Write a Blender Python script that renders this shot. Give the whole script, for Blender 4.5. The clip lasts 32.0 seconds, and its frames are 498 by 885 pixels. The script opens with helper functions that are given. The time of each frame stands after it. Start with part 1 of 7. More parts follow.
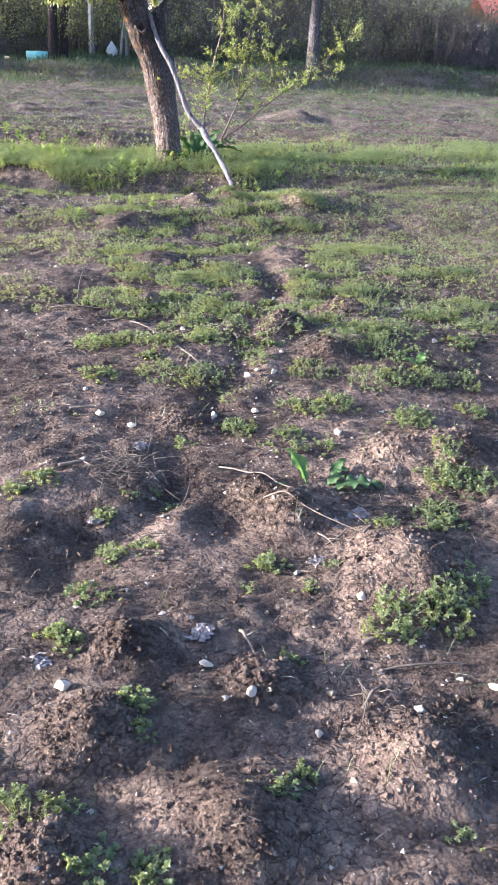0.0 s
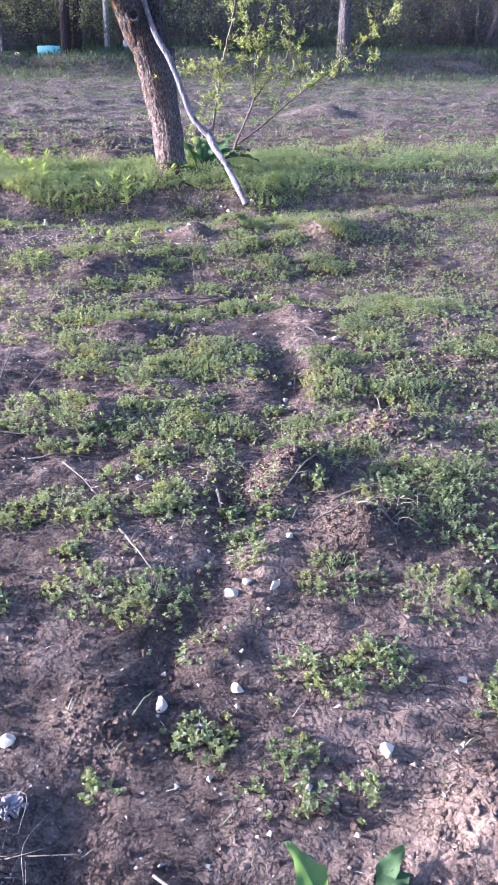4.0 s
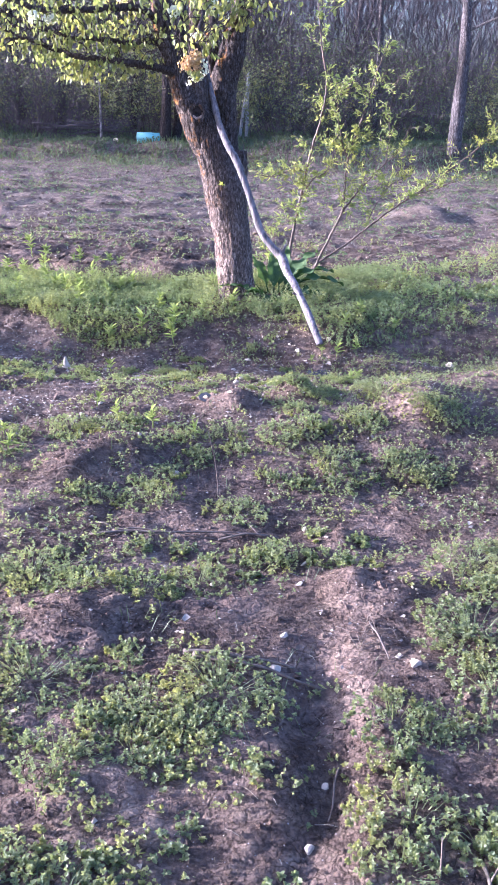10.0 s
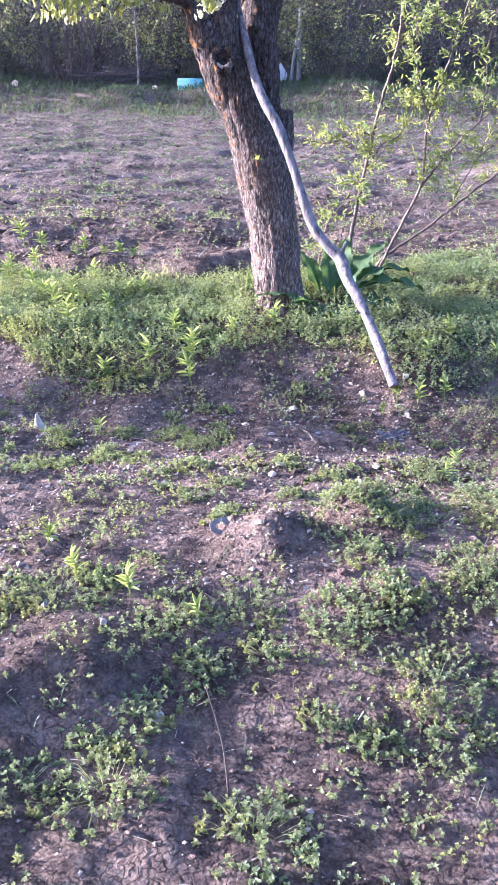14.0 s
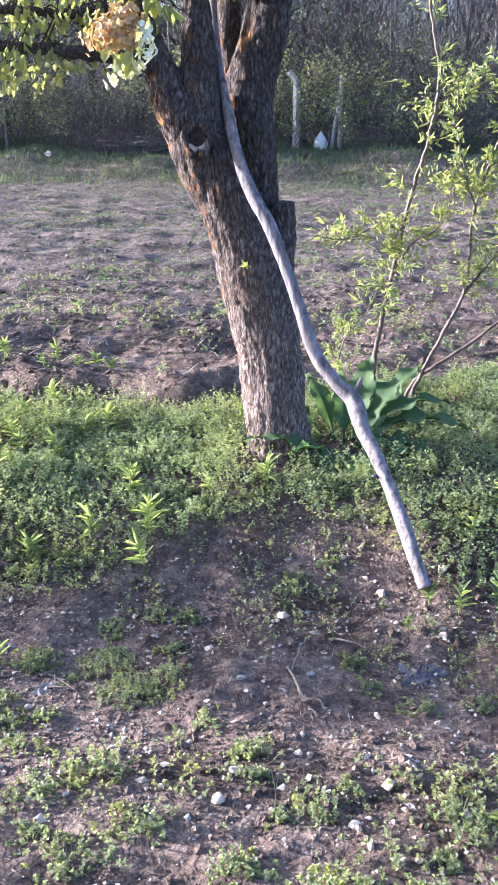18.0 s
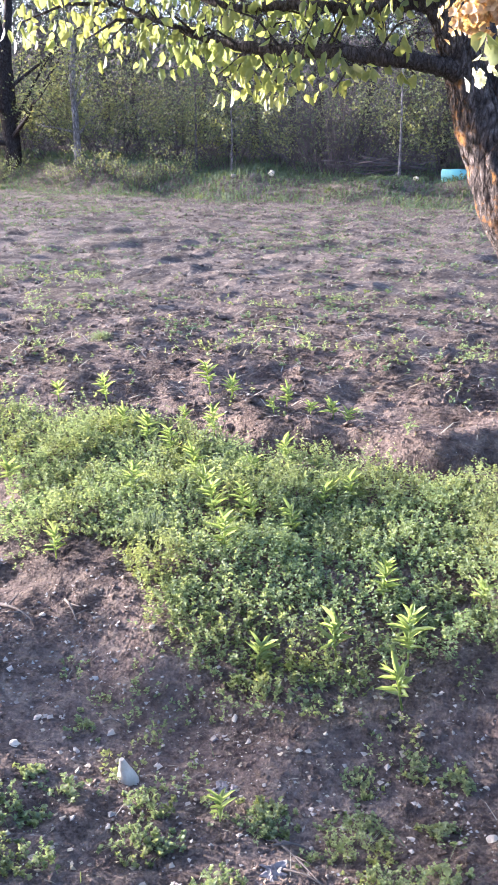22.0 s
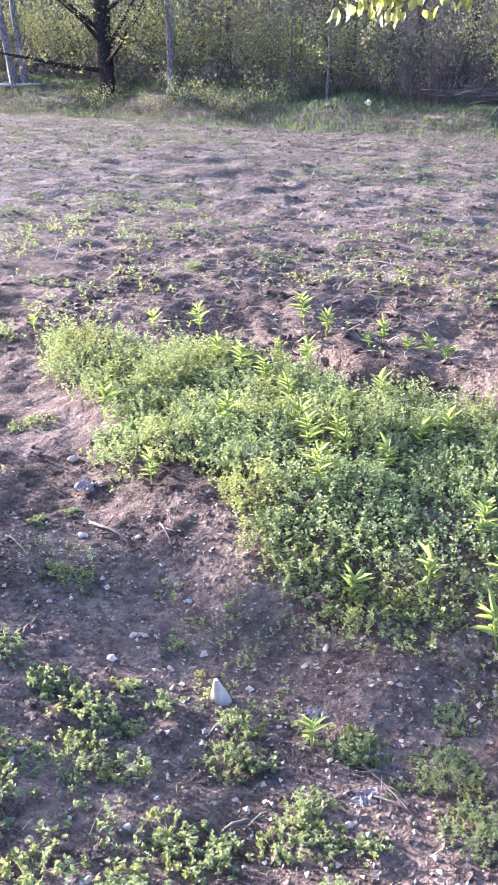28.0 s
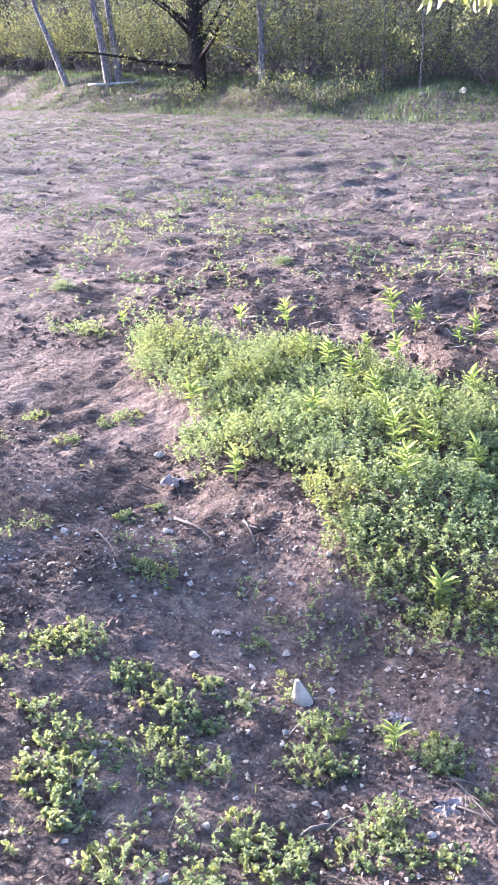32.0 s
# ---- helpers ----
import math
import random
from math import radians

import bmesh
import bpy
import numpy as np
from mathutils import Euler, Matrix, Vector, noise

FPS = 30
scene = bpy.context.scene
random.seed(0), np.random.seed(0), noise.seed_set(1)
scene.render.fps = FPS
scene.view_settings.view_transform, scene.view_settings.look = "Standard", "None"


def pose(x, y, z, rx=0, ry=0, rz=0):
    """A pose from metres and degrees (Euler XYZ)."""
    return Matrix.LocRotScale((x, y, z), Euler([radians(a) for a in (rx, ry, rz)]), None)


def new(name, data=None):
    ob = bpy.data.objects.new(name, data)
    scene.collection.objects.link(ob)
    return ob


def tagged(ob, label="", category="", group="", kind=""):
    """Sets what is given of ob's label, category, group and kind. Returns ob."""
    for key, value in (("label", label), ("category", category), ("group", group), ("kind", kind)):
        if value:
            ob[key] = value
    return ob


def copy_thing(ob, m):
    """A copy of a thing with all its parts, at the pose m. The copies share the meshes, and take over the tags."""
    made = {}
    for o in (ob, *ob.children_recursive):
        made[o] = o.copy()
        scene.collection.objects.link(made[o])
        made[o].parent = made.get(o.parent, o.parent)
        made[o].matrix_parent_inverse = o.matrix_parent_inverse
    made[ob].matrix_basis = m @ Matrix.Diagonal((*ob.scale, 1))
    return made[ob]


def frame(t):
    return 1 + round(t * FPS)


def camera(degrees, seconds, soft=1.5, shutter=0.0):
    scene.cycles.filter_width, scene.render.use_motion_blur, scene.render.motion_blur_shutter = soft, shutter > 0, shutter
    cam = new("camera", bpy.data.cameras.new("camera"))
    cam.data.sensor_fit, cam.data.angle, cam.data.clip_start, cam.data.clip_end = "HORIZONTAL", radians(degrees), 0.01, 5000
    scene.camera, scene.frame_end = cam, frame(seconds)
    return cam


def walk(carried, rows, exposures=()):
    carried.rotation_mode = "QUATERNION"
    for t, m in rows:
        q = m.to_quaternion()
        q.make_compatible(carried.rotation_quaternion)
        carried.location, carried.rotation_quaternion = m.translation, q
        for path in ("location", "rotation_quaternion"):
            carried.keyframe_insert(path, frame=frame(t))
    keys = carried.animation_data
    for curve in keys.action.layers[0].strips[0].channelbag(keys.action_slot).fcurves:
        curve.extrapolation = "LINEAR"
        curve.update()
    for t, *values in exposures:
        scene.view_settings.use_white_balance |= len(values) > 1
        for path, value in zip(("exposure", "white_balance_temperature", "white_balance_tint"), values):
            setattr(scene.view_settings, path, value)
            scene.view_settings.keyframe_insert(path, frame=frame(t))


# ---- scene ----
cam = camera(31.7, 32.0)
METRES, EYE, TILT, LEAN, TURN = 8.571, 1.5, 0.0, 0.0, -14.4
ROWS = [
    (0.0, 0.0, 0.0, 0.0, 1.15, -25.25, -2.45),
    (0.5, 0.0068, 0.0212, -0.0006, 1.54, -25.52, -1.68),
    (1.0, 0.0046, 0.0528, -0.0028, -0.96, -25.9, -0.5),
    (1.5, 0.0008, 0.082, 0.0031, -4.31, -25.58, -1.0),
    (2.0, 0.0003, 0.1029, 0.0022, -1.4, -26.86, -1.84),
    (2.5, 0.0088, 0.1317, -0.0003, 2.94, -27.24, -1.57),
    (3.0, 0.0144, 0.1485, 0.0017, 4.23, -26.28, -0.8),
    (3.5, 0.0134, 0.1773, -0.0032, 2.61, -26.29, -0.66),
    (5.5, 0.0138, 0.2879, 0.0009, 5.47, -24.01, -1.73),
    (6.0, 0.0101, 0.3045, -0.0002, 6.19, -23.96, -0.84),
    (6.5, 0.0038, 0.339, 0.0001, 5.59, -23.63, 0.08),
    (7.0, 0.0055, 0.3561, 0.0006, 3.95, -22.06, -1.2),
    (7.5, 0.013, 0.3633, 0.0048, 4.05, -21.94, -3.2),
    (8.0, 0.0242, 0.3697, 0.0073, 6.21, -21.71, -4.1),
    (8.5, 0.0296, 0.3745, 0.0087, 7.82, -21.92, -3.51),
    (9.0, 0.0298, 0.3802, 0.0092, 9.86, -22.16, -2.8),
    (9.5, 0.0262, 0.3988, 0.0053, 11.03, -22.47, -2.32),
    (10.0, 0.0214, 0.4343, 0.0074, 9.88, -21.37, -1.82),
    (10.5, 0.021, 0.4514, 0.007, 7.9, -22.27, -0.85),
    (11.0, 0.0215, 0.4796, 0.0016, 8.37, -23.84, -0.77),
    (11.5, 0.0199, 0.5152, 0.0041, 10.92, -23.56, -1.29),
    (12.0, 0.0105, 0.5328, 0.0054, 13.52, -23.79, -0.03),
    (12.5, -0.0041, 0.5732, 0.0065, 12.51, -24.79, 0.45),
    (13.0, -0.0107, 0.5891, 0.0113, 10.62, -25.22, -0.07),
    (13.5, -0.0112, 0.6153, 0.0087, 11.99, -24.65, -0.33),
    (15.5, 0.0054, 0.7504, 0.0066, 15.61, -25.53, -1.47),
    (16.0, 0.0182, 0.775, 0.0116, 18.49, -23.99, -3.56),
    (16.5, 0.0187, 0.7801, 0.0123, 18.97, -23.11, -1.87),
    (17.0, 0.0078, 0.7903, 0.0117, 19.14, -22.53, -0.41),
    (17.5, -0.0096, 0.8017, 0.0108, 17.83, -21.78, 0.07),
    (18.0, -0.0171, 0.813, 0.01, 16.15, -21.05, 0.17),
    (18.5, -0.0211, 0.8355, 0.0081, 16.04, -20.69, 0.49),
    (19.0, -0.0247, 0.8623, 0.0111, 17.47, -20.38, 0.84),
    (19.5, -0.0299, 0.8677, 0.0112, 18.14, -19.93, 0.95),
    (20.0, -0.0507, 0.8798, 0.013, 18.49, -18.89, 1.63),
    (20.5, -0.0705, 0.8824, 0.0135, 18.71, -17.79, 1.44),
    (21.0, -0.074, 0.8805, 0.0133, 20.97, -17.64, 0.5),
    (21.5, -0.0764, 0.8805, 0.0122, 25.25, -17.9, 0.29),
    (22.0, -0.0777, 0.8787, 0.0081, 29.34, -19.85, 0.06),
    (22.5, -0.0787, 0.8782, 0.0065, 31.65, -21.93, 0.05),
    (23.0, -0.0788, 0.8771, 0.0063, 32.32, -22.73, 0.2),
    (23.5, -0.0791, 0.8773, 0.0063, 32.28, -22.65, 0.28),
    (24.0, -0.079, 0.8777, 0.0063, 31.84, -22.58, 0.35),
    (24.5, -0.079, 0.8786, 0.0051, 31.13, -23.06, 0.36),
    (26.5, -0.0808, 0.8803, 0.0048, 32.6, -23.12, 0.45),
    (27.0, -0.0826, 0.8786, 0.0046, 34.06, -23.59, 0.38),
    (27.5, -0.0828, 0.876, 0.0044, 34.36, -23.62, 0.2),
    (28.0, -0.085, 0.8764, 0.0041, 35.0, -23.89, -0.02),
    (28.5, -0.0872, 0.8784, 0.0024, 36.73, -24.53, 0.43),
    (29.0, -0.0861, 0.8794, 0.0031, 37.8, -25.05, 0.93),
    (29.5, -0.0852, 0.8794, 0.0032, 37.89, -25.46, 0.92),
    (30.0, -0.085, 0.8794, 0.0033, 37.81, -25.37, 0.95),
    (30.5, -0.0848, 0.8801, 0.0033, 38.2, -25.13, 0.91),
    (31.0, -0.0854, 0.8797, 0.0038, 39.26, -24.89, 1.13),
    (31.5, -0.086, 0.8803, 0.0038, 40.1, -24.6, 1.68),
    (32.0, -0.0854, 0.88, 0.0044, 40.49, -24.2, 1.93),
]
walk(cam, [(t, pose(0, 0, EYE, TILT, LEAN, TURN) @ pose(METRES * x, METRES * y, METRES * z, 90 + pitch, roll, yaw)) for t, x, y, z, yaw, pitch, roll in ROWS],
     [(0.0, 2.18, 4720, 17), (4.5, 2.26, 4440, 29), (9.0, 2.29, 4460, 32), (13.0, 2.6, 4500, 33), (17.0, 2.40, 4520, 24), (20.5, 2.52, 4780, 20), (23.0, 2.62, 4660, 23), (32.0, 2.81, 4640, 27)])

# ---- world, sun ----
SUN_YAW, SUN_EL = 80.0, 11.5          # degrees left of +y, degrees above the horizon
world = bpy.data.worlds.new("world")
scene.world = world
world.use_nodes = True
wn = world.node_tree.nodes
sky = wn.new("ShaderNodeTexSky")
sky.sky_type, sky.sun_disc = "NISHITA", False
sky.sun_elevation, sky.sun_rotation = radians(SUN_EL), radians(-SUN_YAW)
sky.air_density, sky.dust_density, sky.ozone_density = .9, 4.5, .5
wn["Background"].inputs["Strength"].default_value = 0.12
world.node_tree.links.new(sky.outputs[0], wn["Background"].inputs["Color"])
sun = new("sun", bpy.data.lights.new("sun", "SUN"))
sun.data.energy, sun.data.angle, sun.data.color = 5.0, radians(0.6), (1.0, 0.80, 0.55)
sun.rotation_euler = (radians(90 - SUN_EL), 0, radians(180 + SUN_YAW))

# ---- small tools ----
rng = np.random.default_rng(7)


def hash01(ix, iy, iz, s):
    n = (ix * 374761393 + iy * 668265263 + iz * 2147483647 + s * 974634541) & 0xFFFFFFFF
    n = ((n ^ (n >> 13)) * 1274126177) & 0xFFFFFFFF
    return ((n ^ (n >> 16)) & 0xFFFF) / 65535.0


def vnoise(x, y, z=0.0, s=0):
    """Smooth value noise, 0 to 1, of arrays."""
    x, y, z = np.broadcast_arrays(np.asarray(x, float), np.asarray(y, float), np.asarray(z, float))
    fx, fy, fz = np.floor(x), np.floor(y), np.floor(z)
    ux, uy, uz = x - fx, y - fy, z - fz
    ux, uy, uz = (u * u * (3 - 2 * u) for u in (ux, uy, uz))
    ix, iy, iz = fx.astype(np.int64), fy.astype(np.int64), fz.astype(np.int64)
    out = 0
    for dx in (0, 1):
        for dy in (0, 1):
            for dz in (0, 1):
                w = (ux if dx else 1 - ux) * (uy if dy else 1 - uy) * (uz if dz else 1 - uz)
                out = out + w * hash01(ix + dx, iy + dy, iz + dz, s)
    return out


def cells(x, y, s=0):
    """Distance to the nearest of scattered points, one in each unit cell."""
    x, y = np.broadcast_arrays(np.asarray(x, float), np.asarray(y, float))
    ix, iy = np.floor(x).astype(np.int64), np.floor(y).astype(np.int64)
    zero = np.zeros_like(ix)
    best = np.full(x.shape, 9.0)
    for dx in (-1, 0, 1):
        for dy in (-1, 0, 1):
            px = ix + dx + hash01(ix + dx, iy + dy, zero, s)
            py = iy + dy + hash01(ix + dx, iy + dy, zero, s + 77)
            best = np.minimum(best, (px - x) ** 2 + (py - y) ** 2)
    return np.sqrt(best)


def smooth(a, b, v):
    u = np.clip((v - a) / (b - a), 0, 1)
    return u * u * (3 - 2 * u)


# mounds and hollows of the dug soil: x, y, radius, height
MOUNDS = [
    (1.06, 2.12, .19, .075), (.81, 1.37, .13, .06), (.35, 1.24, .12, .05), (.18, 1.87, .08, .05), (.51, 1.69, .09, .04),
    (.80, 2.50, .10, .065), (.07, 1.56, .10, .05), (-.04, 1.23, .10, .05), (.72, 2.66, .08, .05), (.58, 3.27, .10, .05), (1.56, 2.85, .18, .06), (1.31, 2.84, .12, .05), (1.71, 4.59, .13, .06),
    (1.24, 4.26, .14, .06), (1.36, 3.85, .12, .05), (.62, 4.92, .07, .05), (2.96, 8.34, .25, .06), (2.35, 7.70, .17, .07),
]
MOUNDS_FAR = [
    (.80, 5.95, .18, .06), (1.81, 6.08, .18, .05), (1.74, 8.02, .10, .09), (1.43, 7.87, .13, .06), (1.75, 6.55, .07, .04),
    (1.70, 6.14, .08, .04), (.89, 7.30, .17, .05), (.66, 7.16, .14, .04), (1.46, 9.20, .30, .05), (.77, 9.53, .18, .05),
    (4.87, 16.8, .45, .13), (.30, 12.6, .30, .04), (.95, 12.5, .28, .045), (-.4, 12.9, .35, .04), (.5, 13.4, .35, .045), (-1.2, 13.2, .4, .04), (1.3, 13.3, .35, .045), (2.45, 8.03, .20, .05), (1.25, 11.75, .35, .03), (2.6, 9.25, .25, .05), (2.25, 9.78, .42, .075),
]
HOLLOWS = [
    (.46, 2.75, .10, -.07), (.58, 2.50, .12, -.06), (.13, 2.51, .14, -.08), (.04, 2.26, .11, -.05), (.05, 1.40, .10, -.05),
    (1.45, 5.45, .10, -.06), (1.81, 4.77, .08, -.07), (.55, 1.62, .12, -.03), (0, 9.74, .16, -.035), (.21, 9.52, .13, -.03),
    (.66, 11.94, .33, -.02), (.40, 9.75, .45, -.02), (1.60, 7.92, .07, -.05), (1.22, 4.02, .09, -.05), (.98, 3.45, .08, -.04),
]
FURROW_Y = [.5, 2.3, 2.55, 2.8, 3.16, 3.45, 3.7, 4.06, 4.5, 4.8, 5.05, 5.45, 6.2]
FURROW_X = [-.2, .20, .30, .43, .50, .72, .85, 1.0, 1.16, 1.29, 1.43, 1.50, 1.60]
FRONT_X = [-40, -1.57, -1.34, -1.1, -.76, -.67, -.4, -.3, -.06, .1, .25, .35, .5, .68, .92, 1.0, 1.1, 1.37, 1.65, 1.85, 2.02, 2.3, 3, 4.2, 5.3, 12, 40]
STRIP_FRONT = [13, 11.5, 11.13, 10.9, 10.7, 10.4, 10.27, 10.37, 10.32, 10.1, 9.93, 9.8, 9.75, 9.6, 9.62, 9.8, 9.9, 10.03, 10.07, 9.96, 9.8, 9.62, 9.9, 9.72, 9.6, 9.0, 8.6]
STRIP_X = [-40, -1.57, -1.5, -1.4, -.93, -.45, 0, .2, .58, 1.1, 1.35, 2.4, 2.9, 3.75, 5.8, 7.3, 12, 40]
STRIP_BACK = [13, 11.5, 11.65, 11.8, 11.66, 11.75, 11.55, 11.3, 11.33, 11.2, 11.45, 11.9, 12.1, 12.6, 13.0, 13.4, 14.2, 14.5]
RIDGE_Y = [-4, 0, 2, 3.2, 3.6, 4.1, 4.5, 4.85, 5.4, 5.8, 6.4, 7.0, 7.5, 7.9, 8.3, 9.8, 10.4, 11.2, 12, 14, 26]
RIDGE_Z = [0, .02, .02, .0, .045, .085, .05, .035, .062, .055, .01, .012, .06, .08, .045, .015, .045, .05, .035, 0, 0]


def strip(x, y):
    """1 on the green strip under the tree, 0 off it."""
    n = .16 * (vnoise(x * 4.3, y * 4.3, 0, 40) - .5) + .10 * (vnoise(x * 11, y * 11, 0, 41) - .5)
    f, b = np.interp(x, FRONT_X, STRIP_FRONT), np.interp(x, STRIP_X, STRIP_BACK)
    return smooth(-.06, .10, y - f + n) * smooth(-.06, .10, b - y + n)


def field_end(x):
    return np.interp(x, [-60, -16, -12.7, -3.6, -.9, 5, 13, 40], [44, 30.2, 29.4, 26.9, 26.4, 25.4, 25.0, 25.0])


def height(x, y):
    x, y = np.broadcast_arrays(np.asarray(x, float), np.asarray(y, float))
    # cross ridges of the dug plot, then the ditch before the green strip, which bends away with the strip
    bend = np.interp(x, [-2.6, -1.1, -.35, .25], [1.75, .95, .28, 0]) * smooth(7.6, 8.8, y)
    deep = np.interp(x, [-4, -1.6, -.5, .5, 2.6, 4, 6], [.1, .2, .45, 1, 1, .5, .2])
    v = y - bend
    ditch = np.interp(v, [8.3, 8.55, 8.8, 9.05, 9.35, 9.6, 9.8, 10.0, 10.25], [0, -.04, -.13, -.175, -.215, -.20, -.115, -.04, 0])
    z = np.interp(v, RIDGE_Y, RIDGE_Z) + ditch * deep
    near = smooth(16, 12.5, y) * smooth(-3, -1, y)
    side = np.interp(x, [-8, -3, 4.5, 9], [0, 1, 1, 0])
    for cx, cy, r, h in MOUNDS + MOUNDS_FAR + HOLLOWS:
        d2 = ((x - cx) ** 2 + (y - cy) ** 2) / (r * r)
        z = z + ((1.55 if cy < 3.0 else 1.3) if h > 0 else .75) * h * np.exp(-d2 * (.8 + .5 * vnoise(x * 9, y * 9, 0, 3)))
    fx = np.interp(y, FURROW_Y, FURROW_X) + .05 * (vnoise(0, y * 4, 0, 5) - .5)
    fy = smooth(2.2, 2.9, y) * smooth(6.2, 5.2, y)
    fy = fy * (.25 + 1.1 * vnoise(0, y * 2.3, 0, 6))
    rag = .4 + 1.2 * vnoise(x * 7, y * 7, 0, 7)
    z = z - .036 * fy * rag * np.exp(-((x - fx) / .075) ** 2) + .013 * fy * rag * np.exp(-((x - fx - .15) / .08) ** 2)
    green = strip(x, y)
    wx, wy = x + .05 * vnoise(x * 9, y * 9, 0, 18), y + .05 * vnoise(x * 9, y * 9, 0, 19)
    loose = smooth(.42, .66, vnoise(x * 2.1, y * 2.1, 0, 16) * .7 + vnoise(x * 6, y * 6, 0, 17) * .3)
    lump = (vnoise(x * 1.7, y * 2.2, 0, 11) - .5) * .045 + (vnoise(x * .8, y * .9, 0, 12) - .5) * .06 + (vnoise(x * 4.5, y * 5, 0, 10) - .5) * .020
    clod = (.42 - cells(wx * 8, wy * 8, 13)) * .020 * loose
    crumb = (.42 - cells(wx * 19, wy * 19, 14)) * .017 * (.35 + .65 * loose) + (.42 - cells(x * 34, y * 34, 15)) * .009 + (vnoise(x * 13, y * 13, 0, 9) - .5) * .012
    z = z + near * side * (1 - .6 * green) * (lump + clod + crumb)
    # tilled land behind the strip
    tilled = smooth(0, .4, y - np.interp(x, STRIP_X, STRIP_BACK)) * smooth(.5, -1.0, y - field_end(x))
    back = y - np.interp(x, STRIP_X, STRIP_BACK)
    wave = np.sin((y + .16 * x + .8 * vnoise(x * .5, y * .5, 0, 21)) * 2 * np.pi / .62)
    rough = smooth(26, 12, y) * .6 + .4
    crest = 1 - np.abs(2 * vnoise(x * 1.5 + .4 * vnoise(x * 4, y * 4, 0, 28), y * 3.1, 0, 29) - 1)
    crest2 = 1 - np.abs(2 * vnoise(x * 3.6, y * 6.5, 0, 33) - 1)
    z = z + tilled * rough * (.014 * wave + .036 * (crest - .5) * smooth(20, 13, y) + .028 * (crest2 - .5) + .035 * (vnoise(x * 2.6, y * 3.4, 0, 22) - .5)
                              + .016 * (.42 - cells(x * 5, y * 6, 23)) + .014 * (.42 - cells(x * 11, y * 12, 24)) * smooth(20, 14, y)
                              + (.10 * (vnoise(x * 1.5, y * 2.0, 0, 26) - .5) + .09 * (vnoise(x * 3.7, y * 4.2, 0, 27) - .5)) * smooth(14, 18, y))
    # the last plough slice, turned up along the strip
    slice_ = smooth(.06, .36, back + .12 * (vnoise(x * 3, y, 0, 34) - .5)) * smooth(1.1, .45, back)
    z = z + smooth(-.8, -.2, x) * smooth(1.9, 1.4, x) * (.085 * slice_ * (.5 + .5 * vnoise(x * 2.6, y, 0, 35) + .4 * vnoise(x * 9, y * 9, 0, 36)) - .04 * smooth(-.05, .08, back) * smooth(.24, .10, back))
    # grassy bank, the rise under the wood, and a hill added to block horizon sky
    s = y - field_end(x) + .5 * (vnoise(x * .45, 0, 0, 30) - .5)
    bank = np.interp(x, [-30, -16, -8, -3, 2, 10, 20], [.9, .85, .62, .42, .50, .60, .35])
    z = z + bank * smooth(-.1, 1.7, s) * (.8 + .4 * vnoise(x * .7, y * .7, 0, 31)) + .02 * np.clip(s - 3, 0, 60) + 6.0 * smooth(57, 75, y) * smooth(10, -4, x - .3 * (y - 57))
    z = z + smooth(0, 1, s) * .12 * (vnoise(x * 1.6, y * 1.6, 0, 32) - .5)
    return z


def gz(x, y):
    return float(height(x, y))


def to_mesh(name, verts, faces, smooth_shade=False):
    """A mesh from arrays: verts (n, 3), faces (m, 3 or 4)."""
    verts, faces = np.asarray(verts, np.float32), np.asarray(faces, np.int32)
    me = bpy.data.meshes.new(name)
    me.vertices.add(len(verts))
    me.vertices.foreach_set("co", verts.ravel())
    k = faces.shape[1]
    many = np.full(len(faces), k, np.int32)
    use = np.ones(faces.shape, bool)
    if k == 4:
        three = faces[:, 3] == faces[:, 2]
        many[three], use[three, 3] = 3, False
    corners = faces[use]
    me.loops.add(len(corners))
    me.loops.foreach_set("vertex_index", corners)
    me.polygons.add(len(faces))
    me.polygons.foreach_set("loop_start", (np.cumsum(many) - many).astype(np.int32))
    me.polygons.foreach_set("loop_total", many)
    me.update(calc_edges=True)
    me.validate()
    me.polygons.foreach_set("use_smooth", np.full(len(me.polygons), smooth_shade))
    return me


def put(name, me, mat, parent=None, label="", loc=None):
    """Links a mesh as one object; under a parent it is a part."""
    ob = new(name, me)
    if mat is not None and not me.materials:
        me.materials.append(mat)
    if parent is not None:
        ob.parent = parent
    if label:
        ob["label"] = label
    if loc is not None:
        ob.location = loc
    return ob


def part(name, vf, mat, parent, label="", shade=True):
    return put(name, to_mesh(name, vf[0], vf[1], shade), mat, parent, label)


def empty(name, x, y, z, label, category, group="", kind=""):
    ob = new(name)
    ob.location = (x, y, z)
    ob.empty_display_size = .1
    return tagged(ob, label, category, group, kind)


def join(*bits):
    vs, fs, n = [], [], 0
    for v, f in bits:
        v, f = np.asarray(v, float), np.asarray(f, int)
        if f.shape[1] == 3:
            f = np.column_stack((f, f[:, 2]))
        vs.append(v), fs.append(f + n)
        n += len(v)
    return np.concatenate(vs), np.concatenate(fs)


def spline(points, steps):
    """Catmull-Rom through the points (rows of any width)."""
    p = np.asarray(points, float)
    p = np.vstack((2 * p[0] - p[1], p, 2 * p[-1] - p[-2]))
    out = []
    for i in range(1, len(p) - 2):
        a, b, c, d = p[i - 1:i + 3]
        for t in np.linspace(0, 1, steps, endpoint=False):
            out.append(.5 * (2 * b + (c - a) * t + (2 * a - 5 * b + 4 * c - d) * t * t + (3 * b - a - 3 * c + d) * t ** 3))
    out.append(p[-2])
    return np.array(out)


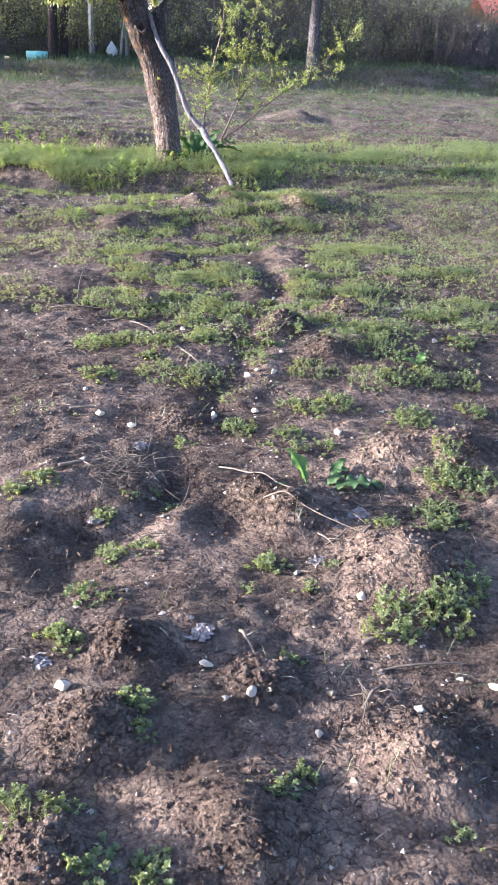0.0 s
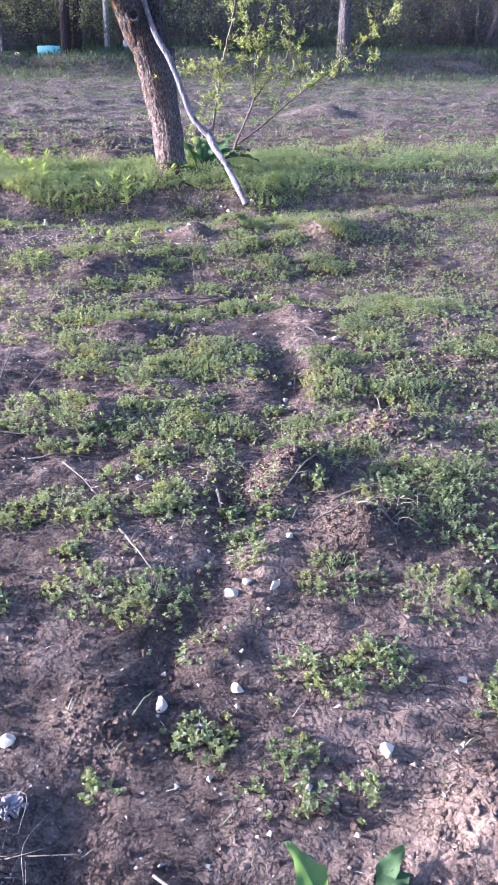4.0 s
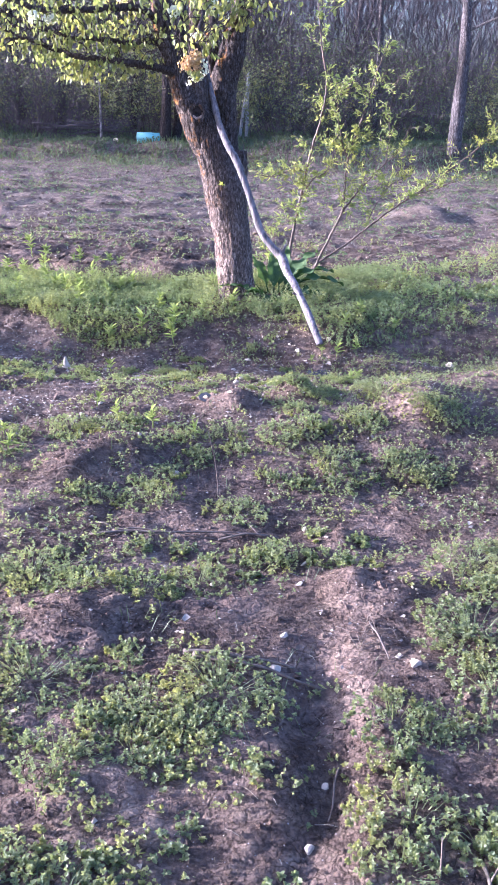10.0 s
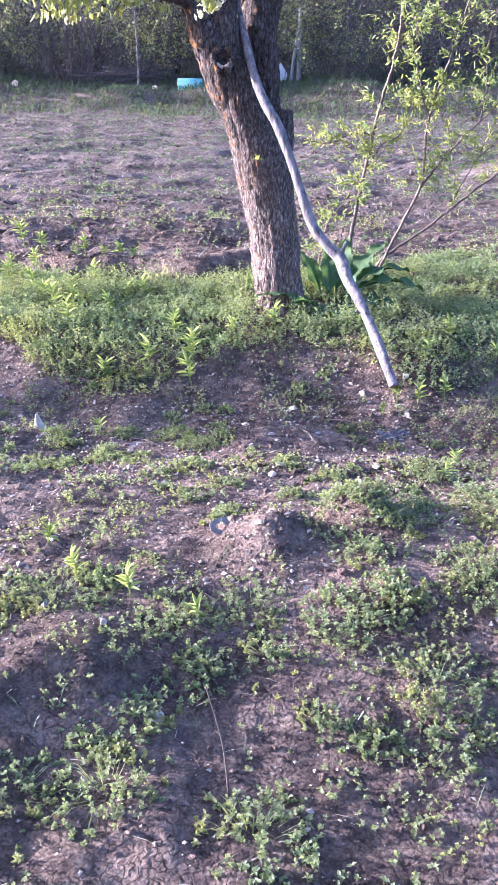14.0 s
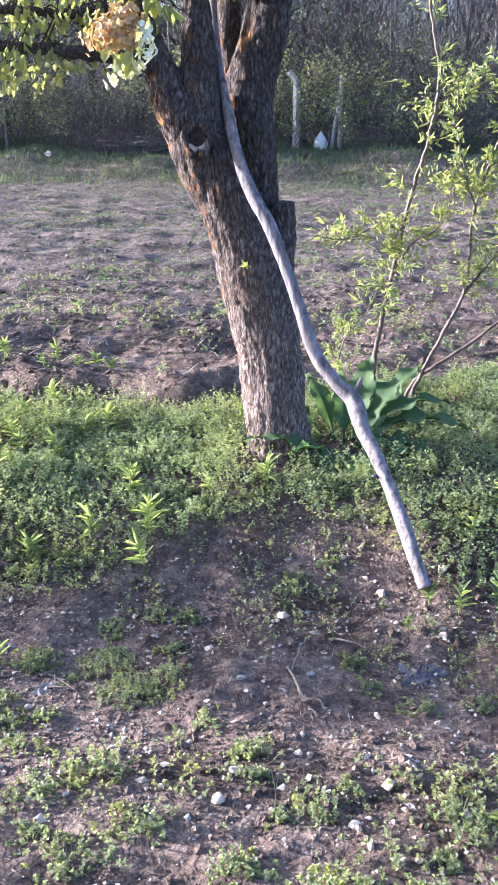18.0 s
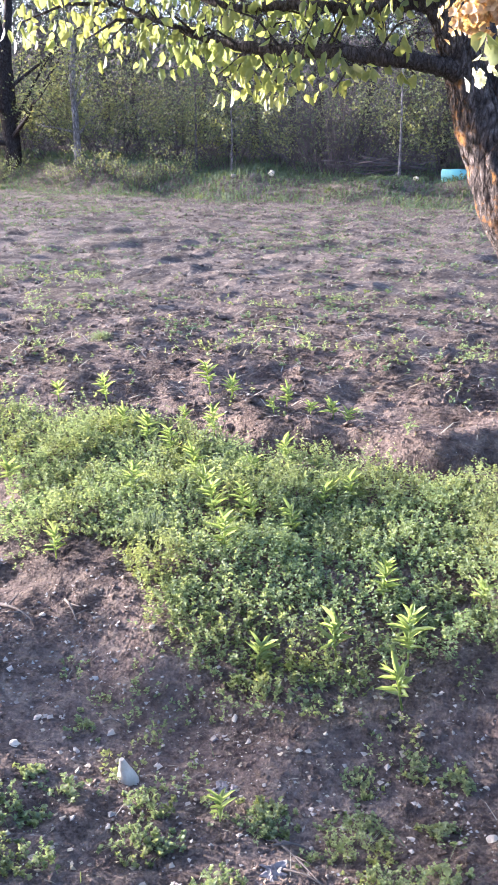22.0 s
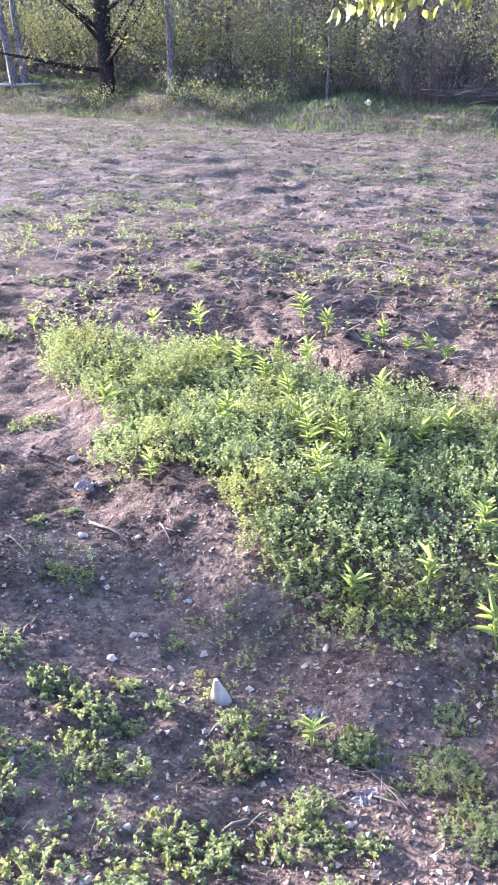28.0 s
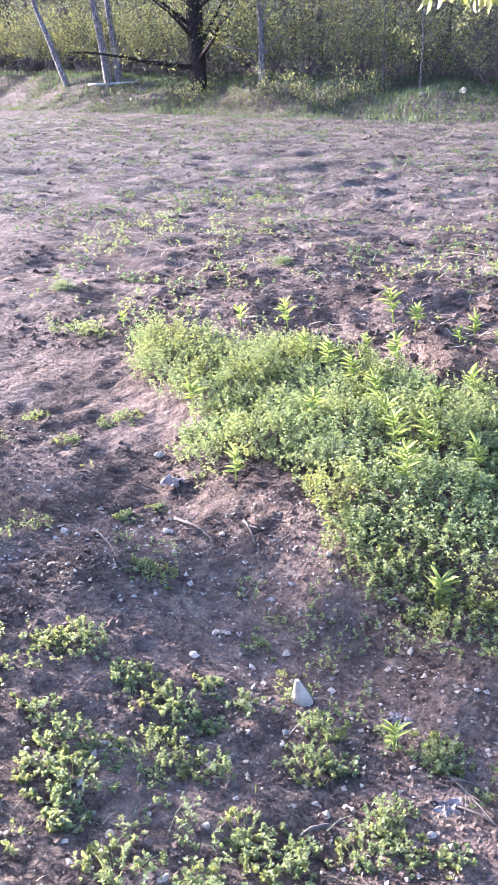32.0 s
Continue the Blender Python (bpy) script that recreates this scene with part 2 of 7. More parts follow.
def tube(pts, radii, sides=6, cap=True, wobble=0.0, seed=0):
    """A tube of quads along points."""
    p = np.asarray(pts, float)
    r = np.broadcast_to(np.asarray(radii, float), (len(p),))
    d = np.gradient(p, axis=0)
    d /= np.linalg.norm(d, axis=1)[:, None] + 1e-9
    ref = np.where(np.abs(d[:, 2:3]) > .9, np.array([[1.0, 0, 0]]), np.array([[0, 0, 1.0]]))
    if abs(d[:, 2]).mean() > .6:
        ref = np.tile([[1.0, 0, 0]], (len(p), 1))
    u = np.cross(d, ref)
    u /= np.linalg.norm(u, axis=1)[:, None] + 1e-9
    w = np.cross(d, u)
    a = np.linspace(0, 2 * np.pi, sides, endpoint=False)
    rr = r[:, None] * np.ones(sides)
    if wobble:
        rr = rr * (1 + wobble * (vnoise(np.cos(a)[None] * 1.5 + 9, np.sin(a)[None] * 1.5 + 9, np.arange(len(p))[:, None] * .6, seed) * 2 - 1))
    v = p[:, None, :] + rr[..., None] * (np.cos(a)[None, :, None] * u[:, None, :] + np.sin(a)[None, :, None] * w[:, None, :])
    v = v.reshape(-1, 3)
    i, j = np.meshgrid(np.arange(len(p) - 1), np.arange(sides), indexing="ij")
    f = np.stack((i * sides + j, i * sides + (j + 1) % sides, (i + 1) * sides + (j + 1) % sides, (i + 1) * sides + j), -1).reshape(-1, 4)
    if cap:
        n = len(v)
        v = np.vstack((v, p[0], p[-1]))
        k = np.arange(sides)
        e = (len(p) - 1) * sides
        f = np.vstack((f, np.stack((k * 0 + n, (k + 1) % sides, k, k), -1), np.stack((k * 0 + n + 1, e + k, e + (k + 1) % sides, e + (k + 1) % sides), -1)))
    return v, f


def unit(v):
    return v / (np.linalg.norm(v, axis=-1, keepdims=True) + 1e-9)


def leaves(pos, axis, face, length, width, fold=.35, droop=.15, plain=False):
    """Folded, rounded leaves: foot, direction, upper side, length and width of each; plain ones have four corners."""
    pos, axis, face = np.asarray(pos, float), unit(np.asarray(axis, float)), np.asarray(face, float)
    n = len(pos)
    side = unit(np.cross(axis, face))
    up = np.cross(side, axis)
    L = np.broadcast_to(np.asarray(length, float), (n,))[:, None]
    W = np.broadcast_to(np.asarray(width, float), (n,))[:, None] * .5
    if plain:
        v = np.stack((pos, pos + axis * L * .52 + side * W + up * W * fold, pos + axis * L - up * L * droop, pos + axis * L * .52 - side * W + up * W * fold), 1)
        k = np.arange(n)[:, None] * 4
        return v.reshape(-1, 3), np.concatenate((k + [[0, 1, 2]], k + [[0, 2, 3]]), 0)
    v = np.empty((n, 6, 3))
    v[:, 0] = pos
    v[:, 1] = pos + axis * L * .30 + side * W + up * W * fold
    v[:, 2] = pos + axis * L * .72 + side * W * .78 + up * (W * fold - L * droop * .5)
    v[:, 3] = pos + axis * L - up * L * droop
    v[:, 4] = pos + axis * L * .72 - side * W * .78 + up * (W * fold - L * droop * .5)
    v[:, 5] = pos + axis * L * .30 - side * W + up * W * fold
    k = np.arange(n)[:, None] * 6
    f = np.concatenate((k + [[0, 1, 2, 3]], k + [[0, 3, 4, 5]]), 0)
    return v.reshape(-1, 3), f


def sprigs(x, y, z, tall, leaf, k=9, spread=.5, plain=False):
    """Little plants at the places: k leaves up a short tilted stem each."""
    n = len(x)
    tall = np.broadcast_to(np.asarray(tall, float), (n,))
    a = rng.uniform(0, 2 * np.pi, n)
    tilt = rng.uniform(0, spread, n)
    stem = np.column_stack((np.cos(a) * tilt, np.sin(a) * tilt, np.ones(n))) * tall[:, None]
    t = rng.uniform(.25, 1.0, (n, k))
    foot = np.column_stack((x, y, z))[:, None, :] + stem[:, None, :] * t[..., None]
    b = a[:, None] + np.arange(k)[None] * 2.4 + rng.normal(0, .4, (n, k))
    rise = rng.normal(.35, .45, (n, k)) + t * .4
    ax = np.stack((np.cos(b), np.sin(b), rise), -1)
    fc = np.stack((-np.cos(b) * .6, -np.sin(b) * .6, np.ones((n, k))), -1) + rng.normal(0, .45, (n, k, 3))
    s = rng.uniform(.65, 1.25, (n, k)) * leaf
    return leaves(foot.reshape(-1, 3), ax.reshape(-1, 3), fc.reshape(-1, 3), s.ravel(), s.ravel() * .76, .3, .18, plain)


def blades(pos, tip, width, bend=.3):
    """Grass blades from pos to tip: one bent, tapering strip each."""
    pos, tip = np.asarray(pos, float), np.asarray(tip, float)
    n = len(pos)
    d = tip - pos
    side = unit(np.cross(d, [0, 0, 1.0]) + 1e-6) * np.broadcast_to(np.asarray(width, float), (n,))[:, None] * .5
    h = np.linalg.norm(d, axis=1)[:, None]
    mid = pos + d * .55 + np.array([0, 0, 1.0]) * h * bend * .5
    v = np.stack((pos - side, pos + side, mid + side * .8, mid - side * .8, tip), 1)
    k = np.arange(n)[:, None] * 5
    f = np.concatenate((k + [[0, 1, 2, 3]], k + [[3, 2, 4, 4]]), 0)
    return v.reshape(-1, 3), f


def rand_dirs(n, low=-1.0, high=1.0):
    a, z = rng.uniform(0, 2 * np.pi, n), rng.uniform(low, high, n)
    r = np.sqrt(np.clip(1 - z * z, 0, 1))
    return np.stack((r * np.cos(a), r * np.sin(a), z), 1)


# ---- materials ----
def material(name):
    m = bpy.data.materials.new(name)
    m.use_nodes = True
    t = m.node_tree
    return m, t.nodes, t.links, t.nodes["Principled BSDF"]


def node(nodes, links, kind, ins=None, **props):
    n = nodes.new("ShaderNode" + kind)
    for k, v in props.items():
        if k == "op":
            n.operation = v
        elif k == "dims":
            n.noise_dimensions = v
        elif k == "feature":
            n.feature = v
        elif k == "blend":
            n.blend_type = v
        elif k == "dtype":
            n.data_type = v
    for k, v in (ins or {}).items():
        if isinstance(v, bpy.types.NodeSocket):
            links.new(v, n.inputs[k])
        else:
            n.inputs[k].default_value = v
    return n


def ramp(nodes, links, fac, stops):
    r = nodes.new("ShaderNodeValToRGB")
    links.new(fac, r.inputs[0])
    e = r.color_ramp.elements
    while len(e) < len(stops):
        e.new(.5)
    for el, (p, c) in zip(e, stops):
        el.position, el.color = p, (*c, 1)
    return r.outputs[0]


def coords(nodes, links, scale=(1, 1, 1)):
    tc = nodes.new("ShaderNodeTexCoord")
    mp = node(nodes, links, "Mapping", {"Vector": tc.outputs["Object"], "Scale": scale})
    return mp.outputs[0]


def mix(nodes, links, fac, a, b, blend="MIX"):
    n = nodes.new("ShaderNodeMix")
    n.data_type, n.blend_type = "RGBA", blend
    for sock, v in ((n.inputs[0], fac), (n.inputs[6], a), (n.inputs[7], b)):
        if isinstance(v, bpy.types.NodeSocket):
            links.new(v, sock)
        else:
            sock.default_value = v if isinstance(v, float) else (*v, 1)
    return n.outputs[2]


def bump(nodes, links, heights, target):
    """Chains bumps (height socket, strength, distance) into the shader's normal."""
    last = None
    for h, s, d in heights:
        b = node(nodes, links, "Bump", {"Height": h, "Strength": s, "Distance": d})
        if last is not None:
            links.new(last, b.inputs["Normal"])
        last = b.outputs[0]
    links.new(last, target.inputs["Normal"])


def soil_material():
    m, n, l, p = material("dry_loam")
    co = coords(n, l)
    big = node(n, l, "TexNoise", {"Vector": co, "Scale": 1.1, "Detail": 5.0, "Roughness": .6})
    mid = node(n, l, "TexNoise", {"Vector": co, "Scale": 14.0, "Detail": 6.0, "Roughness": .65})
    fine = node(n, l, "TexNoise", {"Vector": co, "Scale": 120.0, "Detail": 4.0, "Roughness": .7})
    crumb = node(n, l, "TexNoise", {"Vector": co, "Scale": 42.0, "Detail": 5.0, "Roughness": .7})
    col = ramp(n, l, mid.outputs[0], [(.28, (.102, .074, .060)), (.5, (.174, .131, .104)), (.72, (.295, .228, .170))])
    tone = ramp(n, l, big.outputs[0], [(.3, (.76, .74, .74)), (.7, (1.12, 1.09, 1.03))])
    col = mix(n, l, 1.0, col, tone, "MULTIPLY")
    col = mix(n, l, .8, col, ramp(n, l, crumb.outputs[0], [(.3, (.55, .53, .53)), (.7, (1.35, 1.35, 1.35))]), "MULTIPLY")
    col = mix(n, l, .45, col, ramp(n, l, fine.outputs[0], [(.34, (.45, .43, .42)), (.50, (1, 1, 1)), (.68, (1.42, 1.40, 1.36))]), "MULTIPLY")
    # cracks of drying crust, in some places only
    wob = node(n, l, "VectorMath", {0: node(n, l, "TexNoise", {"Vector": co, "Scale": 30.0, "Detail": 3.0}).outputs[1], 1: (.03, .03, .03)}, op="MULTIPLY")
    bent = node(n, l, "VectorMath", {0: co, 1: wob.outputs[0]}, op="ADD")
    crack = node(n, l, "TexVoronoi", {"Vector": bent.outputs[0], "Scale": 26.0, "Randomness": 1.0}, feature="DISTANCE_TO_EDGE")
    where = ramp(n, l, node(n, l, "TexNoise", {"Vector": co, "Scale": 3.1, "Detail": 2.0}).outputs[0], [(.42, (0, 0, 0)), (.56, (.85, .85, .85))])
    line = ramp(n, l, crack.outputs["Distance"], [(0.0, (.8, .8, .8)), (.026, (0, 0, 0))])
    along = node(n, l, "SeparateXYZ", {0: co}).outputs[1]
    plot = node(n, l, "MapRange", {0: along, 1: 6.4, 2: 7.6, 3: 1.0, 4: 0.12})
    where = node(n, l, "Math", {0: where, 1: plot.outputs[0]}, op="MULTIPLY").outputs[0]
    # soil colour shifts slightly towards blue from y 13 to 17
    far_tint = node(n, l, "MapRange", {0: along, 1: 13.0, 2: 17.0, 3: 0.0, 4: 1.0})
    col = mix(n, l, far_tint.outputs[0], col, mix(n, l, 1.0, col, (.96, 1.03, 1.08), "MULTIPLY"))
    cut = node(n, l, "Math", {0: line, 1: where}, op="MULTIPLY")
    col = mix(n, l, cut.outputs[0], col, (.035, .025, .02))
    # pale grit
    grit = node(n, l, "TexVoronoi", {"Vector": co, "Scale": 75.0, "Randomness": 1.0})
    dot = ramp(n, l, grit.outputs["Distance"], [(.14, (1, 1, 1)), (.2, (0, 0, 0))])
    pick = ramp(n, l, node(n, l, "SeparateColor", {0: grit.outputs["Color"]}).outputs[0], [(.86, (0, 0, 0)), (.88, (1, 1, 1))])
    chip = node(n, l, "Math", {0: dot, 1: pick}, op="MULTIPLY")
    col = mix(n, l, chip.outputs[0], col, (.40, .36, .32))
    l.new(col, p.inputs["Base Color"])
    p.inputs["Roughness"].default_value = .95
    p.inputs["Specular IOR Level"].default_value = .15
    gran = node(n, l, "TexVoronoi", {"Vector": bent.outputs[0], "Scale": 70.0, "Randomness": 1.0})
    lump = node(n, l, "TexVoronoi", {"Vector": bent.outputs[0], "Scale": 24.0, "Randomness": 1.0})
    crust = ramp(n, l, node(n, l, "TexNoise", {"Vector": co, "Scale": 2.3, "Detail": 3.0}).outputs[0], [(.40, (1, 1, 1)), (.58, (.25, .25, .25))])
    loose = node(n, l, "Math", {0: lump.outputs["Distance"], 1: crust}, op="MULTIPLY")
    fine_l = node(n, l, "Math", {0: gran.outputs["Distance"], 1: crust}, op="MULTIPLY")
    crumb_l = node(n, l, "Math", {0: crumb.outputs[0], 1: crust}, op="MULTIPLY")
    dust_l = node(n, l, "Math", {0: fine.outputs[0], 1: crust}, op="MULTIPLY")
    inv = node(n, l, "Math", {0: 1.0, 1: cut.outputs[0]}, op="SUBTRACT")
    bump(n, l, [(mid.outputs[0], 1.0, .026), (loose.outputs[0], 1.0, -.042), (fine_l.outputs[0], 1.0, -.022), (crumb_l.outputs[0], 1.0, .020), (dust_l.outputs[0], 1.0, .010), (inv.outputs[0], 1.0, .03), (chip.outputs[0], .6, .006)], p)
    return m


def leaf_material(name, dark, light, dry=(.35, .30, .10), glow=.45, rough=.5):
    """Leaf: gloss above, light through it; each leaf its own tone."""
    m, n, l, p = material(name)
    geo = n.new("ShaderNodeNewGeometry")
    info = n.new("ShaderNodeObjectInfo")
    tone = node(n, l, "Math", {0: geo.outputs["Random Per Island"], 1: .75}, op="MULTIPLY")
    tone = node(n, l, "Math", {0: info.outputs["Random"], 1: .25, 2: tone.outputs[0]}, op="MULTIPLY_ADD")
    co = coords(n, l)
    blot = node(n, l, "TexNoise", {"Vector": co, "Scale": 45.0, "Detail": 3.0})
    col = ramp(n, l, tone.outputs[0], [(0.0, dark), (.55, light), (.93, light), (1.0, dry)])
    col = mix(n, l, .35, col, ramp(n, l, blot.outputs[0], [(.3, (.5, .55, .45)), (.7, (1.2, 1.2, 1.1))]), "MULTIPLY")
    patch = node(n, l, "TexNoise", {"Vector": co, "Scale": 2.4, "Detail": 4.0, "Roughness": .6})
    col = mix(n, l, .8, col, ramp(n, l, patch.outputs[0], [(.35, (.90, 1.0, 1.02)), (.52, (1, 1, 1)), (.66, (1.22, 1.10, .72))]), "MULTIPLY")
    l.new(col, p.inputs["Base Color"])
    p.inputs["Roughness"].default_value = rough
    p.inputs["Specular IOR Level"].default_value = .45
    tr = node(n, l, "BsdfTranslucent")
    l.new(mix(n, l, 1.0, col, (1.45, 1.4, .72), "MULTIPLY"), tr.inputs[0])
    mx = node(n, l, "MixShader", {0: glow})
    l.new(p.outputs[0], mx.inputs[1])
    l.new(tr.outputs[0], mx.inputs[2])
    l.new(mx.outputs[0], n["Material Output"].inputs["Surface"])
    return m


def bark_material(name, a, b, c, scale=1.0, sunlit_lichen=None):
    """Rough, furrowed bark; last argument: orange of lichen with sun glow mixed in."""
    m, n, l, p = material(name)
    co = coords(n, l, (1, 1, .30))
    wob = node(n, l, "VectorMath", {0: node(n, l, "TexNoise", {"Vector": co, "Scale": 25.0 * scale, "Detail": 3.0}).outputs[1], 1: (.03, .03, .03)}, op="MULTIPLY")
    bent = node(n, l, "VectorMath", {0: co, 1: wob.outputs[0]}, op="ADD").outputs[0]
    ridge = node(n, l, "TexNoise", {"Vector": bent, "Scale": 46.0 * scale, "Detail": 6.0, "Roughness": .62, "Distortion": .6})
    fold = node(n, l, "Math", {0: node(n, l, "Math", {0: ridge.outputs[0], 1: .5}, op="SUBTRACT").outputs[0]}, op="ABSOLUTE")
    co2 = coords(n, l, (1, 1, .5))
    fib = node(n, l, "TexNoise", {"Vector": co2, "Scale": 60.0 * scale, "Detail": 8.0, "Roughness": .7})
    big = node(n, l, "TexNoise", {"Vector": coords(n, l), "Scale": 6.0, "Detail": 4.0})
    col = ramp(n, l, fib.outputs[0], [(.3, a), (.52, b), (.72, c)])
    gap = ramp(n, l, fold.outputs[0], [(0, (.22, .20, .19)), (.05, (1, 1, 1))])
    col = mix(n, l, .35, col, gap, "MULTIPLY")
    plate = node(n, l, "TexVoronoi", {"Vector": bent, "Scale": 44.0 * scale, "Randomness": 1.0}, feature="DISTANCE_TO_EDGE")
    seam = ramp(n, l, plate.outputs["Distance"], [(0.0, (.20, .18, .17)), (.06, (.55, .53, .52)), (.20, (1, 1, 1))])
    col = mix(n, l, .65, col, seam, "MULTIPLY")
    rise = node(n, l, "MapRange", {0: plate.outputs["Distance"], 1: 0.0, 2: .22, 3: 0.0, 4: 1.0})
    col = mix(n, l, .5, col, ramp(n, l, big.outputs[0], [(.3, (.6, .55, .52)), (.7, (1.15, 1.1, 1.1))]), "MULTIPLY")
    if sunlit_lichen:
        # paler dry bark low down; the crown's shade above is coloured in too
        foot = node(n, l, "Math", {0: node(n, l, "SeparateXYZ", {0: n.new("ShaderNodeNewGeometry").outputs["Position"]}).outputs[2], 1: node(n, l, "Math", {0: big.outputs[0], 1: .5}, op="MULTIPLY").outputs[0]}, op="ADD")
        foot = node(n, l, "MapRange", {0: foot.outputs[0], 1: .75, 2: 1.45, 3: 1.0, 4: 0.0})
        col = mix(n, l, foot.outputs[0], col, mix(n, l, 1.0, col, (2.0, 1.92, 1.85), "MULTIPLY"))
        # orange on bark facing -x: lichen, with the sun's rim painted in
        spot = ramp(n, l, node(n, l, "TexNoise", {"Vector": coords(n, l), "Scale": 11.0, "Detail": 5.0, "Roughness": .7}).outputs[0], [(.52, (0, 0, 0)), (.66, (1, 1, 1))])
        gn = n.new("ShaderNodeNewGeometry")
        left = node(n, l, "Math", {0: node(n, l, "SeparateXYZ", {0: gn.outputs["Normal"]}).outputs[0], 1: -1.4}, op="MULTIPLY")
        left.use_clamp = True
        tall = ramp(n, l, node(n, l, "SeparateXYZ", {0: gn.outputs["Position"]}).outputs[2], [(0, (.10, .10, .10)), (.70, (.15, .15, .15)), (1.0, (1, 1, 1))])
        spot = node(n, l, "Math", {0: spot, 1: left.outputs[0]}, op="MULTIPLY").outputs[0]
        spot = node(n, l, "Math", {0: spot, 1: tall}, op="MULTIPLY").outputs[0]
        col = mix(n, l, spot, col, sunlit_lichen)
    l.new(col, p.inputs["Base Color"])
    p.inputs["Roughness"].default_value = .92
    p.inputs["Specular IOR Level"].default_value = .15
    bump(n, l, [(rise.outputs[0], .9, .012 / scale), (fold.outputs[0], .8, .04 / scale), (fib.outputs[0], .8, .012 / scale)], p)
    return m


def plain_material(name, a, b, scale=20.0, rough=.7, stretch=(1, 1, 1), relief=.004, metal=0.0):
    m, n, l, p = material(name)
    co = coords(n, l, stretch)
    no = node(n, l, "TexNoise", {"Vector": co, "Scale": scale, "Detail": 6.0, "Roughness": .65})
    col = ramp(n, l, no.outputs[0], [(.3, a), (.7, b)])
    info = n.new("ShaderNodeObjectInfo")
    col = mix(n, l, .6, col, ramp(n, l, info.outputs["Random"], [(0, (.7, .7, .72)), (1, (1.1, 1.08, 1.02))]), "MULTIPLY")
    l.new(col, p.inputs["Base Color"])
    p.inputs["Roughness"].default_value, p.inputs["Metallic"].default_value = rough, metal
    bump(n, l, [(no.outputs[0], .6, relief)], p)
    return m


SOIL = soil_material()
M_WEED = leaf_material("chickweed_leaf", (.112, .136, .074), (.270, .298, .164), (.36, .32, .20), .52, .6)
M_STRIP = leaf_material("strip_leaf", (.122, .152, .082), (.282, .322, .170), (.40, .37, .21), .49, .6)
M_GRASS = leaf_material("grass_blade", (.075, .102, .058), (.160, .195, .108), (.28, .25, .18), .3)
M_LANCE = leaf_material("lance_leaf", (.160, .215, .090), (.300, .350, .140), (.33, .36, .16), .58, .65)
M_BANK = leaf_material("bank_grass", (.072, .096, .063), (.146, .178, .106), (.24, .23, .16), .3, .7)
M_DEEP = leaf_material("deep_wood_leaf", (.052, .064, .042), (.112, .128, .076), (.15, .14, .09), 0.0, .85)
M_DOCK = leaf_material("dock_leaf", (.042, .080, .028), (.076, .125, .040), (.10, .15, .055), .32, .75)
# brighter copy of the dock leaf: sun through it is put into the colour
M_DOCKLIT = leaf_material("lit_dock_leaf", (.105, .185, .052), (.150, .240, .070), (.17, .25, .08), .45, .6)
M_PEAR = leaf_material("pear_leaf", (.150, .180, .068), (.290, .305, .130), (.40, .36, .17), .62, .45)
M_SAP = leaf_material("sapling_leaf", (.165, .205, .078), (.310, .340, .135), (.34, .33, .15), .55, .6)
M_WOODLEAF = leaf_material("hedge_leaf", (.084, .102, .056), (.172, .195, .102), (.21, .20, .13), .14, .8)
M_WILLOW = leaf_material("willow_leaf", (.130, .145, .072), (.245, .255, .120), (.29, .27, .14), .28, .75)
M_BLOSSOM = leaf_material("white_petal", (.70, .68, .62), (.86, .85, .80), (.62, .50, .36), .3)
M_DRYPETAL = leaf_material("withered_petal", (.34, .21, .11), (.56, .40, .24), (.70, .60, .46), .4)
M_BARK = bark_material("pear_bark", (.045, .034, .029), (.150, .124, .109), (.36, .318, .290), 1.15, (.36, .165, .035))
M_HOLLOWSHADE = plain_material("hollow_shade", (.018, .013, .011), (.06, .042, .034), 60.0, .95, (1, 1, 1), .006)
M_BAREWOOD = plain_material("bare_wood", (.22, .15, .115), (.46, .36, .29), 50.0, .85, (.3, 1, 1), .004)
M_BRANCH = bark_material("branch_bark", (.055, .043, .038), (.135, .110, .096), (.22, .185, .165), 1.6)
M_GREYBARK = bark_material("grey_bark", (.085, .075, .074), (.21, .19, .185), (.36, .335, .325), .5)
M_PALEBARK = bark_material("pale_bark", (.16, .145, .14), (.38, .355, .345), (.58, .555, .54), .4)
M_DARKBARK = bark_material("dark_bark", (.035, .028, .026), (.085, .070, .065), (.15, .13, .12), .6)
M_POLE = plain_material("weather_worn_pole", (.030, .024, .026), (.29, .255, .262), 44.0, .9, (1, 1, .05), .012)
M_SAPBARK = plain_material("sapling_bark", (.07, .045, .035), (.20, .14, .10), 30.0, .6, (1, 1, .3), .003)
M_TWIG = plain_material("dry_twig", (.075, .057, .045), (.20, .16, .125), 40.0, .85, (1, 1, 1), .002)
M_HEDGETWIG = plain_material("hedge_twig", (.062, .048, .050), (.155, .124, .124), 8.0, .9)
M_STONE = plain_material("pale_stone", (.49, .405, .30), (.73, .63, .49), 30.0, .9, (1, 1, 1), .006)
M_CONCRETE = plain_material("concrete_post", (.26, .25, .24), (.44, .42, .40), 9.0, .9, (1, 1, 1), .01)
M_WHITE = plain_material("white_plastic", (.60, .60, .60), (.82, .82, .80), 12.0, .45)
M_TURQ = plain_material("turquoise_plastic", (.26, .58, .52), (.38, .68, .62), 4.0, .5)
M_GREYPLASTIC = plain_material("grey_film", (.17, .145, .135), (.32, .28, .26), 30.0, .8)
M_DARKPLASTIC = plain_material("dark_film", (.02, .018, .018), (.16, .145, .14), 26.0, .6)
M_TILE = plain_material("red_roof_tile", (.45, .13, .08), (.60, .22, .14), 6.0, .8)
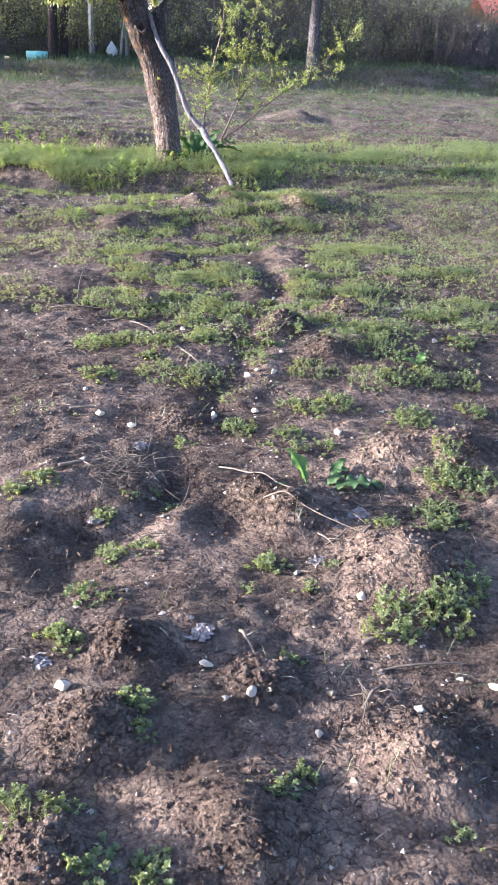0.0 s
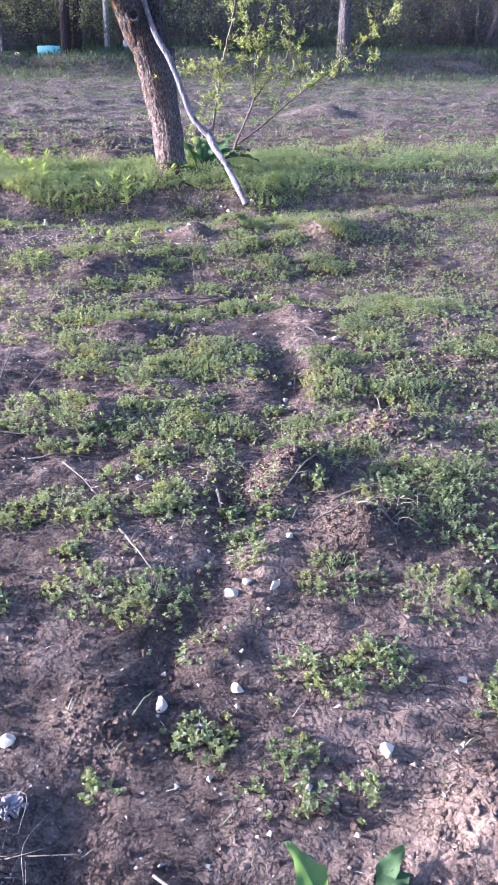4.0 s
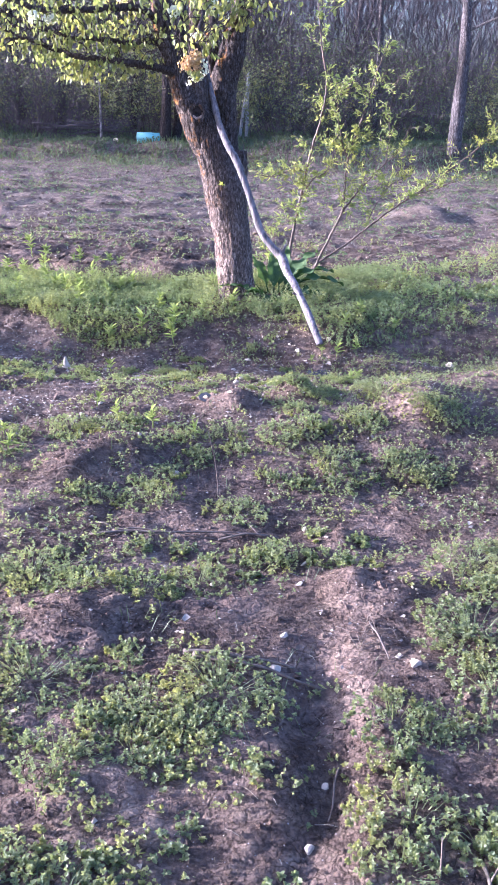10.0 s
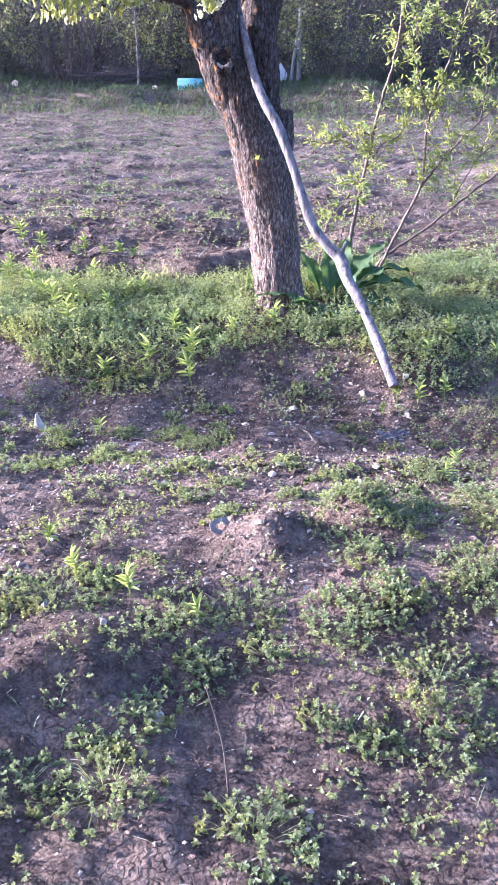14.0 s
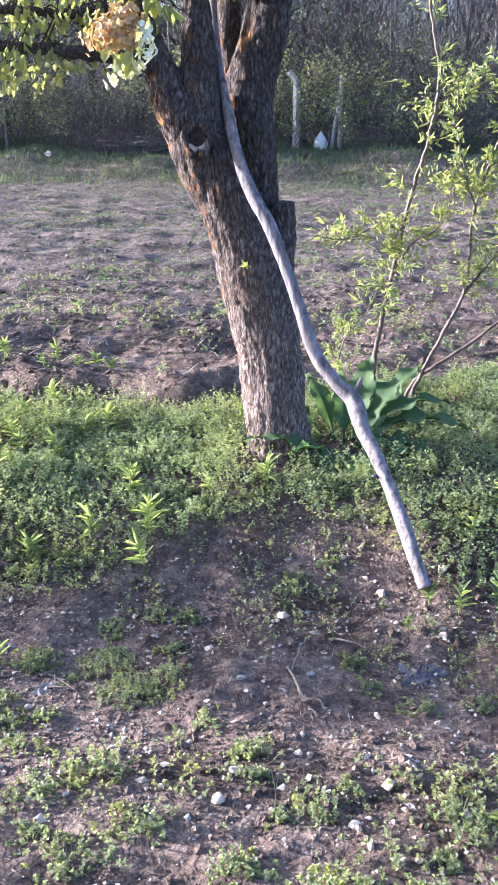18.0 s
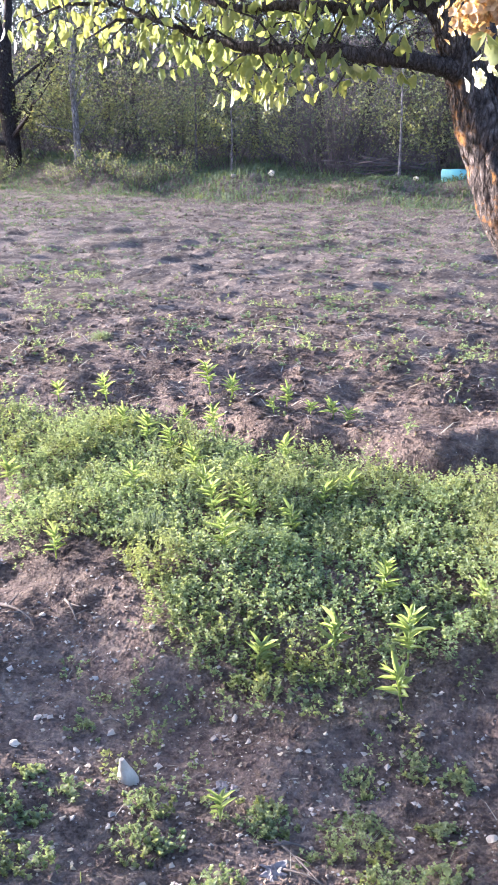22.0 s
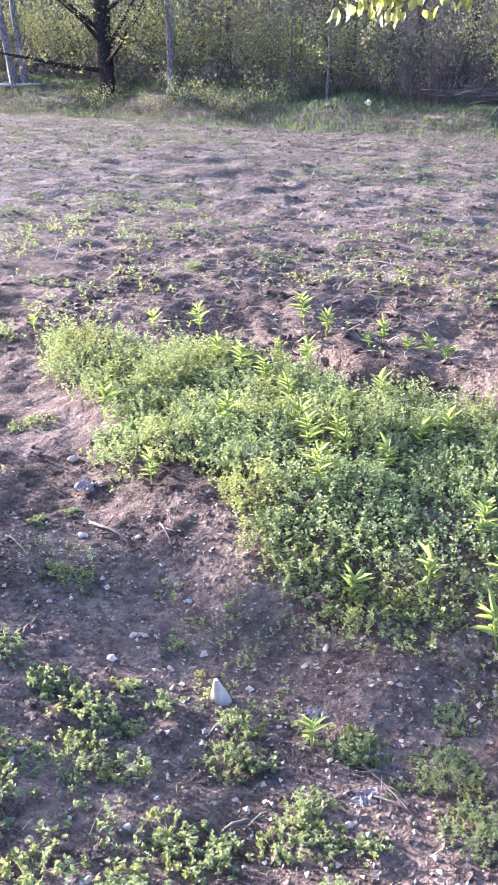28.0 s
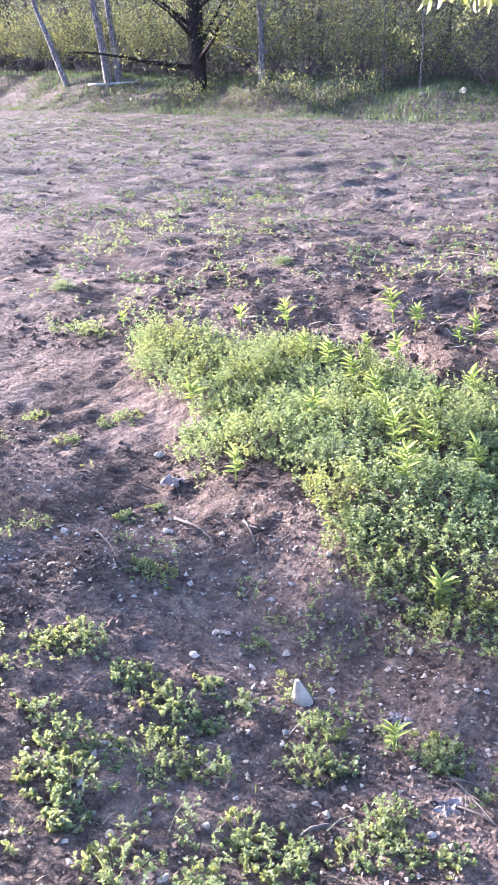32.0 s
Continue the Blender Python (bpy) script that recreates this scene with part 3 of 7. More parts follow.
M_PLASTER = plain_material("plaster", (.50, .47, .42), (.62, .59, .54), 3.0, .9)
M_WINDOW = plain_material("window_glass", (.02, .025, .03), (.03, .035, .04), 2.0, .1)
M_FRAME = plain_material("window_frame", (.20, .14, .10), (.30, .22, .16), 20.0, .6)


# ---- the ground: one sheet ----
def axis_points(a, b, step, far, grow, low=-1500.0):
    mid = list(np.arange(a, b, step))
    up, s = [b], step
    while up[-1] < far:
        s *= grow
        up.append(up[-1] + s)
    dn, s = [], step
    v = a
    while v > low:
        s *= grow
        v -= s
        dn.append(v)
    return np.array(dn[::-1] + mid + up)


core = axis_points(-2.0, 3.0, .030, 12.0, 1.026, -12.0)
right = np.cumsum(.25 * 1.25 ** np.arange(32))
GX = np.concatenate((core[0] - right[::-1], core, core[-1] + right))
gy1 = np.concatenate((np.arange(.9, 6.0, .022), np.arange(6.0, 10.2, .027)))
gy2 = np.arange(10.2, 16.0, .046)
gy3 = np.concatenate((np.arange(16.0, 20.0, .06), np.arange(20.0, 30.0, .09)))
gy4, s = [30.0], .10
while gy4[-1] < 1500:
    s *= 1.15
    gy4.append(gy4[-1] + s)
gy0, s = [], .020
v = .9
while v > -1500:
    s *= 1.22
    v -= s
    gy0.append(v)
GY = np.concatenate((gy0[::-1], gy1, gy2, gy3, gy4))
X, Y = np.meshgrid(GX, GY)
Z = height(X, Y)
Z += (rng.random(X.shape) - .5) * .007 * smooth(-3.5, -2, X) * smooth(5, 3.4, X) * smooth(.4, 1, Y) * smooth(17, 13, Y)
nx, ny = len(GX), len(GY)
ii, jj = np.meshgrid(np.arange(ny - 1), np.arange(nx - 1), indexing="ij")
k = ii * nx + jj
ground_faces = np.stack((k, k + 1, k + nx + 1, k + nx), -1).reshape(-1, 4)
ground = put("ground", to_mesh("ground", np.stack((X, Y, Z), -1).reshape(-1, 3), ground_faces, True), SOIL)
tagged(ground, "bare brown dug soil with clods, cracks and pale grit", "ground", kind="structure")


# ---- the pear tree ----
def bark_tube(points, radii, sides, steps, seed, rough=.19):
    """A trunk or limb with furrowed bark in the mesh."""
    pr = spline(np.column_stack((points, radii)), steps)
    v, f = tube(pr[:, :3], pr[:, 3], sides)
    n = len(pr)
    core = np.repeat(pr[:, :3], sides, 0)
    out = v[:n * sides] - core
    r = np.linalg.norm(out, axis=1, keepdims=True)
    q = v[:n * sides]
    ang = np.tile(np.linspace(0, 2 * np.pi, sides, endpoint=False), n)
    arc = ang * float(np.mean(pr[:, 3])) + .012 * vnoise(q[:, 0] * 30, q[:, 1] * 30, q[:, 2] * 30, seed + 5)
    bend = arc + .03 * (vnoise(arc * 12, q[:, 2] * 6, 0, seed + 7) - .5)
    plate = .38 - np.abs(2 * vnoise(bend * 52, q[:, 2] * 13, 0, seed) - 1) * vnoise(bend * 20, q[:, 2] * 9, 0, seed + 8) * 1.2
    flake = .45 - cells(bend * 80 + .5 * vnoise(arc * 50, q[:, 2] * 30, 0, seed + 9), q[:, 2] * 24 + vnoise(arc * 60, q[:, 2] * 20, 0, seed + 4), seed + 1)
    furrow = np.abs(2 * vnoise(arc * 34, q[:, 2] * 5, 0, seed + 3) - 1)
    swell = vnoise(q[:, 0] * 9, q[:, 1] * 9, q[:, 2] * 5, seed + 2)
    d = plate * rough * .8 + flake * rough * .45 + (np.minimum(furrow, .5) - .3) * rough * .9 + (swell - .5) * .22
    v[:n * sides] = core + out * (1 + d[:, None] * np.minimum(1, .10 / (r + .03)))
    return v, f


def on_limb(path, count, spread, start=0.0, end=1.0):
    """Random places along a limb's centre line."""
    p = spline(path, 8)
    t = rng.uniform(start, end, count) * (len(p) - 1)
    i = np.minimum(t.astype(int), len(p) - 2)
    return p[i] + (p[i + 1] - p[i]) * (t - i)[:, None] + rng.normal(0, 1, (count, 3)) * spread


BASE = (1.61, 10.65)
tree = empty("pear_tree", BASE[0], BASE[1], gz(*BASE), "leaning old pear tree with furrowed bark, blossom and drooping young leaves", "tree")


def rel(pts, ob=tree):
    return np.asarray(pts, float) - np.array(ob.location)


bole = bark_tube(rel([(1.625, 10.65, -.12), (1.62, 10.65, .02), (1.60, 10.65, .18), (1.58, 10.65, .34), (1.566, 10.65, .5), (1.532, 10.65, .7), (1.487, 10.65, .92), (1.43, 10.64, 1.08), (1.366, 10.63, 1.25), (1.325, 10.63, 1.40), (1.30, 10.63, 1.48), (1.28, 10.63, 1.55), (1.27, 10.63, 1.60)]),
                 [.185, .152, .143, .14, .138, .143, .152, .140, .124, .118, .085, .05, .01], 96, 18, 51)
part("trunk", bole, M_BARK, tree, "grey-brown furrowed bark, rusty lichen and painted sun glow on one edge")
stem_b = bark_tube(rel([(1.57, 10.74, .70), (1.545, 10.78, 1.0), (1.515, 10.8, 1.2), (1.505, 10.8, 1.35), (1.485, 10.8, 1.48), (1.472, 10.8, 1.63), (1.494, 10.8, 1.744), (1.522, 10.8, 1.84), (1.544, 10.8, 1.925), (1.558, 10.8, 2.0), (1.62, 10.82, 2.3), (1.74, 10.86, 2.75), (1.86, 10.92, 3.2)]),
                   [.10, .088, .08, .08, .086, .102, .100, .095, .089, .082, .062, .044, .022], 56, 12, 61)
part("limb", stem_b, M_BARK, tree, "thick second stem forking off behind")
stub = bark_tube(rel([(1.585, 10.72, .75), (1.605, 10.74, .95), (1.612, 10.75, 1.1), (1.613, 10.75, 1.19)]), [.06, .07, .06, .056], 36, 10, 71)
part("cut_stub", stub, M_BARK, tree, "sawn-off grey branch stub")
stem_a = bark_tube(rel([(1.38, 10.64, 1.12), (1.33, 10.635, 1.30), (1.292, 10.64, 1.47), (1.266, 10.64, 1.645), (1.272, 10.64, 1.75), (1.266, 10.64, 1.87), (1.264, 10.64, 1.98), (1.25, 10.66, 2.3), (1.22, 10.70, 2.9), (1.25, 10.72, 3.3)]),
                   [.08, .105, .102, .092, .077, .064, .054, .042, .028, .014], 48, 12, 81)
part("limb", stem_a, M_BARK, tree)
stem_l = bark_tube(rel([(1.34, 10.62, 1.16), (1.27, 10.61, 1.34), (1.19, 10.6, 1.537), (1.152, 10.6, 1.623), (1.12, 10.6, 1.707), (1.091, 10.58, 1.778), (1.064, 10.56, 1.848), (1.03, 10.55, 1.95), (1.0, 10.54, 2.06), (.96, 10.52, 2.3), (.90, 10.5, 2.7), (.92, 10.45, 3.1)]),
                   [.07, .095, .088, .074, .064, .057, .053, .05, .048, .038, .028, .014], 48, 12, 91)
part("limb", stem_l, M_BARK, tree)
stem_m = bark_tube(rel([(1.42, 10.86, 1.40), (1.385, 10.86, 1.65), (1.378, 10.86, 1.79), (1.38, 10.86, 1.86), (1.385, 10.87, 2.0), (1.40, 11.0, 2.6)]), [.06, .045, .042, .042, .045, .018], 32, 10, 95)
part("limb", stem_m, M_BARK, tree)
# pale saw cut where a limb was taken off
CUT = np.array(rel([(1.272, 10.478, 1.455)])[0])
turn = [CUT + np.array([.050 * math.cos(a) * (1 + .15 * math.sin(3 * a)), -.004 + .010 * math.sin(a), .058 * math.sin(a)]) for a in np.linspace(0, 2 * math.pi, 29)]
part("saw_cut", tube(np.array(turn), [.017 + .004 * math.sin(5 * i) for i in range(29)], 10, False, .25, 6), M_BARK, tree, "swollen bark lip round an old sawn limb")
# near-black disc: the depth of the hollow is put into its colour
part("hollow", tube([CUT + (0, .02, 0), CUT + (0, .004, 0), CUT + (0, .008, 0)], [.050, .046, .004], 20, True, .2, 3), M_HOLLOWSHADE, tree, "dark disc coloured as the shade inside the old cut")
rim = [CUT + np.array([.034 * math.cos(a), -.012, .036 * math.sin(a)]) for a in np.linspace(3.5, 6.1, 12)]
part("bare_wood", tube(np.array(rim), [.004, .008, .011, .012, .013, .012, .013, .012, .011, .009, .007, .003], 8, True, .4, 8), M_BAREWOOD, tree, "rim of pale bare wood under the hollow")

BOUGHS = {
    "low": ([(1.13, 10.58, 1.72), (1.0, 10.5, 1.755), (.83, 10.45, 1.775), (.70, 10.45, 1.79), (.54, 10.5, 1.80), (.38, 10.55, 1.82), (.15, 10.62, 1.88), (-.15, 10.7, 1.98)], (.040, .034, .030, .028, .024, .020, .014, .006)),
    "mid": ([(1.07, 10.56, 1.83), (.99, 10.52, 1.92), (.90, 10.5, 1.925), (.76, 10.5, 1.915), (.53, 10.52, 1.932), (.38, 10.55, 1.935), (.2, 10.6, 1.98), (-.2, 10.7, 2.12)], (.034, .032, .026, .022, .018, .015, .012, .005)),
    "upper": ([(1.0, 10.53, 2.05), (.86, 10.4, 2.13), (.70, 10.3, 2.12), (.54, 10.25, 2.10), (.37, 10.2, 2.085), (.24, 10.15, 2.075), (.08, 10.1, 2.11), (-.3, 10.05, 2.25)], (.036, .03, .028, .026, .024, .022, .018, .006)),
    "front": ([(1.30, 10.64, 2.10), (1.31, 10.3, 2.16), (1.30, 9.9, 2.10), (1.27, 9.5, 2.02), (1.24, 9.2, 1.91), (1.225, 9.1, 1.81)], (.024, .02, .017, .013, .009, .005)),
    "right": ([(1.53, 10.8, 1.95), (1.66, 10.6, 2.2), (1.84, 10.4, 2.4), (2.0, 10.3, 2.65), (2.1, 10.3, 2.9)], (.03, .024, .018, .012, .005)),
    "back": ([(1.40, 10.95, 2.2), (1.3, 11.3, 2.35), (1.2, 11.7, 2.5), (1.15, 12.0, 2.6)], (.022, .018, .012, .005)),
    "left_top": ([(.95, 10.5, 2.35), (.6, 10.45, 2.5), (.2, 10.5, 2.62), (-.3, 10.5, 2.75)], (.026, .02, .014, .005)),
    "high": ([(1.24, 10.7, 2.75), (1.0, 10.8, 3.0), (.75, 10.9, 3.2)], (.02, .014, .005)),
    "high_r": ([(1.66, 10.84, 2.5), (1.9, 11.0, 2.8), (2.1, 11.2, 3.1)], (.024, .016, .005)),
    "low_r": ([(1.50, 10.72, 1.98), (1.56, 10.45, 2.10), (1.58, 10.2, 2.13), (1.62, 9.95, 2.10)], (.016, .012, .009, .005)),
}
twig_bits, leaf_pos, leaf_dir = [], [], []
for name, (path, rad) in BOUGHS.items():
    pr = spline(np.column_stack((rel(path), rad)), 8)
    wob = (rng.random((len(pr), 3)) - .5) * .009
    pr[2:, :3] += wob[2:]
    part("branch", tube(pr[:, :3], pr[:, 3] * .85, 10, True, .10, 5), M_BRANCH, tree)
    # spurs and twigs
    many = int(len(path) * 5)
    foot = on_limb(rel(path), many, 0, .12, 1)
    for q in foot:
        d = rand_dirs(1, -.5, .8)[0]
        ln = rng.uniform(.06, .26)
        mid = q + d * ln * .5 + np.array([0, 0, .02])
        end = q + d * ln + np.array([0, 0, -.03])
        twig_bits.append(tube([q, mid, end], [.0045, .0035, .002], 4))
        kk = rng.integers(3, 7)
        u = rng.random(kk)[:, None] * .75 + .3
        leaf_pos.append(q + (end - q) * u + rng.normal(0, .012, (kk, 3)))
        leaf_dir.append(unit(rng.normal(0, .45, (kk, 3)) + np.array([0, 0, -1.0]) + (end - q) * 1.2))
tagged(part("twig", join(*twig_bits), M_BRANCH, tree), kind="stuff")


def hang_cluster(cx, cy, cz, rx, ry, rz, count, tree_ob=tree):
    count = int(count * .9)
    p = rel(np.column_stack((rng.normal(cx, rx, count), rng.normal(cy, ry, count), cz + np.abs(rng.normal(0, rz, count)))))
    leaf_pos.append(p)
    leaf_dir.append(unit(rng.normal(0, .4, (count, 3)) + np.array([0, 0, -1.0])))


# the low-hanging sprays on the sunny side, and the top of the crown
hang_cluster(.44, 10.75, 1.66, .10, .12, .10, 110)
hang_cluster(.16, 10.70, 1.76, .13, .14, .10, 130)
hang_cluster(-.22, 10.65, 1.86, .18, .16, .12, 150)
hang_cluster(.62, 10.55, 1.90, .22, .18, .12, 160)
hang_cluster(.30, 10.45, 2.02, .30, .25, .14, 260)
hang_cluster(1.15, 10.40, 2.05, .25, .25, .16, 200)
hang_cluster(1.55, 10.15, 2.12, .22, .22, .14, 150)
hang_cluster(-.45, 10.55, 2.0, .18, .2, .15, 150)
hang_cluster(.5, 10.5, 2.45, .45, .4, .2, 330)
hang_cluster(1.5, 10.7, 2.6, .45, .45, .3, 380)
hang_cluster(1.0, 10.8, 3.05, .5, .45, .22, 330)
hang_cluster(1.30, 9.50, 2.05, .07, .18, .05, 24)
hang_cluster(1.24, 9.12, 1.85, .035, .05, .05, 10)
# short sprays carry the leaves that hang clear of the limbs
spray = [tube([rel([(x0, y0, z0)])[0], rel([((x0 + x1) / 2, (y0 + y1) / 2, (z0 + z1) / 2 + .03)])[0], rel([(x1, y1, z1)])[0]], [.008, .006, .003], 5)
         for x0, y0, z0, x1, y1, z1 in [(.54, 10.5, 1.80, .45, 10.75, 1.70), (.38, 10.55, 1.82, .42, 10.85, 1.74), (.15, 10.62, 1.88, .12, 10.75, 1.78), (.0, 10.66, 1.92, -.2, 10.6, 1.86), (-.15, 10.7, 1.98, -.45, 10.6, 1.92), (.37, 10.2, 2.08, .3, 10.4, 1.98)]]
tagged(part("spray", join(*spray), M_BRANCH, tree), kind="stuff")
pos, dirs = np.concatenate(leaf_pos), np.concatenate(leaf_dir)
n = len(pos)
crown = leaves(pos, dirs, rand_dirs(n, -.3, .6), rng.uniform(.030, .054, n), rng.uniform(.019, .030, n), .45, .16)
part("crown", crown, M_PEAR, tree, "drooping yellow-green young leaves lit through")


def petals(cx, cy, cz, r, count, size, squash=1.0):
    """Flowers of five petals scattered over a ball."""
    d = rand_dirs(count, -.8, 1)
    c = np.array([cx, cy, cz]) + d * r * rng.uniform(.35, 1.12, (count, 1)) * np.array([1, 1, squash])
    ref = rand_dirs(count)
    u = unit(np.cross(d, ref))
    w = np.cross(d, u)
    ps, ax, fc = [], [], []
    for i in range(5):
        a = i * 2 * np.pi / 5
        s = unit(u * math.cos(a) + w * math.sin(a) + d * .35)
        ps.append(c), ax.append(s), fc.append(d)
    m = 5 * count
    return leaves(np.concatenate(ps), np.concatenate(ax), np.concatenate(fc), rng.uniform(.8, 1.1, m) * size, rng.uniform(.8, 1.0, m) * size, .25, -.1)


bx, by, bz = rel([(1.205, 9.08, 1.735)])[0]
part("withered_blossom", join(petals(bx, by, bz + .01, .058, 150, .0115), petals(bx - .035, by - .02, bz + .0, .045, 60, .010), petals(bx + .03, by, bz + .045, .04, 60, .011)), M_DRYPETAL, tree, "ragged ball of withered orange-brown blossom")
fringe = [petals(bx + .078 * math.cos(a), by - .01, bz - .005 + .075 * math.sin(a), .018, 9, .0105) for a in np.radians([-95, -70, -50, -32, -15, 3, 22])]
part("blossom", join(*fringe, petals(bx - .02, by - .01, bz - .098, .008, 3, .015)), M_BLOSSOM, tree, "white five-petalled pear blossom")
part("blossom", petals(bx + .03, by + .22, bz + .16, .035, 30, .016), M_BLOSSOM, tree, "white five-petalled pear blossom")
part("blossom", join(*[petals(*rel([q])[0], .045, 26, .017) for q in [(.28, 10.1, 2.02), (.17, 10.1, 2.03), (1.25, 10.3, 2.22), (1.45, 10.2, 2.22), (.75, 10.4, 2.18), (-.35, 10.5, 2.05), (.62, 10.3, 2.28), (1.6, 10.1, 2.22), (1.1, 10.35, 2.12), (1.35, 10.15, 2.15), (1.5, 10.3, 2.3), (1.2, 10.5, 2.35), (.45, 10.3, 2.2), (-.1, 10.4, 2.15), (.9, 10.35, 2.3), (1.7, 10.3, 2.35), (.05, 10.3, 2.25)]]), M_BLOSSOM, tree, "white five-petalled pear blossom")
bl = 12
bp = np.array([bx + .015, by - .035, bz - .03]) + rand_dirs(bl, -.9, .5) * .032
tagged(part("leaf_spray", leaves(bp, unit(rng.normal(0, .4, (bl, 3)) + [0, -.2, -.8]), rand_dirs(bl), .045, .026, .3, .15), M_PEAR, tree), kind="stuff")
# a young shoot on the bole
sp = np.tile(rel([(1.47, 10.50, .95)]), (9, 1))
part("sprout", leaves(sp, unit(rand_dirs(9, -.2, .9) + [0, -.5, .2]), rand_dirs(9), .045, .012), M_SAP, tree, "small green shoot on the trunk")

# ---- the prop ----
prop = empty("prop_pole", 2.134, 9.66, gz(2.134, 9.66), "weather-worn grey forked branch propped against the pear trunk", "pole")
PP = [(2.14, 9.58, -.05), (2.106, 9.652, .036), (2.079, 9.74, .107), (2.043, 9.855, .192), (1.994, 9.961, .289), (1.942, 10.081, .375), (1.907, 10.178, .468), (1.836, 10.203, .534), (1.752, 10.24, .641), (1.685, 10.29, .82), (1.62, 10.324, .997), (1.556, 10.367, 1.148), (1.495, 10.411, 1.246), (1.434, 10.485, 1.39), (1.386, 10.60, 1.579), (1.362, 10.67, 1.68), (1.342, 10.72, 1.785), (1.325, 10.765, 1.926), (1.305, 10.82, 2.2)]
PR = [.025, .025, .026, .026, .027, .029, .037, .029, .027, .025, .025, .026, .025, .023, .019, .017, .016, .015, .014]
pv, pf = bark_tube(rel(PP, prop), PR, 36, 14, 131, .12)
part("shaft", (pv, pf), M_POLE, prop)
for a, b, r in [((1.905, 10.18, .475), (1.935, 10.165, .565), .015), ((1.99, 9.93, .24), (1.968, 9.90, .252), .008), ((1.665, 10.295, .87), (1.684, 10.28, .882), .009), ((1.915, 10.15, .45), (1.895, 10.12, .435), .010)]:
    part("knot", tube(rel([a, np.add(a, b) / 2, b], prop), [r * 1.3, r, r * .45], 9, True, .4, 7), M_POLE, prop, "broken-off side branch")

# ---- the peach sapling ----
sap = empty("peach_sapling", 2.2, 11.3, gz(2.2, 11.3), "young peach shoots with narrow fresh green leaves", "sapling")
STEMS = [
    ([(2.10, 11.3, .0), (2.11, 11.3, .2), (2.12, 11.3, .37), (2.15, 11.3, .59), (2.20, 11.3, .86), (2.25, 11.3, 1.15), (2.32, 11.3, 1.42), (2.355, 11.3, 1.70), (2.30, 11.3, 1.97), (2.25, 11.32, 2.3)], .016),
    ([(2.28, 11.3, .03), (2.365, 11.3, .243), (2.48, 11.3, .504), (2.56, 11.3, .70), (2.568, 11.3, 1.04), (2.61, 11.3, 1.26), (2.70, 11.3, 1.54), (2.76, 11.3, 1.78), (2.85, 11.3, 2.05)], .012),
    ([(2.56, 11.3, .68), (2.60, 11.3, .74), (2.70, 11.3, .87), (2.85, 11.3, 1.04), (2.99, 11.3, 1.18), (3.1, 11.32, 1.4)], .009),
    ([(2.27, 11.33, .05), (2.36, 11.35, .21), (2.65, 11.4, .40), (2.92, 11.48, .60), (3.25, 11.55, .82), (3.6, 11.6, 1.06), (3.95, 11.6, 1.36), (4.15, 11.6, 1.58)], .011),
    ([(3.25, 11.55, .82), (3.42, 11.5, .87), (3.7, 11.45, 1.0), (3.9, 11.4, 1.06)], .006),
    ([(1.9, 11.3, .1), (1.95, 11.3, .43), (2.07, 11.3, .59), (2.13, 11.3, .74)], .005),
    ([(2.19, 11.3, .80), (2.28, 11.25, .95), (2.38, 11.2, 1.02), (2.45, 11.2, 1.2)], .007),
    ([(2.22, 11.3, 1.0), (2.1, 11.3, 1.02), (1.95, 11.25, .96), (1.78, 11.2, .98)], .006),
    ([(2.58, 11.3, 1.1), (2.5, 11.2, 1.25), (2.45, 11.2, 1.45), (2.42, 11.2, 1.7)], .005),
    ([(2.75, 11.35, .48), (2.85, 11.3, .75), (2.95, 11.3, .9), (3.1, 11.25, 1.0)], .005),
    ([(2.9, 11.3, 1.08), (2.92, 11.3, 1.3), (2.9, 11.3, 1.5), (2.95, 11.3, 1.8)], .005),
    ([(2.33, 11.3, 1.5), (2.42, 11.3, 1.62), (2.55, 11.3, 1.68)], .005),
]
lp, ld, side_twigs = [], [], []
for path, r in STEMS:
    pr = spline(np.column_stack((rel(path, sap), np.linspace(r, r * .35, len(path)))), 8)
    pr[2:, :3] += (rng.random((len(pr) - 2, 3)) - .5) * .008
    part("stem", tube(pr[:, :3], pr[:, 3], 8), M_SAPBARK, sap)
    foot = on_limb(rel(path, sap), int(len(path) * 5), .004, .36 if r > .01 else .1, 1)
    for q in foot:
        d = rand_dirs(1, -.1, .9)[0] * rng.uniform(.03, .24)
        side_twigs.append(tube([q, q + d * .5 + [0, 0, .01], q + d], [.0022, .0016, .001], 4))
        kk = rng.integers(10, 18)
        u = rng.random((kk, 1)) * .8 + .2
        lp.append(q + d * u + rng.normal(0, .012, (kk, 3)))
        ld.append(unit(unit(d) + rng.normal(0, .7, (kk, 3))))
tagged(part("side_twig", join(*side_twigs), M_SAPBARK, sap), kind="stuff")
lp, ld = np.concatenate(lp), np.concatenate(ld)
n = len(lp)
part("foliage", leaves(lp, ld, rand_dirs(n, 0, 1), rng.uniform(.026, .054, n), rng.uniform(.008, .0145, n), .4, .2), M_SAP, sap, "narrow yellow-green leaves in tufts")


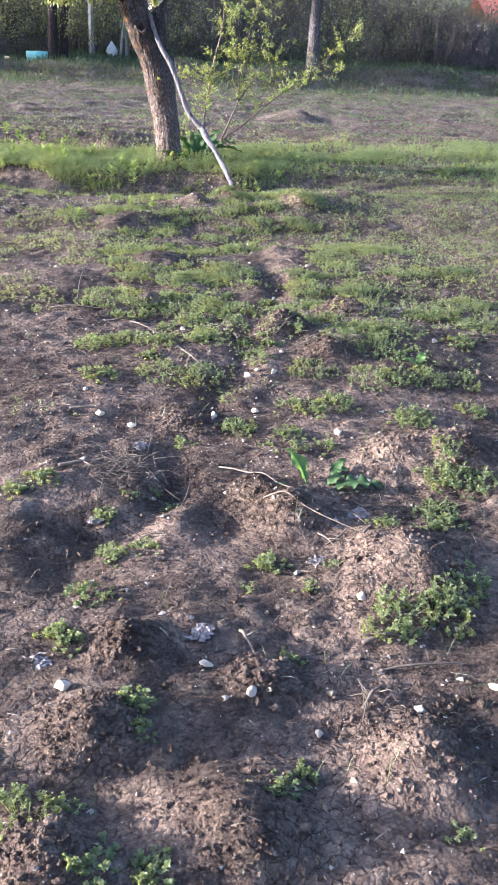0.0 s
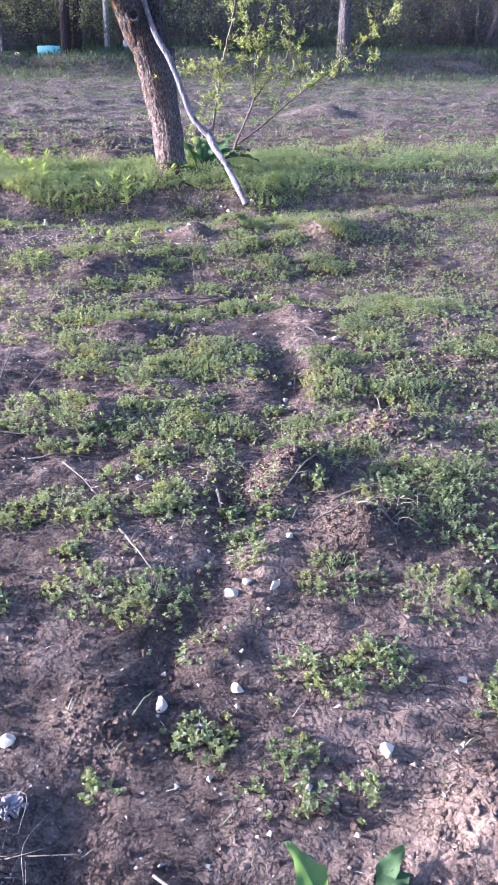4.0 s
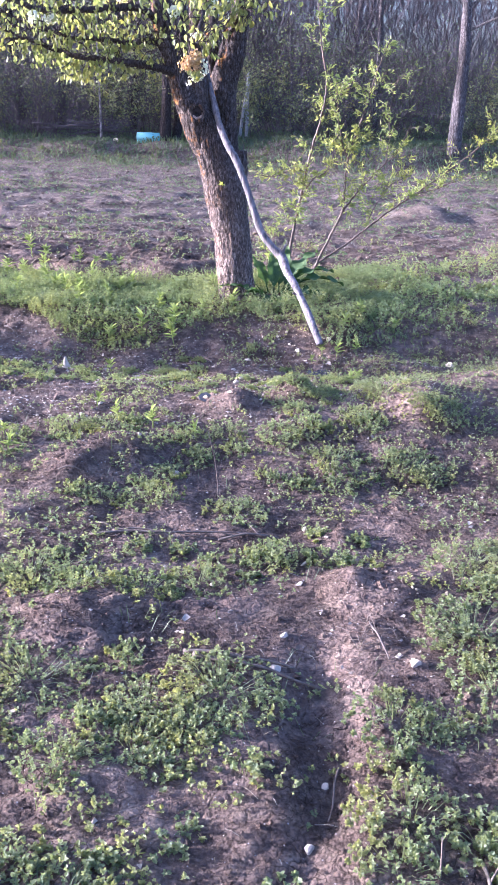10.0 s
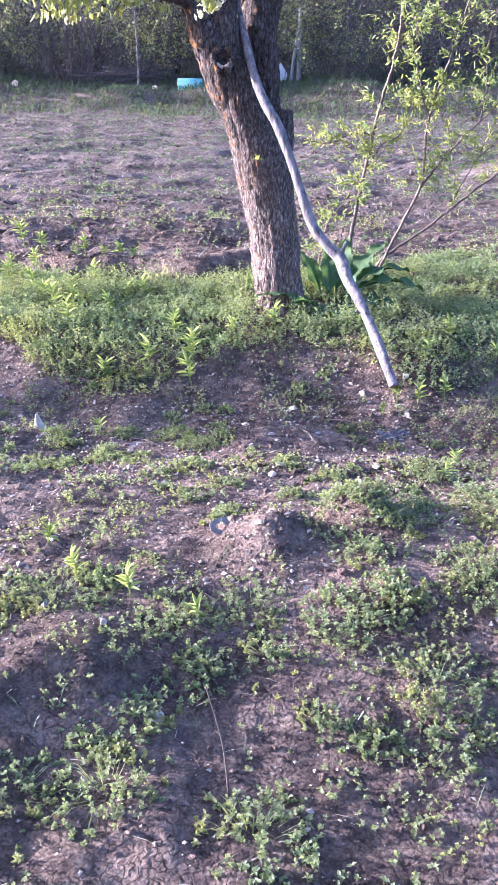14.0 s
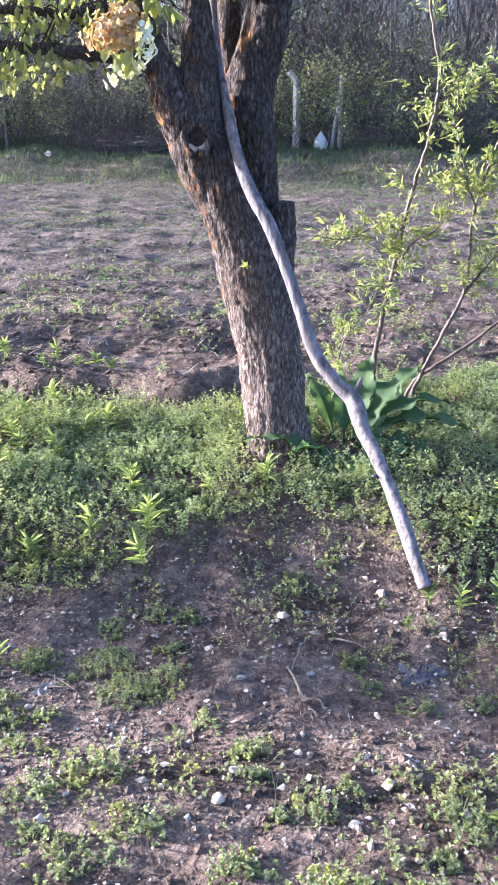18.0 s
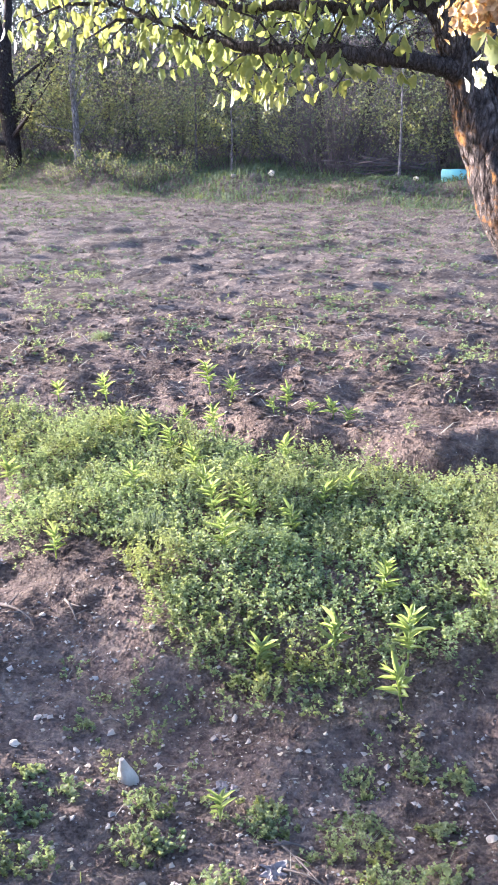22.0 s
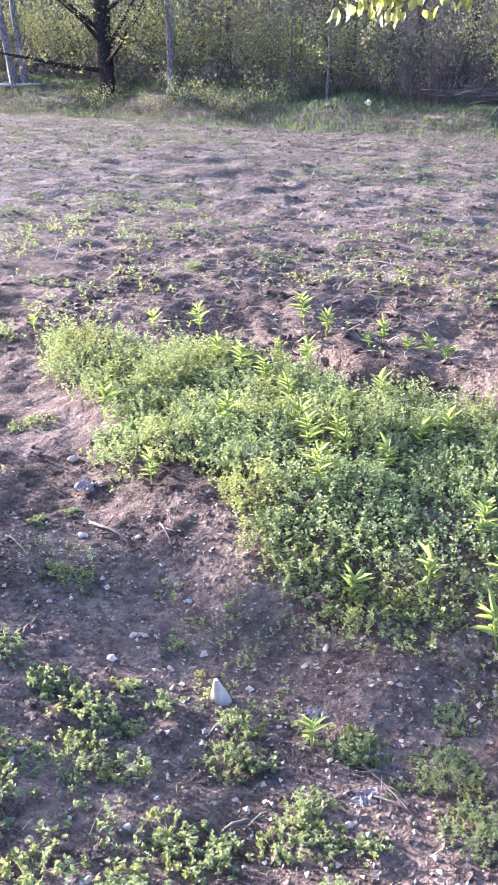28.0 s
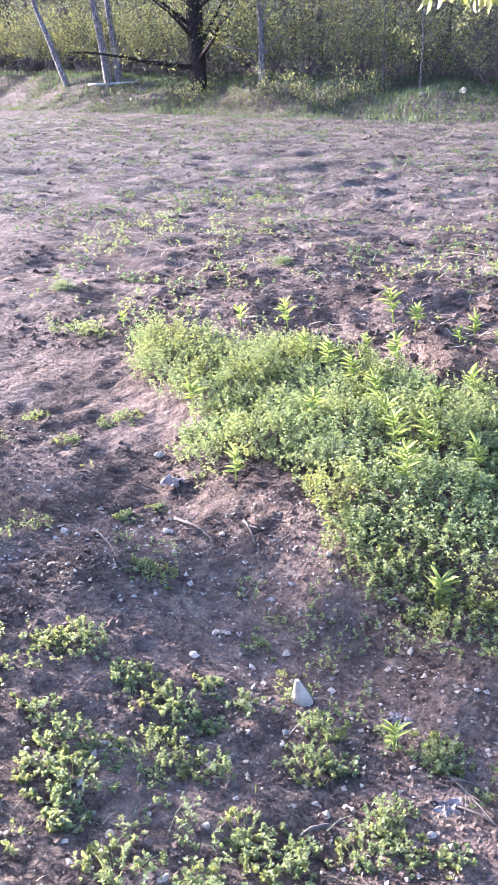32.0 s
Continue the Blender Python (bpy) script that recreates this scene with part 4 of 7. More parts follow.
# ---- broad-leaved dock by the trunk ----
def broad_leaf(length, width, arch, fold=.22, waves=3.3):
    """A long wavy leaf on its stalk along +y, rising and arching over."""
    m, k = 30, 6
    t = np.linspace(0, 1, m)
    w = width * .5 * np.clip(np.sin(np.pi * np.clip((t - .14) / .86, 0, 1) ** .75), 0, 1) + .004
    w *= 1 + .10 * np.sin(t * waves * 7.3) + .06 * np.sin(t * waves * 17)
    y = length * (t - .25 * arch * t * t)
    z = length * (arch * .9 * t - arch * 1.25 * t * t)
    s = np.linspace(-1, 1, k + 1)
    wav = np.sin(t * waves * 2 * np.pi)[:, None] * s[None] ** 2 * np.sign(s)[None] * width * .15 * (t[:, None] > .15)
    x = w[:, None] * s[None]
    zz = z[:, None] + np.abs(s)[None] * w[:, None] * fold + wav
    v = np.stack((x, np.repeat(y[:, None], k + 1, 1), zz), -1).reshape(-1, 3)
    i, j = np.meshgrid(np.arange(m - 1), np.arange(k), indexing="ij")
    q = i * (k + 1) + j
    f = np.stack((q, q + 1, q + k + 2, q + k + 1), -1).reshape(-1, 4)
    rib = tube(np.column_stack((t * 0, y, z - .003)), np.linspace(.006, .0015, m), 5)
    return join((v, f), rib)


LEAF_MESH = {key: to_mesh("broad_leaf", *broad_leaf(*args), True) for key, args in
             {"tall": (.42, .105, .28), "long": (.42, .10, .50), "flat": (.34, .115, .35), "small": (.22, .066, .34, .25, 2.1), "mini": (.12, .042, .5, .22, 2.4), "small_ragged": (.24, .075, .30, .2, 4.2)}.items()}
LIT_MESH = {key + "_young": me.copy() for key, me in LEAF_MESH.items()}
for me in LEAF_MESH.values():
    me.materials.append(M_DOCK)
for me in LIT_MESH.values():
    me.materials.append(M_DOCKLIT)
LEAF_MESH.update(LIT_MESH)


def leafy_rosette(name, x, y, label, rows, category="plant", big=1.0, lift=.0):
    ob = empty(name, x, y, gz(x, y), label, category)
    for key, yaw, pitch, size, dx, dy in rows:
        lf = put("leaf", LEAF_MESH[key], None, ob)
        lf.matrix_basis = pose(dx, dy, lift, pitch, 0, yaw) @ Matrix.Scale(size * big, 4)
    return ob


leafy_rosette("dock_plant", 1.92, 10.70, "large dark green dock with long wavy leaves beside the trunk", [
    ("tall", -20, 52, 1.05, .04, .05), ("tall", -55, 44, 1.15, .06, .03), ("tall", 30, 50, .85, -.04, .04), ("long", -72, 30, 1.2, .06, 0),
    ("long", -88, 20, 1.25, .06, -.02), ("flat", -105, 8, 1.05, .05, -.05), ("long", 82, 26, .80, -.14, -.24), ("long", 70, 30, .8, -.10, .12), ("flat", 128, 16, .75, -.06, -.10),
    ("flat", 165, 0, .9, -.03, -.10), ("flat", -160, 4, .8, .06, -.10), ("small_young", 140, 30, 1.05, -.10, -.16), ("small_young", -175, 4, 1.0, .0, -.20), ("small", -128, 18, 1.2, .06, -.10), ("tall", 5, 66, .8, .0, .0)], "plant", 1.12, .03)
leafy_rosette("dock_plant", .93, 2.70, "small dock with a few cut green leaves on bare soil", [
    ("small_young", 28, 48, .80, .0, .02), ("small", -52, 34, .55, .10, .06), ("mini", -75, 28, .9, .09, .05), ("small_ragged", -98, 12, .92, .06, -.03), ("mini", -70, 30, .9, .06, -.01),
    ("mini_young", 60, 40, .9, -.09, -.06), ("mini", -95, 8, 1.1, -.12, -.16), ("mini", 170, 10, .9, -.08, -.12)])
leafy_rosette("dock_plant", 1.76, 3.66, "tiny two-leaved dock seedling on dug soil", [("mini_young", -40, 40, .9, 0, 0), ("mini_young", 60, 30, .8, 0, 0)])

# ---- lance-leaved weeds, counted ----
def lance_weed(h, pairs):
    ob = empty("lance_weed", 0, 0, 0, "upright bright green weed with whorls of narrow leaves", "weed", "lance-leaved weeds")
    part("stem", tube([(0, 0, -.01), (.003, .002, h * .5), (0, .004, h)], [.0035, .003, .0018], 5), M_LANCE, ob)
    for i in range(pairs):
        t = .25 + .75 * (i + 1) / pairs
        a0 = i * 1.3
        m = 3 + i % 2
        turn = [a0 + j * math.pi / 2 + rng.normal(0, .35) for j in range(m)]
        ax = np.array([(math.cos(c), math.sin(c), .45 + 1.5 * t * t + rng.normal(0, .3)) for c in turn])
        foot = np.array([[0, 0, h * t * rng.uniform(.88, 1.0)] for _ in turn])
        lv = leaves(foot, ax, np.tile([[0, 0, 1.0]], (m, 1)), .060 * (1.1 - .25 * t) * rng.uniform(.6, 1.3, m), .0145, .45, .30)
        part("leaf_whorl", lv, M_LANCE, ob)
    return ob


weeds = [lance_weed(.11, 5), lance_weed(.075, 4), lance_weed(.15, 7)]
WEED_AT = [
    (-.28, 10.21, 1), (-1.1, 11.89, 0), (-.83, 11.97, 0), (-.25, 11.68, 2), (-.17, 11.23, 2), (-.13, 12.16, 1), (.17, 11.96, 1), (.2, 12.15, 0), (.36, 12.02, 1),
    (.5, 11.95, 1), (.58, 11.9, 1), (.38, 10.29, 2), (.41, 10.59, 0), (.6, 10.52, 0), (.35, 10.63, 2), (.66, 10.78, 0), (.76, 10.88, 0), (.99, 10.11, 2), (.87, 9.89, 0),
    (.63, 9.82, 1), (1.1, 9.74, 0), (1.1, 9.88, 2), (-.16, 10.68, 2), (.41, 11.23, 0), (1.31, 10.17, 1), (-1.76, 11.66, 1), (-.81, 10.81, 1),
]
WEED_AT2 = [
    (-.24, 12.09, 2), (1.42, 10.99, 1), (1.56, 10.25, 0), (2.16, 9.58, 1), (2.25, 9.51, 0), (2.4, 9.56, 0), (2.35, 9.84, 0), (2.07, 9.46, 1), (2.21, 8.59, 1),
    (2.11, 8.34, 1), (-.11, 12.07, 1), (.28, 11.08, 1), (.67, 10.91, 1), (.26, 10.57, 2), (2.54, 10.08, 0), (.36, 7.29, 1), (.71, 7.84, 1), (.3, 7.5, 1), (1.0, 7.57, 0),
    (.83, 7.68, 0), (1.2, 7.46, 1), (.68, 9.21, 1), (.05, 10.95, 2), (-.35, 11.35, 2), (-.55, 11.5, 0), (.15, 10.75, 0), (-.05, 11.55, 2), (2.75, 9.9, 1),
]
for i, (x, y, k) in enumerate(WEED_AT + WEED_AT2):
    m = pose(x, y, gz(x, y), rng.uniform(-10, 10), rng.uniform(-10, 10), rng.uniform(0, 360)) @ Matrix.Scale(rng.uniform(.85, 1.3) if y > 9.6 else rng.uniform(.6, .9), 4)
    if i < 3:
        weeds[i].matrix_basis = m
    else:
        c = copy_thing(weeds[k], m)
        c.matrix_basis = m


# ---- low weed clumps ----
def clump_mesh(r, count, tall, plain=True):
    """A patch of creeping sprigs with small rounded leaves."""
    a, q = rng.uniform(0, 2 * np.pi, count), np.sqrt(rng.random(count))
    seed = int(rng.integers(999))
    q = q * (.62 + .62 * vnoise(np.cos(a) * 1.6 + 5, np.sin(a) * 1.6 + 5, 0, seed))
    x, y = np.cos(a) * q * r, np.sin(a) * q * r
    keep = vnoise(x * 22 + 9, y * 22 + 9, 0, seed + 1) > .36
    x, y, q = x[keep], y[keep], q[keep]
    n = len(x)
    h = tall * np.clip(1.15 - q ** 2, .25, 1) * rng.uniform(.4, 1, n)
    lv = sprigs(x, y, np.zeros(n), h, .0092, 14, .9, plain)
    m = min(n, max(5, n // 3))
    p0 = np.column_stack((x[:m] * .3, y[:m] * .3, np.full(m, -.005)))
    st = blades(p0, np.column_stack((x[:m], y[:m], h[:m])), .0022, .4)
    return lv, st


CLUMPS = []
for r, c, t in [(.05, 26, .03), (.05, 22, .04), (.09, 66, .04), (.09, 58, .05), (.09, 74, .035), (.14, 150, .055), (.14, 135, .05), (.14, 165, .05), (.20, 290, .055), (.20, 260, .05)]:
    lv, st = clump_mesh(r, c, t, r > .1)
    CLUMPS.append((r, to_mesh("foliage", *lv), to_mesh("stem", *st)))
    CLUMPS[-1][1].materials.append(M_WEED)
    CLUMPS[-1][2].materials.append(M_WEED)
CLUMP_A = [(0.79, 1.14, 0.03), (0.15, 1.18, 0.04), (0.43, 1.32, 0.05), (-0.1, 1.35, 0.08), (-0.01, 1.36, 0.04), (0.51, 1.37, 0.04), (0.17, 1.53, 0.03), (0.17, 1.61, 0.06), (0.6, 1.78, 0.04), (1.07, 1.87, 0.1), (0.96, 1.89, 0.1), (-0, 1.94, 0.05), (0.73, 2.07, 0.02), (0.14, 2.1, 0.02), (0.55, 2.1, 0.03), (0.09, 2.13, 0.06), (0.84, 2.14, 0.03), (0.65, 2.21, 0.06), (1.05, 2.3, 0.04), (0.2, 2.34, 0.05), (1.33, 2.36, 0.06), (0.3, 2.37, 0.04), (1.28, 2.43, 0.08), (0.19, 2.61, 0.04), (0.41, 2.64, 0.03), (1.47, 2.63, 0.1), (0.27, 2.71, 0.02), (0.36, 2.76, 0.02), (1.49, 2.76, 0.07), (1.07, 2.97, 0.05), (0.85, 3.02, 0.03)]
CLUMP_B = [(0.96, 3.09, 0.07), (0.54, 3.12, 0.05), (0.76, 3.17, 0.09), (1.54, 3.21, 0.1), (1.85, 3.24, 0.08), (1.12, 3.29, 0.08), (1.25, 3.34, 0.1), (1.04, 3.36, 0.06), (1.94, 3.51, 0.09), (1.6, 3.53, 0.09), (1.75, 3.55, 0.11), (1.47, 3.56, 0.11), (0.7, 3.67, 0.12), (1.22, 3.68, 0.12), (0.53, 3.73, 0.12), (0.25, 3.74, 0.1), (1.01, 3.8, 0.07), (0.5, 3.9, 0.05), (0.98, 3.9, 0.04), (1.63, 3.88, 0.14), (1.02, 3.91, 0.05), (2.13, 3.94, 0.1), (1.12, 4.01, 0.06), (0.99, 4.02, 0.06), (1.49, 4.03, 0.1), (0.81, 4.04, 0.06), (0.56, 4.05, 0.08), (0.76, 4.08, 0.08), (1.1, 4.11, 0.03), (1.26, 4.12, 0.06), (0.82, 4.14, 0.1)]
CLUMP_C = [(0.61, 4.15, 0.07), (1.66, 4.16, 0.15), (1.8, 4.11, 0.15), (0.28, 4.12, 0.12), (0.46, 4.19, 0.14), (1.56, 4.2, 0.09), (2.39, 4.27, 0.17), (0.65, 4.4, 0.05), (1.4, 4.41, 0.1), (1.6, 4.43, 0.16), (1.28, 4.44, 0.1), (2.21, 4.49, 0.17), (1.03, 4.52, 0.08), (0.81, 4.52, 0.1), (0.96, 4.65, 0.07), (1.38, 4.67, 0.11), (0.54, 4.67, 0.08), (0.92, 4.7, 0.05), (0.43, 4.69, 0.07), (1.56, 4.71, 0.09), (2.53, 4.72, 0.18), (1.48, 4.73, 0.09), (1.11, 4.73, 0.11), (1.39, 4.76, 0.07), (0.85, 4.82, 0.22), (0.65, 4.85, 0.07), (1.33, 4.89, 0.06), (1.58, 4.92, 0.11), (1.92, 4.93, 0.18), (0.46, 4.94, 0.28), (0.94, 4.97, 0.06)]
CLUMP_D = [(1.79, 4.98, 0.1), (0.76, 4.98, 0.09), (1.09, 5, 0.06), (1.64, 5.06, 0.15), (1.14, 5.09, 0.04), (1.27, 5.22, 0.06), (2, 5.22, 0.11), (1.64, 5.25, 0.07), (1.07, 5.27, 0.09), (0.82, 5.3, 0.12), (1, 5.33, 0.12), (2.79, 5.36, 0.21), (2.08, 5.38, 0.06), (1.81, 5.37, 0.11), (1.68, 5.39, 0.13), (1.15, 5.4, 0.11), (0.58, 5.41, 0.13), (2.45, 5.41, 0.21), (0.9, 5.43, 0.08), (1.03, 5.47, 0.16), (2, 5.52, 0.14), (1.23, 5.53, 0.19), (0.71, 5.63, 0.19), (0.97, 5.7, 0.08), (2.01, 5.77, 0.21), (0.54, 5.83, 0.13), (2.32, 6.01, 0.22), (2.15, 6.04, 0.09), (0.8, 6.12, 0.13), (1, 6.11, 0.13), (2.57, 6.14, 0.19)]
CLUMP_E = [(1.18, 6.19, 0.13), (1.76, 6.3, 0.09), (1.37, 6.22, 0.05), (0.61, 6.23, 0.18), (2.18, 6.29, 0.16), (1.24, 6.35, 0.05), (1.39, 6.36, 0.09), (1.5, 6.36, 0.14), (1.68, 6.36, 0.09), (2.36, 6.4, 0.12), (1.14, 6.44, 0.06), (0.97, 6.46, 0.06), (1.8, 6.51, 0.06), (1.67, 6.59, 0.06), (1.34, 6.78, 0.15), (0.8, 6.9, 0.13), (1.01, 6.9, 0.13), (0.69, 6.94, 0.08), (0.95, 7.03, 0.08), (1.65, 7.04, 0.09), (1.84, 7.05, 0.09), (1.97, 7.09, 0.07), (1.07, 7.11, 0.09), (1.52, 7.11, 0.07), (2.2, 7.17, 0.17), (1.83, 7.23, 0.14), (2.09, 7.25, 0.08), (1.22, 7.3, 0.09), (1.4, 7.35, 0.08), (0.59, 7.42, 0.08), (1.65, 7.46, 0.15)]
CLUMP_F = [(0.32, 7.39, 0.15), (1.14, 7.49, 0.12), (1.36, 7.53, 0.12), (1.77, 7.54, 0.1), (2.03, 7.56, 0.13), (0.78, 7.58, 0.16), (0.6, 7.57, 0.12), (0.91, 7.65, 0.1), (2.04, 7.69, 0.11), (2.42, 7.62, 0.16), (1.72, 7.75, 0.09), (1.85, 7.96, 0.17), (1.27, 7.99, 0.06), (2.23, 8.02, 0.21), (1.96, 8.07, 0.07), (1.29, 8.07, 0.07), (1.76, 7.98, 0.07), (1.68, 8.05, 0.09), (2.18, 8.15, 0.06), (1.16, 8.24, 0.08), (1.42, 8.28, 0.05), (1.05, 8.29, 0.1), (0.86, 8.23, 0.21), (1.31, 8.32, 0.06), (0.23, 8.4, 0.22), (0.47, 8.4, 0.22), (2.16, 8.44, 0.1), (2.06, 8.43, 0.06), (1.41, 8.44, 0.18), (0.93, 8.45, 0.13), (1.16, 8.5, 0.22)]
CLUMP_G = [(0.41, 8.58, 0.08), (0.92, 8.58, 0.07), (1.75, 8.63, 0.07), (0.67, 8.7, 0.16), (0.46, 8.71, 0.07), (1.57, 8.85, 0.07), (0.51, 8.79, 0.04), (1.95, 8.9, 0.05), (1.4, 8.89, 0.14), (0.75, 8.93, 0.05), (0.13, 8.85, 0.09), (0.25, 8.88, 0.06), (0.11, 8.95, 0.09), (1.18, 9.05, 0.17), (2.27, 9.14, 0.08), (1.08, 9.16, 0.08), (0.51, 9.13, 0.06), (-0.01, 9.1, 0.06), (0.82, 9.27, 0.08), (0.01, 9.18, 0.1), (1.12, 9.28, 0.08), (0.85, 9.33, 0.05), (0.97, 9.36, 0.06), (0.41, 9.31, 0.08), (0.77, 9.33, 0.05), (-0.17, 9.28, 0.07), (0.03, 9.43, 0.05), (0.98, 9.52, 0.06), (-0.34, 9.46, 0.09), (-0.44, 9.73, 0.08), (-1.1, 10.67, 0.1)]
CLUMP_H = [(-0.04, 9.08, 0.08), (-0.24, 9.15, 0.1), (-0.32, 9.09, 0.07), (-0.27, 9.59, 0.07), (-0.32, 9.58, 0.06), (0.13, 9.03, 0.1), (0.17, 8.85, 0.11), (0.31, 8.89, 0.07), (-0.04, 8.76, 0.09), (0.06, 8.78, 0.07), (0.1, 8.63, 0.09), (0.15, 8.53, 0.06), (-0.02, 9.05, 0.06), (0.23, 9.04, 0.06), (0.48, 9.18, 0.08), (0.5, 9.04, 0.07), (0.58, 9.07, 0.06), (0.8, 9.25, 0.09), (0.74, 8.96, 0.08), (0.49, 8.74, 0.08), (0.6, 8.78, 0.04), (0.59, 8.69, 0.08), (0.49, 8.7, 0.05), (0.73, 8.82, 0.07), (0.34, 8.46, 0.1), (0.48, 8.52, 0.07), (0.17, 9.46, 0.05), (0.02, 8.64, 0.08), (-0.15, 8.81, 0.06), (0.26, 9.14, 0.06), (-0.6, 9.89, 0.06), (-1.19, 10.33, 0.07), (-1.53, 10.51, 0.08), (-1.17, 10.61, 0.08), (-1.09, 10.67, 0.08), (-0.53, 10.01, 0.04), (0.15, 9.18, 0.05)]
CLUMP_I = [(1.04, 9.23, 0.11), (1.15, 9.06, 0.11), (1.26, 9.09, 0.09), (1.01, 9.46, 0.08), (1.16, 9.56, 0.07), (0.73, 8.92, 0.07), (0.8, 8.87, 0.07), (0.92, 8.91, 0.05), (0.94, 9.14, 0.04), (1.25, 9.3, 0.06), (1.18, 9.06, 0.11), (1.05, 9.28, 0.08), (0.79, 9.24, 0.08), (0.9, 8.69, 0.08), (1.14, 8.55, 0.09), (1.01, 8.47, 0.07), (1.53, 8.66, 0.06), (1.55, 8.54, 0.04), (1.41, 8.88, 0.05), (1.27, 9.53, 0.06), (1.85, 9.24, 0.06), (1.89, 9.09, 0.05), (1.7, 8.41, 0.07), (1.62, 8.38, 0.04), (1.77, 8.48, 0.04), (2.03, 8.39, 0.08), (2.07, 8.31, 0.07), (1.96, 8.24, 0.05), (1.52, 8.21, 0.05), (1.29, 8.34, 0.07), (1.15, 8.23, 0.08), (1.05, 8.3, 0.05), (2.03, 8.98, 0.07), (2.22, 9, 0.05), (1.67, 9.69, 0.08), (1.82, 9.76, 0.06)]
CLUMP_J = [(-.10, 2.77, .06), (-.02, 2.82, .06), (.17, 2.62, .04), (.19, 2.39, .05), (.26, 2.42, .04), (.02, 1.90, .05), (.14, 1.16, .05), (.02, 1.20, .06), (1.12, 1.93, .09), (.90, 1.83, .08), (1.22, 2.0, .08), (1.55, 2.58, .10), (1.36, 2.48, .08), (1.42, 2.66, .08), (1.51, 3.12, .10), (1.24, 2.30, .06), (.94, 2.98, .06), (1.06, 2.30, .05)]
CLUMPS_NEAR = [q for q in CLUMP_A + CLUMP_B + CLUMP_C + CLUMP_D + CLUMP_E + CLUMP_F + CLUMP_G if q[1] < 8.2 or q[0] > 2.3]
for x, y, r in CLUMPS_NEAR + CLUMP_H + CLUMP_I + CLUMP_J:
    fits = sorted(CLUMPS, key=lambda c: abs(c[0] - r * 1.1))[:3]
    cr, lv, st = fits[int(rng.integers(2))]
    ob = new("weed_clump")
    tagged(put("foliage", lv, None, ob), kind="stuff")
    tagged(put("stem", st, None, ob), kind="stuff")
    e = .05
    nx_, ny_ = -(gz(x + e, y) - gz(x - e, y)) / (2 * e), -(gz(x, y + e) - gz(x, y - e)) / (2 * e)
    up = Vector((nx_ * .6, ny_ * .6, 1)).normalized()
    s = float(np.clip(r * 1.1 / cr, .75, 1.3))
    ob.matrix_basis = Matrix.LocRotScale((x, y, gz(x, y) - .004), up.to_track_quat("Z", "Y") @ Euler((0, 0, rng.uniform(0, 6.28))).to_quaternion(), (s, s, s * rng.uniform(.8, 1.2)))
    tagged(ob, "low cushion of small rounded green chickweed leaves on soil", "weed", "weed clumps")


# ---- feathery grey-green mounds ----
M_FEATHER = leaf_material("feathery_leaf", (.135, .165, .100), (.245, .280, .175), (.30, .30, .20), .45, .7)
for x, y, r in [(0.04, 10.41, 0.15), (-1.26, 11.37, 0.13), (-1.52, 13.43, 0.11), (-2.7, 12.31, 0.12), (-0.03, 10.52, 0.1)]:
    ob = empty("feathery_weed", x, y, gz(x, y) - .01, "soft grey-green mound of finely cut feathery leaves", "weed", "feathery weeds")
    k = int(9000 * r)
    tip = rand_dirs(k, .05, 1) * r * rng.uniform(.5, 1.05, (k, 1)) * np.array([1, 1, .75])
    foot = tip * rng.uniform(.55, .85, (k, 1)) + rng.normal(0, .012, (k, 3))
    tagged(part("plume", blades(foot, tip, rng.uniform(.0015, .003, k), .3), M_FEATHER, ob), kind="stuff")
    stalk = tip[:24]
    tagged(part("stem", join(*[tube([(0, 0, 0), q * .5 + [0, 0, .02], q * .9], [.003, .002, .001], 4) for q in stalk]), M_FEATHER, ob), kind="stuff")


# ---- cover that nobody could count ----
def scatter(x0, x1, y0, y1, per_m2, chance):
    """Random places in a box, kept by a chance function of x and y."""
    k = int((x1 - x0) * (y1 - y0) * per_m2)
    x, y = rng.uniform(x0, x1, k), rng.uniform(y0, y1, k)
    keep = rng.random(k) < chance(x, y)
    x, y = x[keep], y[keep]
    return x, y, height(x, y)


def cushion(x, y, z, size, tall, seed):
    """Small leaves at the places, raised into low cushions."""
    n = len(x)
    h = tall * rng.random(n) * (.3 + 1.2 * vnoise(x * 5, y * 5, 0, seed))
    ax = rand_dirs(n, -.1, .9)
    s = rng.uniform(.7, 1.3, n) * size
    return leaves(np.column_stack((x, y, z + h)), ax, np.column_stack((rng.normal(0, .4, n), rng.normal(0, .4, n), np.ones(n))), s, s * .62, .3, .15)


def tuft(x, y, per_m, seed):
    """1 in the heart of a tuft, 0 between tufts."""
    return smooth(.62, .18, cells(x * per_m + .6 * vnoise(x * 7, y * 7, 0, seed), y * per_m, seed))


def meadow(x, y):
    more = .24 * smooth(1.7, 2.4, x) * smooth(3.4, 4.6, y)
    n = vnoise(x * 2.4, y * 3.0, 0, 201) * .6 + vnoise(x * 6.5, y * 7.5, 0, 202) * .4
    dens = np.interp(y, [1, 3, 4.5, 6, 8.3, 8.8, 9.6, 10.3], [.0, .05, .48, .60, .60, .30, .30, .34])
    return smooth(.52, .66, n + more + (dens - .3) * .5) * smooth(.0, .3, dens) * (.16 + .84 * tuft(x, y, 7.5, 203))


